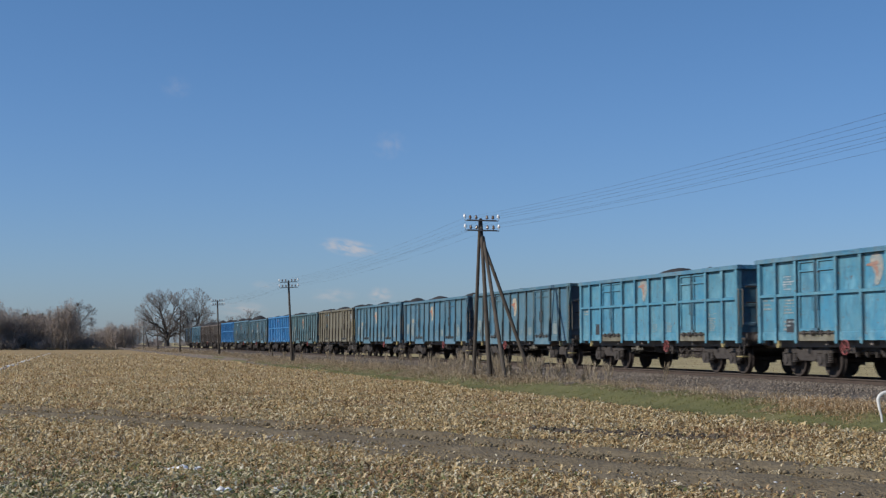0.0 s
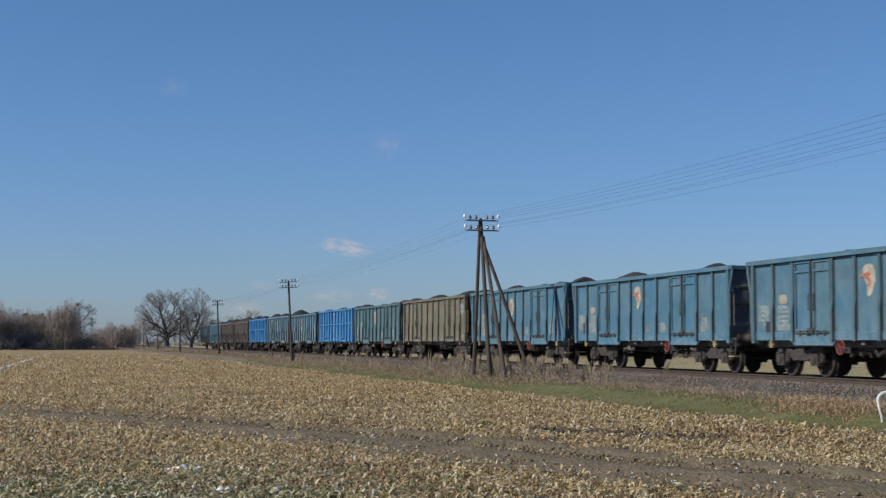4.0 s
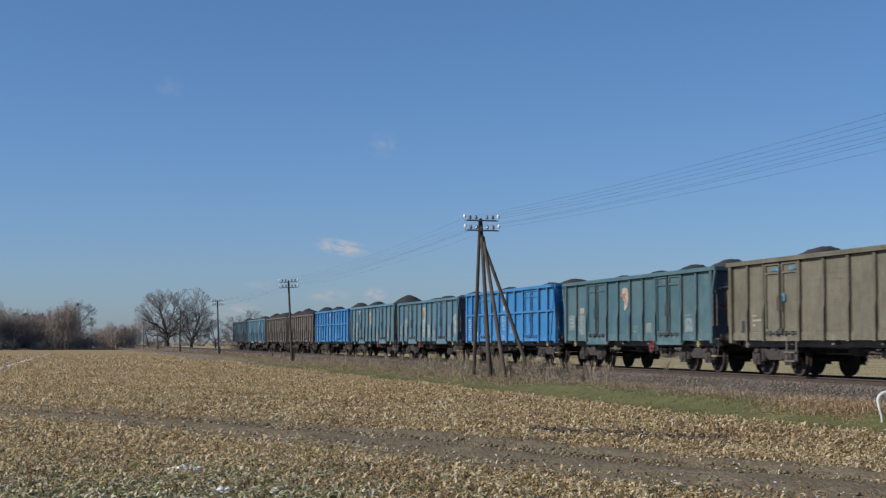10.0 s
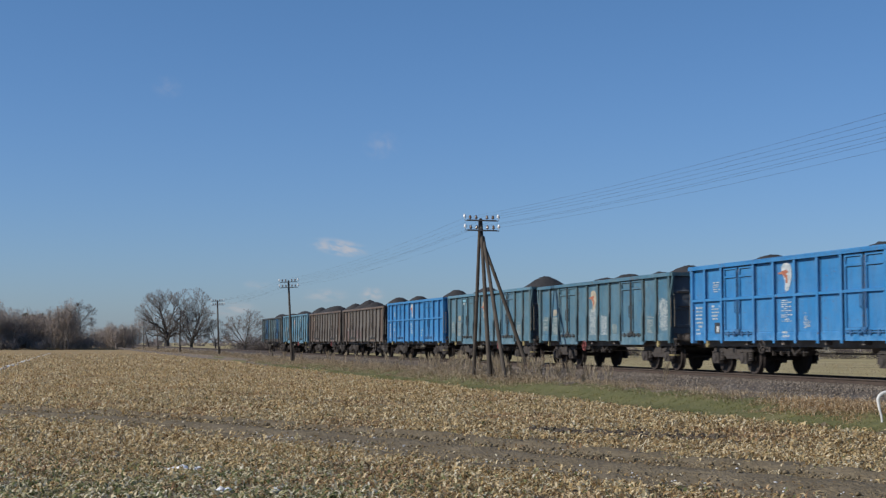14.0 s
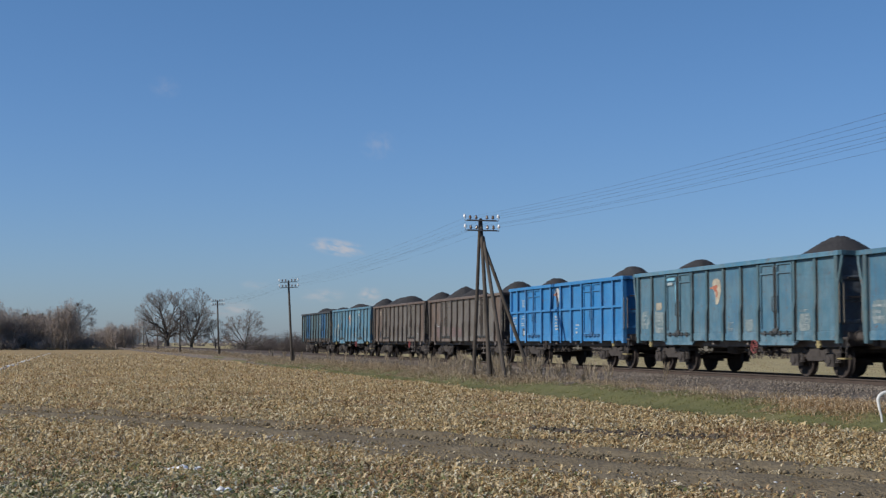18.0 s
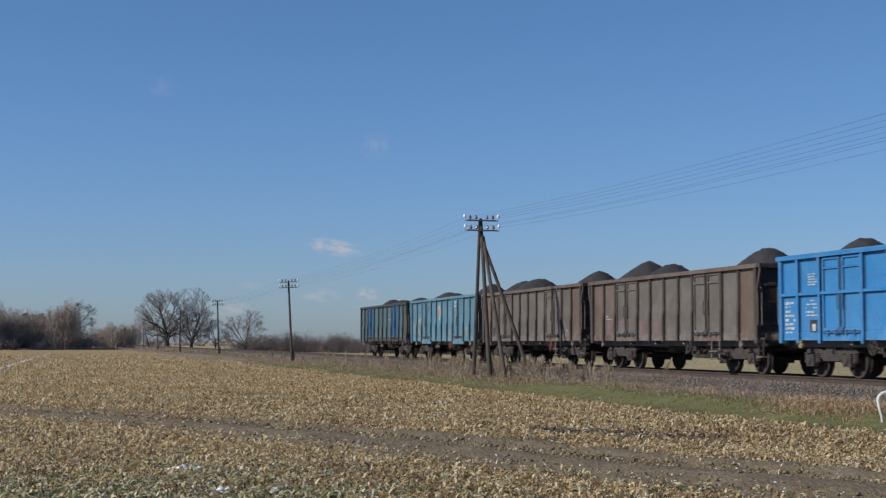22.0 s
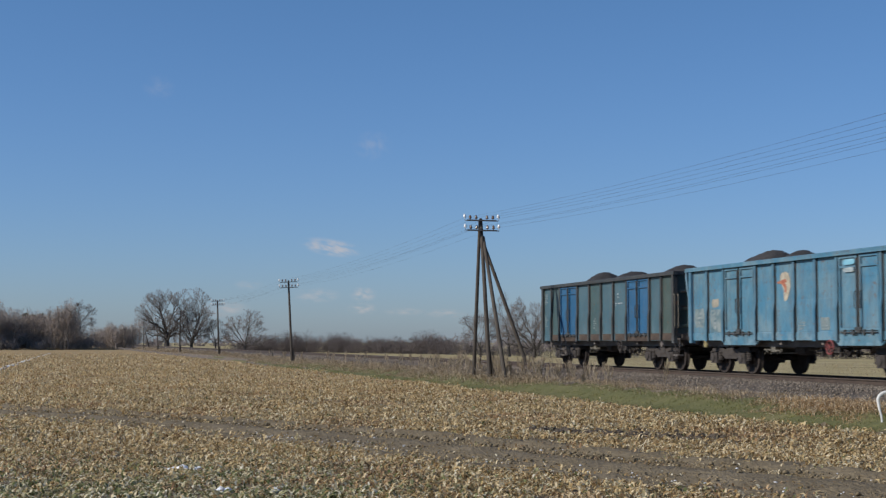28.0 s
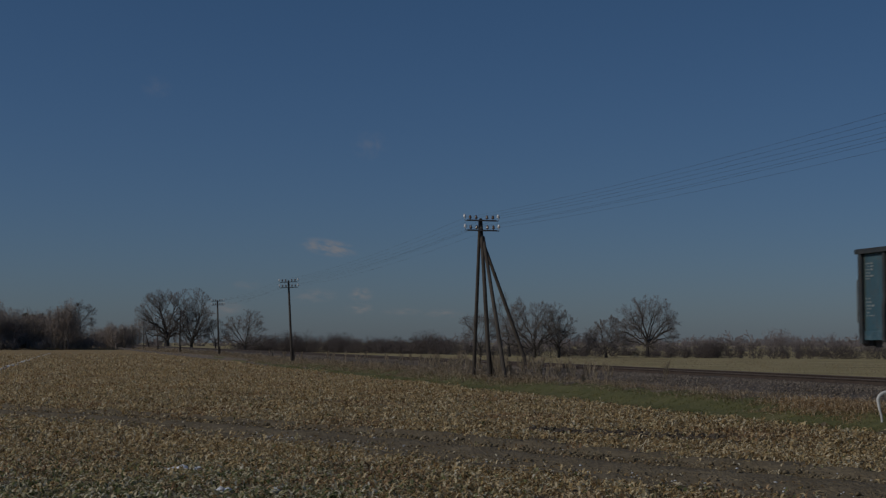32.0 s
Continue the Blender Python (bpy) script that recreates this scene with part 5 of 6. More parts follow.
    for lv, n in enumerate(kids):
        m = P.shape[1] - 1
        f = (np.arange(n) + rng.random((len(P), n))) / n * (0.64 if lv == 0 else 0.76) + (0.36 if lv == 0 else 0.24)
        k = np.minimum((f * m).astype(int), m - 1)
        w = f * m - k
        b = np.arange(len(P))[:, None]
        A, B = P[b, k], P[b, k + 1]
        o = (A + (B - A) * w[..., None]).reshape(-1, 3)
        t = unit(B - A).reshape(-1, 3)
        run_ = np.linalg.norm(P[:, 1:] - P[:, :-1], axis=2).sum(1)
        side = unit(np.cross(t, rng.normal(0, 1, t.shape)))
        ang = np.abs(rng.normal(turn, 0.22, len(t)))[:, None]
        d = t * np.cos(ang) + side * np.sin(ang)
        out = o - np.array([0, 0, zc - 0.12])
        d = unit(d + 0.22 * unit(out) + np.array([0, 0, 0.10]))
        ff = f.reshape(-1)
        L = np.minimum(reach(o, d) * 0.98, np.repeat(run_, n) * ratio[lv] * (1.15 - 0.62 * ff) * rng.uniform(0.65, 1.25, len(o)))
        ok = L > 0.006
        rr = (np.repeat(r0, n) * (1 - 0.78 * ff) * 0.62)[ok]
        o, d, L = o[ok], d[ok], L[ok]
        last = lv == len(kids) - 1
        if last:
            P = grown(o, d, L, 1, 0.2, 0.0)
            keep(P, rr * 0 + 0.012, rr * 0 + 0.006, 0.0)
        else:
            P = grown(o, d, L, steps[lv + 1], 0.17, 0.02)
            keep(P, rr, rr * 0.3, 0.3 if lv == 0 else 0.1)
            r0 = rr
    return np.concatenate(rows)


def sized(S, height, thick, thin):
    """thick: trunk radius; thin: least twig radius, in metres."""
    T = S.copy()
    T[:, :6] *= height
    T[:, 6:8] = np.maximum(T[:, 6:8] * thick, thin)
    return T


def bare_tree(name, label, x, y, height, width, seed, thin=0.013, thick=0.32, **kw):
    S = sized(bough(seed, crown=width / height / 2, **kw), height, thick, thin)
    t = tagged(new(name), label, "tree")
    t.location = (x, y, float(ground_z(x, y)) - 0.12)
    c = S[:, 8]
    for nm, sel, k, mat, lab in (("trunk", c > 0.5, 8, M_bark, ""), ("limb_frame", (c <= 0.5) & (c > 0.2), 5, M_bark, "spreading bare limbs"), ("crown", c <= 0.2, 3, M_twig, "crown of fine bare twigs")):
        V, F = woody(S[sel]) if nm == "crown" else tubes(S[sel], k)
        part(nm, mesh_np(nm, V, F, mat, k > 3), t, lab)
    return t


OAK = "broad bare oak with a rounded crown of fine twigs"
TALL = "tall bare tree with upright limbs at the field edge"
bare_tree("oak_tree", OAK, -245.3, 105.9, 12.3, 13.8, 14, thin=0.011, low=0.06, trunk=0.25, thick=0.46, limbs=16, rise=-0.05, kids=(8, 6, 5, 4), arch=0.15, ragged=0.05)
bare_tree("field_tree", OAK, -231.8, 78.7, 10.2, 11.8, 23, thin=0.011, low=0.10, trunk=0.19, thick=0.43, limbs=15, rise=0.05, kids=(8, 6, 5, 4), arch=0.2, ragged=0.16)
bare_tree("field_tree", TALL, -230.7, 82.9, 10.2, 7.4, 31, thin=0.011, low=0.12, trunk=0.24, thick=0.29, limbs=11, rise=0.35, kids=(7, 6, 5, 4), ragged=0.16, turn=0.7)
bare_tree("field_tree", TALL, -251.8, 80.6, 12.6, 8.0, 37, thin=0.011, low=0.10, trunk=0.28, thick=0.29, limbs=11, rise=0.35, kids=(7, 6, 5, 4), ragged=0.2, turn=0.7)
bare_tree("field_tree", TALL, -253.2, 75.4, 9.4, 9.4, 41, thin=0.011, low=0.06, trunk=0.18, thick=0.24, limbs=9, rise=0.15, kids=(8, 7, 5, 3), ragged=0.2)
bare_tree("field_tree", "shaggy bare tree thick with twigs beside the oak", -229.5, 91.0, 7.6, 8.4, 43, thin=0.011, low=0.02, trunk=0.16, thick=0.17, limbs=12, stems=3, rise=0.1, kids=(9, 7, 5, 4), ragged=0.2)
bare_tree("great_oak", "great bare oak with heavy limbs behind the railway", -436, 29.6, 19.6, 21.5, 54, thin=0.018, low=0.06, trunk=0.25, thick=0.85, limbs=16, rise=-0.05, kids=(8, 6, 5, 4), arch=0.15, ragged=0.05)
bare_tree("ash_tree", "tall bare ash with upright limbs behind the railway", -434, 36.9, 20.0, 15.5, 59, thin=0.018, low=0.08, trunk=0.18, thick=0.55, limbs=12, rise=0.35, kids=(8, 6, 5, 4), turn=0.65, ragged=0.14)
bare_tree("ash_tree", "slim bare tree with drooping twigs behind the railway", -440, 44.8, 12.5, 9.0, 61, thin=0.016, low=0.04, trunk=0.22, thick=0.31, limbs=7, rise=0.3, kids=(7, 6, 5, 3), ragged=0.2)
bare_tree("field_tree", "bare tree with a fan-shaped crown behind the hedge", -347, 42.5, 11.8, 11.4, 67, thin=0.014, low=0.08, trunk=0.2, thick=0.34, limbs=10, rise=0.15, kids=(7, 6, 5, 4), ragged=0.14)
bare_tree("field_tree", "bare tree leaning over the end of the wood", -378, 3.0, 13.0, 10.5, 71, thin=0.018, low=0.36, trunk=0.46, thick=0.40, lean=0.1, limbs=9, rise=0.0, kids=(8, 6, 5, 3), ragged=0.22)
bare_tree("birch_tree", "pale dead tree standing in the hedge", -330, 55.2, 6.2, 4.2, 73, thin=0.018, low=0.25, trunk=0.4, thick=0.17, limbs=6, rise=0.3, kids=(4, 3))


def thicket(name, label, spots, seeds, mat, thin, cat, fill=0, sliver=(0.5, 0.05), **kw):
    """Many small woody plants joined in one body, with fill loose twigs to each square metre; spots: x, y, height, width."""
    kinds = [bough(s, **kw) for s in seeds]
    rng = np.random.default_rng(seeds[0])
    vs, fs, n = [], [], 0
    for i, (x, y, h, w) in enumerate(spots):
        T = sized(kinds[i % len(kinds)], h, h * 0.016, thin)
        T[:, [0, 1, 3, 4]] *= w / h
        V, F = woody(T)
        a = rng.random() * 6.28
        c, s = math.cos(a), math.sin(a)
        if fill:
            m = int(fill * h * w)
            d = rng.normal(0, 1, (m, 3))
            d /= np.linalg.norm(d, axis=1)[:, None]
            lump = 0.94 + 0.08 * np.sin(5 * d[:, :1] + i) + 0.07 * np.sin(7 * d[:, 1:2] + 3 * d[:, 2:] + 2 * i)
            p = d * lump * rng.random((m, 1)) ** 0.5 * np.array([w * 0.5, w * 0.5, h * 0.47]) + np.array([0, 0, h * 0.49])
            e = rng.normal(0, 0.6, (m, 3)) + np.array([0, 0, 0.7])
            e *= sliver[0] * (0.3 + 0.4 * rng.random((m, 1))) / np.linalg.norm(e, axis=1)[:, None]
            o = np.cross(e, rng.normal(0, 1, (m, 3)))
            o *= sliver[1] * 0.5 / (np.linalg.norm(o, axis=1)[:, None] + 1e-9)
            F = np.concatenate([F, np.arange(3 * m).reshape(-1, 3) + len(V)])
            V = np.concatenate([V, np.stack([p - e - o, p - e + o, p + e], 1).reshape(-1, 3)])
        V = np.stack([V[:, 0] * c - V[:, 1] * s + x, V[:, 0] * s + V[:, 1] * c + y, V[:, 2] + ground_z(x, y) - 0.1], -1)
        vs.append(V)
        fs.append(F + n)
        n += len(V)
    return tagged(new(name, mesh_np(name, np.concatenate(vs), np.concatenate(fs), mat)), label, cat, kind="stuff")


def along(pts, count, hs, ws, jitter, seed):
    rng = random.Random(seed)
    out = []
    P = [Vector(p) for p in pts]
    for i in range(count):
        u = (i + rng.random()) / count * (len(P) - 1)
        k = min(int(u), len(P) - 2)
        p = P[k].lerp(P[k + 1], u - k)
        h = rng.uniform(*hs) * (1 + 0.20 * math.sin(u * 9 + seed) + 0.16 * math.sin(u * 23 + 2 * seed))
        out.append((p.x + rng.gauss(0, jitter), p.y + rng.gauss(0, jitter), h, h * rng.uniform(*ws)))
    return out


BUSH = dict(crown=0.5, low=-0.1, trunk=0.10, limbs=7, rise=0.05, stems=4, kids=(4, 3), ragged=0.25, steps=(4, 2, 2, 2))


def clumped(pts, groups, each, hs, ws, seed, spread=2.2):
    """Bushes that stand together in groups of unlike height."""
    rng = random.Random(seed)
    out = []
    for x, y, h, w in along(pts, groups, hs, ws, 1.5, seed):
        for _ in range(each):
            k = h * rng.uniform(0.55, 1.0)
            out.append((x + rng.gauss(0, spread), y + rng.gauss(0, spread), k, k * rng.uniform(0.9, 1.4)))
    return out


hedge = clumped([(-400, 48), (-389, 66), (-342, 78), (-305, 84)], 36, 6, (3.0, 6.2), (0.9, 1.3), 3)
hedge += along([(-400, 48), (-389, 66), (-342, 78), (-305, 84)], 90, (2.0, 2.9), (1.2, 1.8), 2.0, 15)
hedge += clumped([(-446, 16), (-432, 34), (-402, 47)], 20, 4, (0.5, 1.4), (1.0, 1.5), 23)
hedge += clumped([(-305, 84), (-262, 88), (-240, 95)], 12, 5, (1.8, 3.6), (0.9, 1.4), 4, 1.6)
hedge += clumped([(-300, 84), (-270, 100), (-262, 112), (-250, 124), (-232, 142)], 22, 5, (1.3, 3.1), (1.0, 1.6), 14, 1.4)
thicket("hedgerow", "long brown leafless hedgerow across the far field", hedge, (101, 102, 103, 104, 105), M_brush, 0.015, "hedge", 22, (0.42, 0.062), **dict(BUSH, kids=(3, 3)))
hedge_far = along([(-420, 120), (-380, 190), (-330, 260)], 120, (4.0, 6.0), (0.9, 1.5), 3.0, 16)
thicket("far_hedge", "low leafless hedge beyond the far field", hedge_far, (106, 107), M_wood_far, 0.055, "hedge", 4, (0.8, 0.12), **dict(BUSH, kids=(3, 2)))
bushes = along([(-229, 98), (-222, 104), (-215, 108.5)], 34, (1.6, 2.8), (0.9, 1.4), 1.0, 5)
bushes += [(-217.5, 105.4, 3.8, 4.4), (-217, 106.3, 3.7, 4.2), (-217.8, 104.9, 3.4, 3.8), (-216.6, 107.0, 3.4, 3.6), (-217.2, 105.9, 3.6, 4.0)]
bushes += along([(-214, 109), (-204, 117)], 26, (1.4, 3.0), (0.4, 0.9), 0.9, 6)
bushes += along([(-203, 118), (-194, 126), (-170, 140)], 44, (1.8, 3.2), (0.9, 1.4), 1.0, 7)
thicket("field_bushes", "leafless bushes and saplings along the far field edge", bushes, (111, 112, 113), M_brush, 0.015, "bushes", 30, (0.42, 0.036), **BUSH)

WOOD = dict(crown=0.5, low=0.02, trunk=0.25, limbs=8, rise=0.25, kids=(5, 3), ragged=0.15, turn=0.65, steps=(4, 2, 2, 2))
wood = along([(-357, -23), (-360, -19), (-366, -13)], 34, (9.4, 11.4), (0.5, 0.8), 3.0, 8)
wood += along([(-366, -14), (-369, -9), (-372, -3)], 56, (7.8, 9.4), (0.5, 0.8), 2.4, 18)
wood += along([(-359, -21), (-363, -14), (-368, -3), (-372, 5)], 62, (3.5, 6.5), (0.8, 1.3), 3.0, 9)
wood += along([(-351, -21), (-355, -13), (-362, -1), (-367, 5)], 30, (2.2, 3.6), (1.0, 1.6), 1.5, 19)
thicket("bare_woodland", "dense leafless woodland at the end of the field", wood, (121, 122, 123, 124), M_wood_mass, 0.022, "woodland", 15, (0.5, 0.085), **WOOD)
shaw = along([(-410, 8.2), (-409, 12.5), (-407, 18.0)], 52, (4.8, 7.0), (0.5, 0.8), 1.2, 10)
shaw += [(-408.5, 11.4, 8.6, 4.2), (-408, 12.2, 8.2, 4.0), (-407, 15.6, 7.6, 3.8)]
thicket("small_wood", "small clump of leafless trees beyond the field", shaw, (131, 132), M_wood_mass, 0.024, "woodland", 24, (0.5, 0.07), **WOOD)
dense = along([(-361, -2.6), (-361, -0.6), (-362, 1.2)], 14, (9.4, 11.4), (0.5, 0.7), 0.7, 12)
thicket("dense_trees", "brown close-grown leafless trees at the end of the wood", dense, (141, 142), M_wood_mass, 0.022, "woodland", 26, (0.5, 0.045), **dict(WOOD, low=0.05, kids=(6, 4, 3)))
far = along([(-1000, -90), (-1000, 160), (-900, 420), (-760, 520)], 260, (5, 10), (0.9, 1.6), 10, 13)
thicket("distant_woods", "low woods along the horizon", far, (151, 152), M_wood_far, 0.18, "woods", 0, **dict(BUSH, kids=(3, 2)))


def pine(x, y, h, seed, rng=None):
    rng = np.random.default_rng(seed)
    t = tagged(new("pine_tree"), "dark green pine standing in the leafless wood", "tree", "pines in the wood")
    t.location = (x, y, float(ground_z(x, y)) - 0.1)
    part("trunk", Shape().tube([(0, 0, 0), (0, 0, h * 0.97)], [0.16, 0.03], 6).mesh("trunk", M_bark, True), t)
    n = 1700
    z = h * (0.3 + 0.7 * rng.random(n) ** 0.75)
    u = np.clip((z / h - 0.3) / 0.7, 0, 1)
    rad = h * (0.04 + 0.19 * np.sqrt(1 - u ** 1.6)) * (0.75 + 0.25 * np.sin(z * 4.5 + seed)) * np.sqrt(rng.random(n))
    a = rng.random(n) * 6.28
    c = np.stack([rad * np.cos(a), rad * np.sin(a), z], -1)
    out = np.stack([np.cos(a), np.sin(a), rng.normal(-0.2, 0.3, n)], -1)
    up = rng.normal(0, 1, (n, 3))
    s = (0.25 + 0.35 * rng.random(n))[:, None]
    V = np.stack([c - out * s, c + up * s * 0.35, c + out * s], 1).reshape(-1, 3)
    part("crown", mesh_np("crown", V, np.arange(3 * n).reshape(-1, 3), M_needle), t, "dark needles")


for k, (x, y, h) in enumerate([(-376, -10.4, 9.2), (-377, -8.6, 8.9), (-377, -6.6, 9.3)]):
    pine(x, y, h, 200 + k)

# ---- crop remains, grass and weeds ----


def blades(rng, x, y, z, length, width, lean, curl=0.5):
    """Bent leaves of two quads each, standing at x, y, z."""
    n = len(x)
    a = rng.random(n) * 2 * np.pi
    b = a + np.pi / 2 + rng.normal(0, 0.5, n)
    d = np.stack([np.cos(a), np.sin(a), 0 * a], -1)
    w = np.stack([np.cos(b), np.sin(b), rng.normal(0, 0.35, n)], -1) * (width / 2)[:, None]
    p0 = np.stack([x, y, z], -1)
    up = np.array([[0, 0, 1.0]])
    p1 = p0 + d * (length * 0.5 * np.sin(lean))[:, None] + up * (length * 0.5 * np.cos(lean))[:, None]
    l2 = lean + curl * (0.5 + rng.random(n))
    p2 = p1 + d * (length * 0.5 * np.sin(l2))[:, None] + up * (length * 0.5 * np.cos(l2))[:, None]
    p2[:, 2] = np.maximum(p2[:, 2], z + 0.004)
    V = np.stack([p0 - w * 0.6, p0 + w * 0.6, p1 + w, p1 - w, p2], 1).reshape(-1, 3)
    q = np.array([[0, 1, 2], [0, 2, 3], [3, 2, 4]])
    F = (q[None] + (np.arange(n) * 5)[:, None, None]).reshape(-1, 3)
    return V, F


def curls(rng, x, y, z, length, width, lean, curl):
    """Withered leaves of three segments each, standing at x, y, z, arching over and rolling up towards the tip."""
    n = len(x)
    a = rng.random(n) * 2 * np.pi
    p = np.stack([x, y, z], -1)
    th, turn = lean, curl * (0.45 + 0.55 * rng.random(n)) / 2
    yaw = rng.normal(0, 0.35, n)
    rows = []
    for k, wk in enumerate((0.55, 1.0, 0.85, 0.0)):
        d = np.stack([np.cos(a), np.sin(a), 0 * a], -1)
        if wk:
            tip = rng.normal(0, 0.3, n)
            w = np.stack([-np.sin(a) * np.cos(tip), np.cos(a) * np.cos(tip), np.sin(tip)], -1) * (width * wk / 2)[:, None]
            rows += [p - w, p + w]
        else:
            rows.append(p)
        p = p + d * (length / 3 * np.sin(th))[:, None] + np.array([[0, 0, 1.0]]) * (length / 3 * np.cos(th))[:, None]
        p[:, 2] = np.maximum(p[:, 2], z + 0.003 * (k + 1))
        th, a = th + turn, a + yaw
    V = np.stack(rows, 1).reshape(-1, 3)
    q = np.array([[0, 1, 3], [0, 3, 2], [2, 3, 5], [2, 5, 4], [4, 5, 6]])
    return V, (q[None] + (np.arange(n) * 7)[:, None, None]).reshape(-1, 3)


def strewn(rng, n, r0, r1, a0=-18.5, a1=20.5):
    """Points spread evenly over a sector of the field before the standpoint."""
    r = np.sqrt(r0 ** 2 + (r1 ** 2 - r0 ** 2) * rng.random(n))
    a = np.radians(15.04 + a0 + (a1 - a0) * rng.random(n))
    return -r * np.cos(a), r * np.sin(a)


def stuff(name, label, cat, packs, mat, smooth=False):
    vs, fs, n = [], [], 0
    for V, F in packs:
        vs.append(V)
        fs.append(F + n)
        n += len(V)
    return tagged(new(name, mesh_np(name, np.concatenate(vs), np.concatenate(fs), mat, smooth)), label, cat, kind="stuff")


def field_crop():
    rng = np.random.default_rng(21)
    dry, green, rusty = [], [], []
    for r0, r1, per, ln in ((13.5, 24, 122, 0.110), (24, 38, 60, 0.138), (38, 60, 27, 0.148), (60, 100, 9, 0.14), (100, 250, 2.4, 0.19)):
        area = math.radians(39) / 2 * (r1 ** 2 - r0 ** 2)
        x, y = strewn(rng, int(area * per), r0, r1)
        # seven limp leaves to a plant, fewer far off
        leaf, per_plant = (curls, 7) if r1 < 61 else (blades, 3)
        x, y = np.repeat(x, per_plant), np.repeat(y, per_plant)
        n = len(x)
        x, y = x + rng.normal(0, ln * 0.2, n), y + rng.normal(0, ln * 0.2, n)
        off = rut_side(x, y)
        side = np.abs(off) - 0.45 * (off < 0) * np.clip((x + 27) / 3, 0, 1)
        bare_ = np.clip((1.85 + 0.5 * np.sin(x * 2.1 + np.sin(y * 3)) * np.sin(y * 1.7) + 0.3 * np.sin(x * 5.3 + 2 * y) - side) / 0.6, 0, 1)
        mid = np.exp(-(side / 0.5) ** 2) * 0.2
        clump = 0.5 + 0.5 * np.sin(x * 1.9 + 2 * np.sin(y * 1.3)) * np.sin(y * 2.3 + x * 0.7)
        keep = (rng.random(n) > bare_ * (0.95 - 0.18 * np.clip((-27 - x) / 4, 0, 1) - mid)) & (y < 14.15 + 0.14 * np.sin(x * 0.43) + 0.10 * np.sin(x * 1.31 + 1) + 0.08 * np.sin(x * 3.7) + rng.normal(0, 0.16, n)) & (rng.random(n) < 0.62 + 0.38 * clump)
        keep &= rng.random(n) < np.clip((255 - np.hypot(x, y)) / 130, 0, 1)
        turned = np.clip((x + 25.0) / 2.6, 0, 1)
        keep &= (np.hypot(x + 25.0 - 2.6 * turned, y - 8.75 - 1.8 * turned) > 0.50 + 0.15 * np.sin(x * 4.1)) | (rng.random(n) < 0.12)
        x, y = x[keep], y[keep]
        n = len(x)
        g = rng.random(n) < np.clip(0.85 * np.exp(-((np.hypot(x, y) - 15) / 5.0) ** 2) * (0.2 + 0.8 * np.clip((5.0 - y) / 3, 0, 1)) * (0.5 + 0.8 * clump[keep]), 0.04, 0.8)
        z = ground_z(x, y) + np.where(np.abs(rut_side(x, y)) < 1.3, -0.05, 0.0)
        L = ln * (0.55 + 0.9 * rng.random(n))
        W = L * (0.10 + 0.13 * rng.random(n)) * (1 if r1 < 61 else 1.5)
        lean = np.abs(rng.normal(0.5, 0.4, n))
        r = ~g & (rng.random(n) < np.clip(0.9 * np.sin(x * 0.55 + 1.5 * np.sin(y * 0.4)) * np.sin(y * 0.8 + x * 0.21) - 0.25 + 0.9 * np.clip((y - 2.5) / 3, 0, 1) * np.clip((21 - np.hypot(x, y)) / 4, 0, 1), 0.03, 0.5))
        rusty.append(leaf(rng, x[r], y[r], z[r], L[r], W[r], lean[r], 2.4))
        g2, g = g, g | r
        dry.append(leaf(rng, x[~g], y[~g], z[~g], L[~g], W[~g], lean[~g], 2.4))
        g = g2
        green.append(leaf(rng, x[g], y[g], z[g], L[g] * 0.9, W[g] * 1.25, lean[g], 2.2))
    stuff("dry_crop", "withered tan crop leaves covering the field", "dry crop", dry, M_leaf, True)
    stuff("rusty_crop", "rust-brown crop leaves in patches on the field", "dry crop", rusty, M_leaf_rust, True)
    stuff("green_crop", "limp olive crop leaves among the withered ones", "crop", green, M_leaf_green, True)


field_crop()


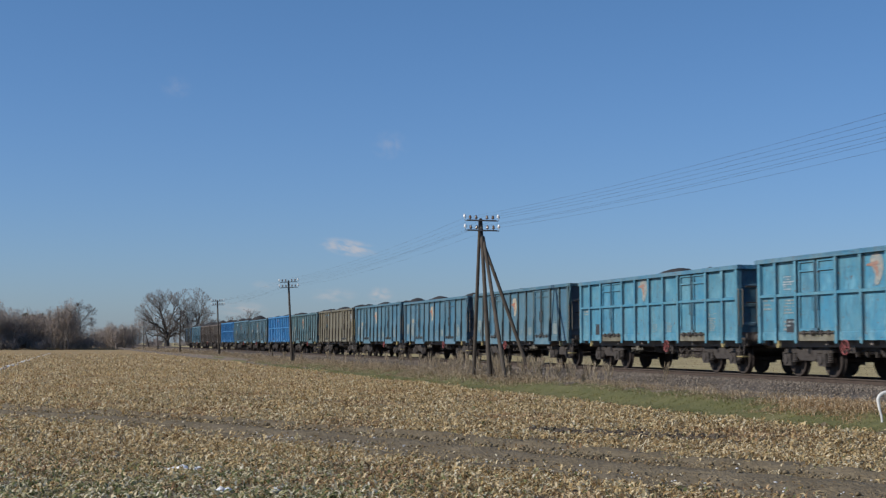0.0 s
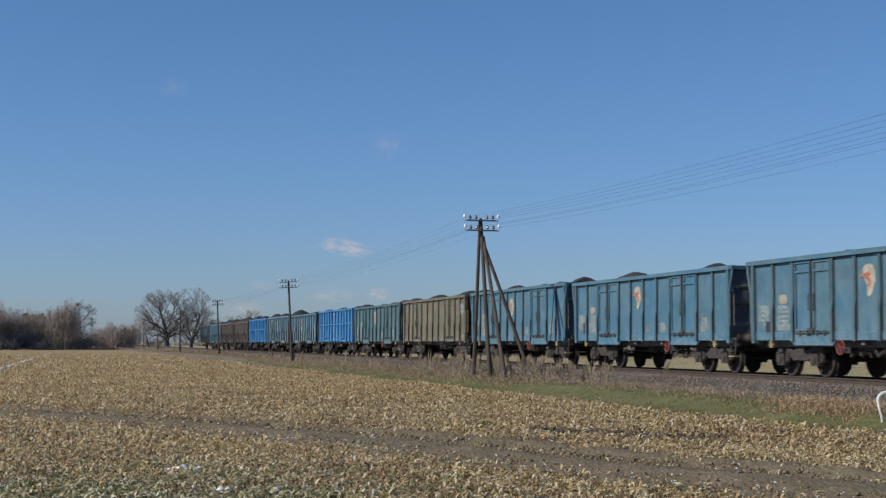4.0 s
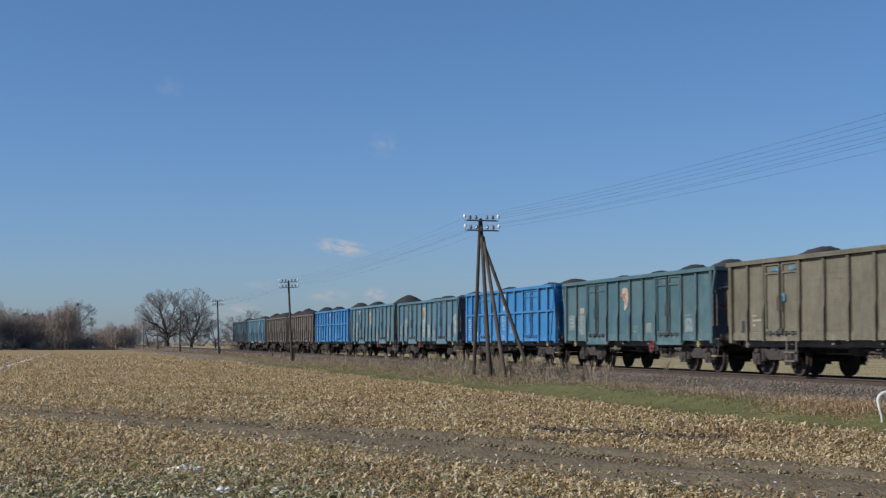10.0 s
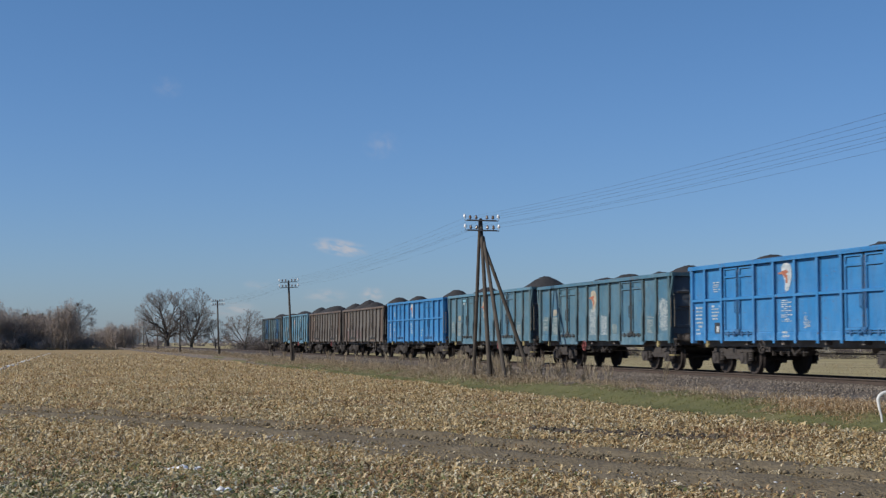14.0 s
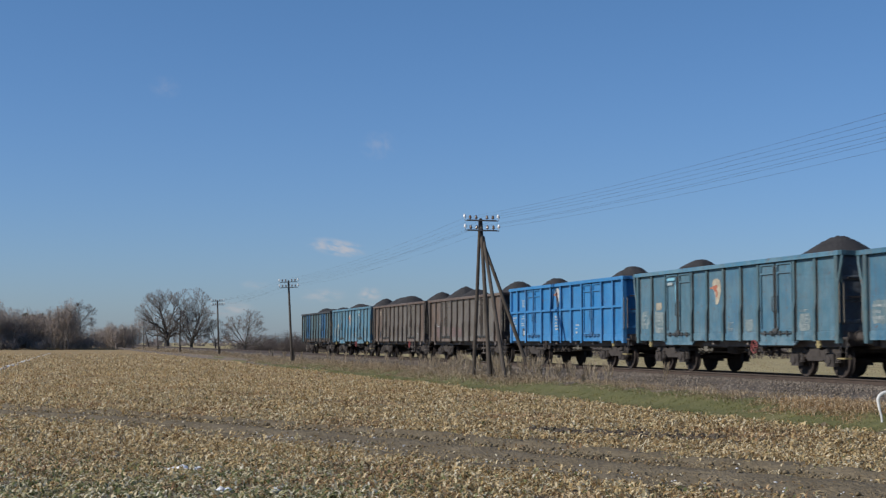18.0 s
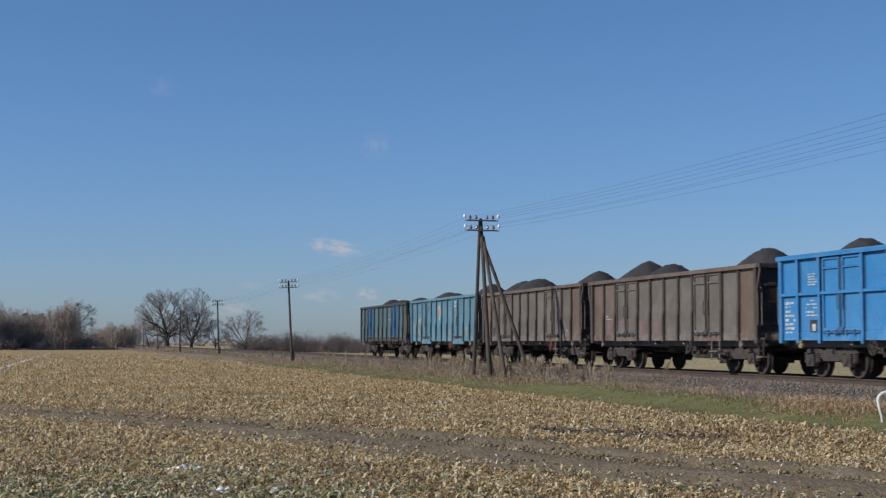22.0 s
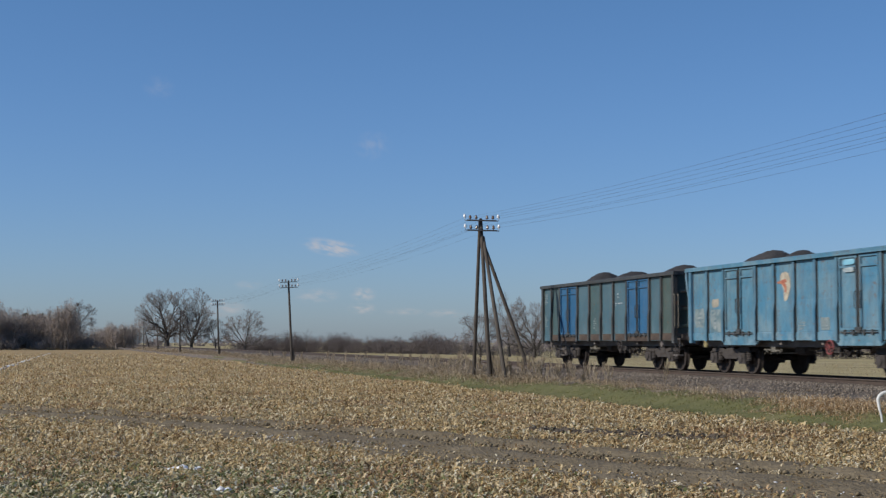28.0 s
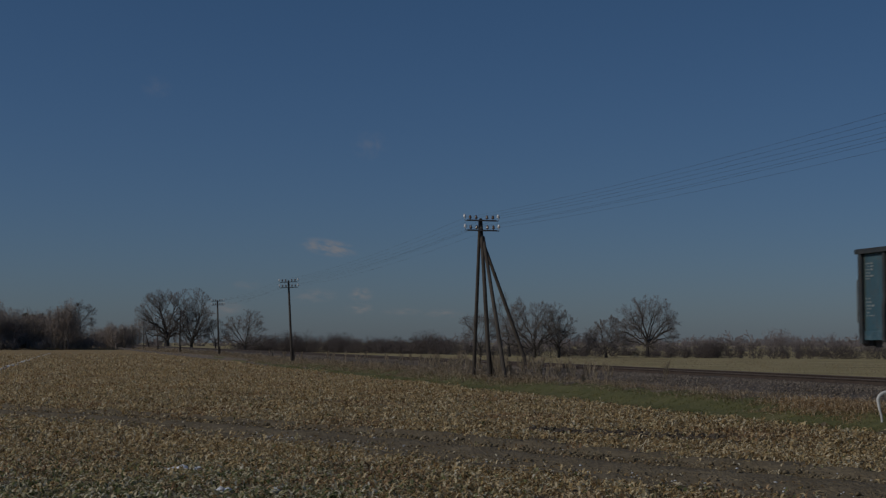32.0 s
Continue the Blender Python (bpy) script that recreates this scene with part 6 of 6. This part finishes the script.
def verge_plants():
    rng = np.random.default_rng(33)
    # short green grass between field and ballast
    n = 42000
    x = -20 - 75 * rng.random(n) ** 1.3
    y = 14.2 + 1.9 * rng.random(n)
    V = blades(rng, x, y, ground_z(x, y) - 0.01, 0.02 + 0.04 * rng.random(n), 0.008 + 0.01 * rng.random(n), np.abs(rng.normal(0.6, 0.35, n)), 0.7)
    stuff("verge_grass", "short green grass strip between field and ballast", "grass", [V], M_grass)
    # straw-coloured grass at the ballast foot, thicker in clumps
    packs = []
    tufts = []
    for x0, x1, y0, y1, n, hi in ((-120, -60, 15.5, 17.4, 130, 0.40), (-62, -54, 15.5, 17.2, 45, 0.32), (-54, -46, 15.5, 17.2, 36, 0.30), (-46, -38, 15.6, 17.0, 42, 0.24), (-38, -30, 15.5, 16.9, 34, 0.20), (-30, -24, 15.7, 16.9, 16, 0.16), (-120, -55, 14.7, 15.9, 300, 0.2), (-55, -45, 15.0, 15.9, 50, 0.22), (-24.8, -22.5, 15.3, 16.0, 14, 0.14), (-230, -120, 15.5, 17.6, 200, 0.62), (-340, -200, 15.4, 17.4, 170, 0.85)):
        for _ in range(n):
            tufts.append((rng.uniform(x0, x1), rng.uniform(y0, y1), hi * rng.uniform(0.5, 1.2)))
    for cx, cy, hi in tufts:
        n = int(rng.uniform(35, 90))
        far_ = 1 + abs(cx) / 100
        x, y = rng.normal(cx, 0.16 * far_, n), np.clip(rng.normal(cy, 0.13 * far_, n), 14.8, 17.7)
        packs.append(blades(rng, x, y, ground_z(x, y) - 0.01, hi * (0.35 + 0.8 * rng.random(n)), (0.006 + 0.008 * rng.random(n)) * far_, np.abs(rng.normal(0.85, 0.5, n)), 0.9))
    # rough grass along the edge of the woods
    for _ in range(420):
        u = rng.random()
        cx, cy = -346 - 22 * u + rng.normal(0, 2), -34 + 46 * u + rng.normal(0, 1)
        n = int(rng.uniform(20, 45))
        x, y = rng.normal(cx, 0.7, n), rng.normal(cy, 0.7, n)
        packs.append(blades(rng, x, y, ground_z(x, y) - 0.01, rng.uniform(0.3, 0.9) * (0.5 + 0.7 * rng.random(n)), 0.04 + 0.05 * rng.random(n), np.abs(rng.normal(0.7, 0.5, n)), 0.8))
    n = 8000
    x, y = -22 - 120 * rng.random(n) ** 1.2, 15.2 + 1.5 * rng.random(n) ** 1.5
    packs.append(blades(rng, x, y, ground_z(x, y) - 0.01, 0.05 + 0.12 * rng.random(n), (0.006 + 0.008 * rng.random(n)) * (1 - x / 110), np.abs(rng.normal(0.6, 0.4, n)), 0.6))
    n = 11000
    x, y = -22 - 70 * rng.random(n) ** 1.3, 16.1 + 1.7 * rng.random(n) ** 1.8
    thin_ = np.sin(x * 0.8) * np.sin(x * 0.37 + 2) + rng.normal(0, 0.5, n) > 0.0
    x, y = x[thin_], y[thin_]
    n = len(x)
    packs.append(blades(rng, x, y, ground_z(x, y) + 0.02 + 0.10 * np.clip(y - 17.0, 0, 1), 0.06 + 0.14 * rng.random(n), 0.005 + 0.007 * rng.random(n), np.abs(rng.normal(1.25, 0.3, n)), 0.4))
    tawny = []
    for _ in range(120):
        cx, cy = rng.normal(-26.4, 1.4), rng.normal(15.6, 0.36)
        n = int(rng.uniform(30, 70))
        x, y = rng.normal(cx, 0.16, n), np.clip(rng.normal(cy, 0.12, n), 14.8, 16.4)
        tawny.append(blades(rng, x, y, ground_z(x, y) - 0.01, 0.25 * (0.4 + 0.8 * rng.random(n)), 0.008 + 0.009 * rng.random(n), np.abs(rng.normal(0.95, 0.5, n)), 0.9))
    stuff("tawny_grass", "tawny withered grass tufts beside the ballast", "dry grass", tawny, M_tawny)
    stuff("dry_grass", "straw-coloured dry grass along the foot of the ballast", "dry grass", packs, M_straw)
    # stubble on the land behind the railway
    n = 24000
    x, y = -30 - 215 * rng.random(n) ** 0.8, 24.5 + 70 * rng.random(n)
    V = blades(rng, x, y, ground_z(x, y) - 0.01, 0.10 + 0.16 * rng.random(n), (0.02 + 0.03 * rng.random(n)), np.abs(rng.normal(0.7, 0.4, n)), 0.6)
    stuff("far_stubble", "short pale stubble on the field behind the railway", "stubble", [V], M_straw)
    # long bent reeds tangled round the pole feet
    n = 3600
    x, y = rng.normal(-53.5, 6.0, n), np.clip(rng.normal(16.1, 0.5, n), 15.0, 17.2)
    V = blades(rng, x, y, ground_z(x, y) - 0.01, 0.2 + 0.5 * rng.random(n) ** 1.8, 0.009 + 0.009 * rng.random(n), np.abs(rng.normal(1.0, 0.5, n)), 1.0)
    stuff("withered_reeds", "pale withered reeds tangled round the pole feet", "reeds", [V], M_weed)
    # dead weed stalks round the poles
    kinds = [grow(s, depth=3, trunk=0.4, spread=0.5, stems=3, up=0.3) for s in (301, 302, 303)]
    vs, fs, n = [], [], 0
    spots = [(rng.normal(-51.5, 2.4), rng.normal(16.0, 0.6)) for _ in range(22)] + [(rng.normal(-58, 4.0), rng.normal(16.3, 0.5)) for _ in range(38)] + [(rng.normal(-44, 3.0), rng.normal(16.2, 0.35)) for _ in range(18)] + [(rng.normal(-82, 14), rng.normal(16.3, 0.6)) for _ in range(22)]
    spots += [(-100.5, 15.3), (-101.5, 16), (-99.5, 15.9), (-98.8, 16.1)]
    for i, (x, y) in enumerate(spots):
        y = float(np.clip(y, 14.8, 17.5))
        h = rng.uniform(0.5, 1.0) if i < 22 else rng.uniform(0.4, 1.0)
        T = fitted(kinds[i % 3], h, h * rng.uniform(0.5, 0.9), 0.0045, 0.5)
        V, F = tubes(T, 3)
        a = rng.random() * 6.28
        V = np.stack([V[:, 0] * math.cos(a) - V[:, 1] * math.sin(a) + x, V[:, 0] * math.sin(a) + V[:, 1] * math.cos(a) + y, V[:, 2] + ground_z(x, y) - 0.03], -1)
        vs.append(V)
        fs.append(F + n)
        n += len(V)
    tagged(new("dead_weeds", mesh_np("dead_weeds", np.concatenate(vs), np.concatenate(fs), M_weed)), "brittle grey-brown weed stalks round the pole feet", "weeds", kind="stuff")
    # bramble canes: long thin arches that root again
    canes = Shape()
    for k in range(60):
        x0 = rng.normal(-53, 5.0) if k % 4 else rng.normal(-42, 2.5)
        y0 = float(np.clip(rng.normal(16.0, 0.4), 15.2, 16.9))
        L, hi, a = rng.uniform(0.5, 1.6), rng.uniform(0.10, 0.42), rng.random() * 6.28
        pts = []
        for u in np.linspace(0, 1, 8):
            x, y = x0 + math.cos(a) * L * u, float(np.clip(y0 + math.sin(a) * L * u * 0.5, 14.9, 17.6))
            pts.append((x + rng.normal(0, 0.015), y, float(ground_z(x, y)) + hi * 4 * u * (1.08 - u) + rng.normal(0, 0.012)))
        canes.tube(pts, [0.0055 - 0.0003 * j for j in range(8)], 4)
    tagged(new("bramble_canes", canes.mesh("bramble_canes", M_twig)), "thin arching bramble canes in the dry verge", "brambles", kind="stuff")


verge_plants()


def lumps(name, label, cat, spots, mat, kind="stuff", flat=0.4, seed=1):
    """Irregular lumps: x, y, radius; one mesh."""
    rng = np.random.default_rng(seed)
    base = bmesh.new()
    bmesh.ops.create_icosphere(base, subdivisions=1, radius=1)
    bv = np.array([v.co[:] for v in base.verts])
    bf = np.array([[v.index for v in f.verts] for f in base.faces])
    base.free()
    S = np.asarray(spots, float)
    n = len(S)
    V = bv[None] * (0.65 + 0.6 * rng.random((n, len(bv), 1))) * S[:, 2][:, None, None]
    V[..., 2] *= flat
    stretch = 0.6 + 1.1 * rng.random((n, 1))
    V[..., 1] *= stretch
    a = rng.random(n) * 6.28
    c, s = np.cos(a)[:, None], np.sin(a)[:, None]
    z = ground_z(S[:, 0], S[:, 1])[:, None]
    V = np.stack([V[..., 0] * c - V[..., 1] * s + S[:, 0:1], V[..., 0] * s + V[..., 1] * c + S[:, 1:2], V[..., 2] + z + S[:, 2:3] * flat * 0.3], -1)
    F = bf[None] + (np.arange(n) * len(bv))[:, None, None]
    return tagged(new(name, mesh_np(name, V.reshape(-1, 3), F.reshape(-1, 3), mat)), label, cat, kind=kind)


def clods_and_snow():
    rng = np.random.default_rng(44)
    spots = []
    for (ax, ay), (bx, by) in zip(RUT[1:], RUT[2:]):
        m = int(math.hypot(bx - ax, by - ay) * 110)
        u = rng.random(m)
        off = rng.normal(0, 1.0, m)
        dx, dy = (bx - ax), (by - ay)
        k = math.hypot(dx, dy)
        spots += list(zip(ax + dx * u - dy / k * off, ay + dy * u + dx / k * off, 0.007 + 0.026 * rng.random(m) ** 3))
    for (ax, ay), (bx, by) in zip(RUT[2:], RUT[3:]):
        k = math.hypot(bx - ax, by - ay)
        m = int(k * 90)
        u, off = rng.random(m), rng.normal(0.8, 0.6, m)
        spots += list(zip(ax + (bx - ax) * u - (by - ay) / k * off, ay + (by - ay) * u + (bx - ax) / k * off, 0.008 + 0.034 * rng.random(m) ** 3))
    wet = []
    m = 420
    u = rng.random(m)
    wet += list(zip(-25.6 + 3.0 * u + rng.normal(0, 0.42, m), 8.6 + 2.4 * u + rng.normal(0, 0.3, m), 0.025 + 0.075 * rng.random(m) ** 2))
    m = 160
    u = rng.random(m)
    wet += list(zip(-22.0 + 3.2 * u + rng.normal(0, 0.2, m), 10.9 + 1.4 * u + rng.normal(0, 0.18, m), 0.015 + 0.035 * rng.random(m)))
    m = 150
    u = rng.random(m)
    wet += list(zip(-27.6 + 2.6 * u + rng.normal(0, 0.2, m), 5.9 + 2.3 * u + rng.normal(0, 0.2, m), 0.015 + 0.03 * rng.random(m)))
    lumps("wet_clods", "dark wet clods of turned soil beside the wheel track", "soil", wet, M_soil_wet, flat=0.75, seed=12)
    lumps("soil_clods", "dark brown clods of soil along the wheel track", "soil", spots, M_soil, flat=0.7, seed=2)
    patch = [(-18.84 + rng.normal(0, 0.03), 1.28 + 0.42 * k / 11 + rng.normal(0, 0.015), 0.036 + 0.036 * rng.random()) for k in range(12) if k not in (4, 8)]
    patch += [(-16.0 + rng.normal(0, 0.03), 1.70 + rng.normal(0, 0.05), 0.055) for _ in range(4)] + [(-15.95 + rng.normal(0, 0.02), 2.33 + rng.normal(0, 0.05), 0.05) for _ in range(3)]
    lumps("snow_patch", "small crusted patches of old snow on the crop", "snow", patch, M_snow, flat=1.0, seed=5)
    snow = []
    for _ in range(420):
        k = min(int(rng.random() * 7), 6)
        (ax, ay), (bx, by) = RUT[2 + k], RUT[3 + k]
        u = rng.random()
        o = rng.choice([1.15, 1.15, 0.2, -1.2]) + rng.normal(0, 0.3)
        dx, dy = bx - ax, by - ay
        L = math.hypot(dx, dy) or 1
        snow.append((ax + dx * u + dy / L * o, ay + dy * u - dx / L * o, 0.007 + 0.014 * rng.random() ** 2))
    for _ in range(26):
        x, y = strewn(rng, 1, 14.5, 26)
        snow.append((float(x[0]), float(y[0]), 0.015 + 0.02 * rng.random()))
    lumps("snow_remains", "small remains of old snow on the field", "snow", snow, M_snow, flat=0.5, seed=3)
    strip = []
    for _ in range(900):
        u = rng.random()
        if 0.32 < u < 0.35 or 0.46 < u < 0.49 or 0.61 < u < 0.66 or (u > 0.7 and math.sin(u * 70) > -0.2):
            continue
        strip.append((-62 - 176 * u, -4.25 + 1.55 * u ** 1.3 + rng.normal(0, 0.07), (0.09 + 0.15 * rng.random()) * (1 - 0.35 * u)))
    lumps("snow_strip", "melting strip of snow lying along a furrow", "snow", strip, M_snow, flat=0.12, seed=4)


clods_and_snow()

# ---- small fair-weather clouds, drifting ----


def cloud_material(name, strength, seed):
    m = bpy.data.materials.new(name)
    m.use_nodes = True
    nt = m.node_tree
    out = nt.nodes["Material Output"]
    nt.nodes.remove(nt.nodes["Principled BSDF"])
    tc = nt.nodes.new("ShaderNodeTexCoord")
    sep = nt.nodes.new("ShaderNodeVectorMath")
    sep.operation = 'LENGTH'
    mp = nt.nodes.new("ShaderNodeMapping")
    mp.inputs["Scale"].default_value = (1, 0, 1)
    nt.links.new(tc.outputs["Object"], mp.inputs[0])
    nt.links.new(mp.outputs[0], sep.inputs[0])
    n = nt.nodes.new("ShaderNodeTexNoise")
    n.inputs["Scale"].default_value, n.inputs["Detail"].default_value, n.inputs["Roughness"].default_value = 1.6, 6, 0.6
    off = nt.nodes.new("ShaderNodeMapping")
    off.inputs["Location"].default_value = (seed, 0, seed * 2)
    off.inputs["Scale"].default_value = (1.1, 0, 1.1)
    nt.links.new(tc.outputs["Object"], off.inputs[0])
    nt.links.new(off.outputs[0], n.inputs["Vector"])
    fall = nt.nodes.new("ShaderNodeMapRange")
    fall.interpolation_type = 'SMOOTHSTEP'
    fall.inputs["From Min"].default_value, fall.inputs["From Max"].default_value = 1.0, 0.1
    nt.links.new(sep.outputs["Value"], fall.inputs["Value"])
    cut = nt.nodes.new("ShaderNodeMapRange")
    cut.interpolation_type = 'SMOOTHSTEP'
    cut.inputs["From Min"].default_value, cut.inputs["From Max"].default_value = 0.36, 0.66
    nt.links.new(n.outputs[0], cut.inputs["Value"])
    mul = nt.nodes.new("ShaderNodeMath")
    mul.operation = 'MULTIPLY'
    nt.links.new(fall.outputs[0], mul.inputs[0])
    nt.links.new(cut.outputs[0], mul.inputs[1])
    mul2 = nt.nodes.new("ShaderNodeMath")
    mul2.operation, mul2.inputs[1].default_value = 'MULTIPLY', strength
    nt.links.new(mul.outputs[0], mul2.inputs[0])
    d = nt.nodes.new("ShaderNodeEmission")
    d.inputs[0].default_value, d.inputs[1].default_value = (1.0, 0.93, 0.93, 1), CLOUD_GLOW
    tr = nt.nodes.new("ShaderNodeBsdfTransparent")
    ms = nt.nodes.new("ShaderNodeMixShader")
    nt.links.new(mul2.outputs[0], ms.inputs[0])
    nt.links.new(tr.outputs[0], ms.inputs[1])
    nt.links.new(d.outputs[0], ms.inputs[2])
    nt.links.new(ms.outputs[0], out.inputs[0])
    return m


CLOUD_GLOW = 0.55
RIGHT = Vector((math.sin(YAW), math.cos(YAW), 0))
UPWARD = RIGHT.cross(VIEW)
CLOUDS = []


def cloud(u, v, wide, high, strength, seed):
    """A thin cloud 3 km off: u, v in degrees right of and above the view's middle; wide and high in degrees."""
    far_ = 3000.0
    k = Shape().lathe([(-0.3, 0.02), (-0.22, 0.6), (0.0, 1.0), (0.22, 0.6), (0.3, 0.02)], (0, 0, 0), "y", 32)
    me = k.mesh("cloud", cloud_material("cloud_vapour", strength, seed), True)
    ob = tagged(new("cloud", me), "small thin pinkish-white cloud in a blue sky", "cloud", "fair-weather clouds")
    ob.scale = (far_ * math.tan(radians(wide / 2)), 60, far_ * math.tan(radians(high / 2)))
    way = VIEW + RIGHT * math.tan(radians(u)) + UPWARD * math.tan(radians(v))
    CLOUDS.append((ob, EYE + way * far_, 9 if wide > 2.9 else 0))
    ob.visible_shadow = False
    return ob


PX = math.degrees(1 / 2471.8)
for cx, cy, w, h, st, sd in ((616, 438, 128, 36, 0.62, 1.3), (690, 258, 80, 64, 0.10, 4.1), (318, 156, 70, 52, 0.07, 7.7), (673, 521, 56, 32, 0.36, 2.9), (672, 546, 62, 26, 0.30, 5.2), (590, 523, 100, 34, 0.22, 8.8), (745, 552, 90, 18, 0.2, 3.3), (430, 548, 110, 34, 0.3, 6.1), (470, 505, 70, 22, 0.12, 9.4), (820, 555, 90, 20, 0.2, 2.2)):
    cloud((cx - 784) * PX, (441 - cy) * PX, w * PX, h * PX, st, sd)


# ---- what moves: the train rolls towards +x and slows a little; the clouds drift ----


def run(t):
    """Way of the train along the line at t seconds."""
    u = (t - 16) / 16
    return 70.3186 + u * (96.2377 + u * (-5.8598 + u * (10.4769 + u * (0.7187 - 5.8253 * u))))


def motions():
    times = [i * 1.0 for i in range(33)]
    for start, body, load in TRAIN:
        rows = [(t, pose(start + run(t), TRACK_Y, RAIL_Z)) for t in times]
        walk(body, rows)
        walk(load, rows)
    # wheels: 0.46 m radius, 12 rows a second keeps each turn under 90 degrees
    ticks = [i / 12 for i in range(12 * 32 + 1)]
    for front, ax in ((False, -0.9), (True, 0.9)):
        group = WHEELSETS[front]
        walk(group[0], [(t, pose(ax, 0, 0.46, 0, math.degrees((run(t) - run(0)) / 0.46), 0)) for t in ticks])
        keys = group[0].animation_data
        for ob in group[1:]:
            ob.rotation_mode = "QUATERNION"
            ob.animation_data_create()
            ob.animation_data.action = keys.action
            ob.animation_data.action_slot = keys.action_slot
    drift = RIGHT * -42.0
    turn = Matrix.Rotation(math.atan2(RIGHT.y, RIGHT.x), 4, 'Z')
    for ob, at, tilt in CLOUDS:
        way = turn @ Matrix.Rotation(radians(tilt), 4, 'Y')
        walk(ob, [(0.0, Matrix.Translation(at) @ way), (32.0, Matrix.Translation(at + drift) @ way)])


motions()
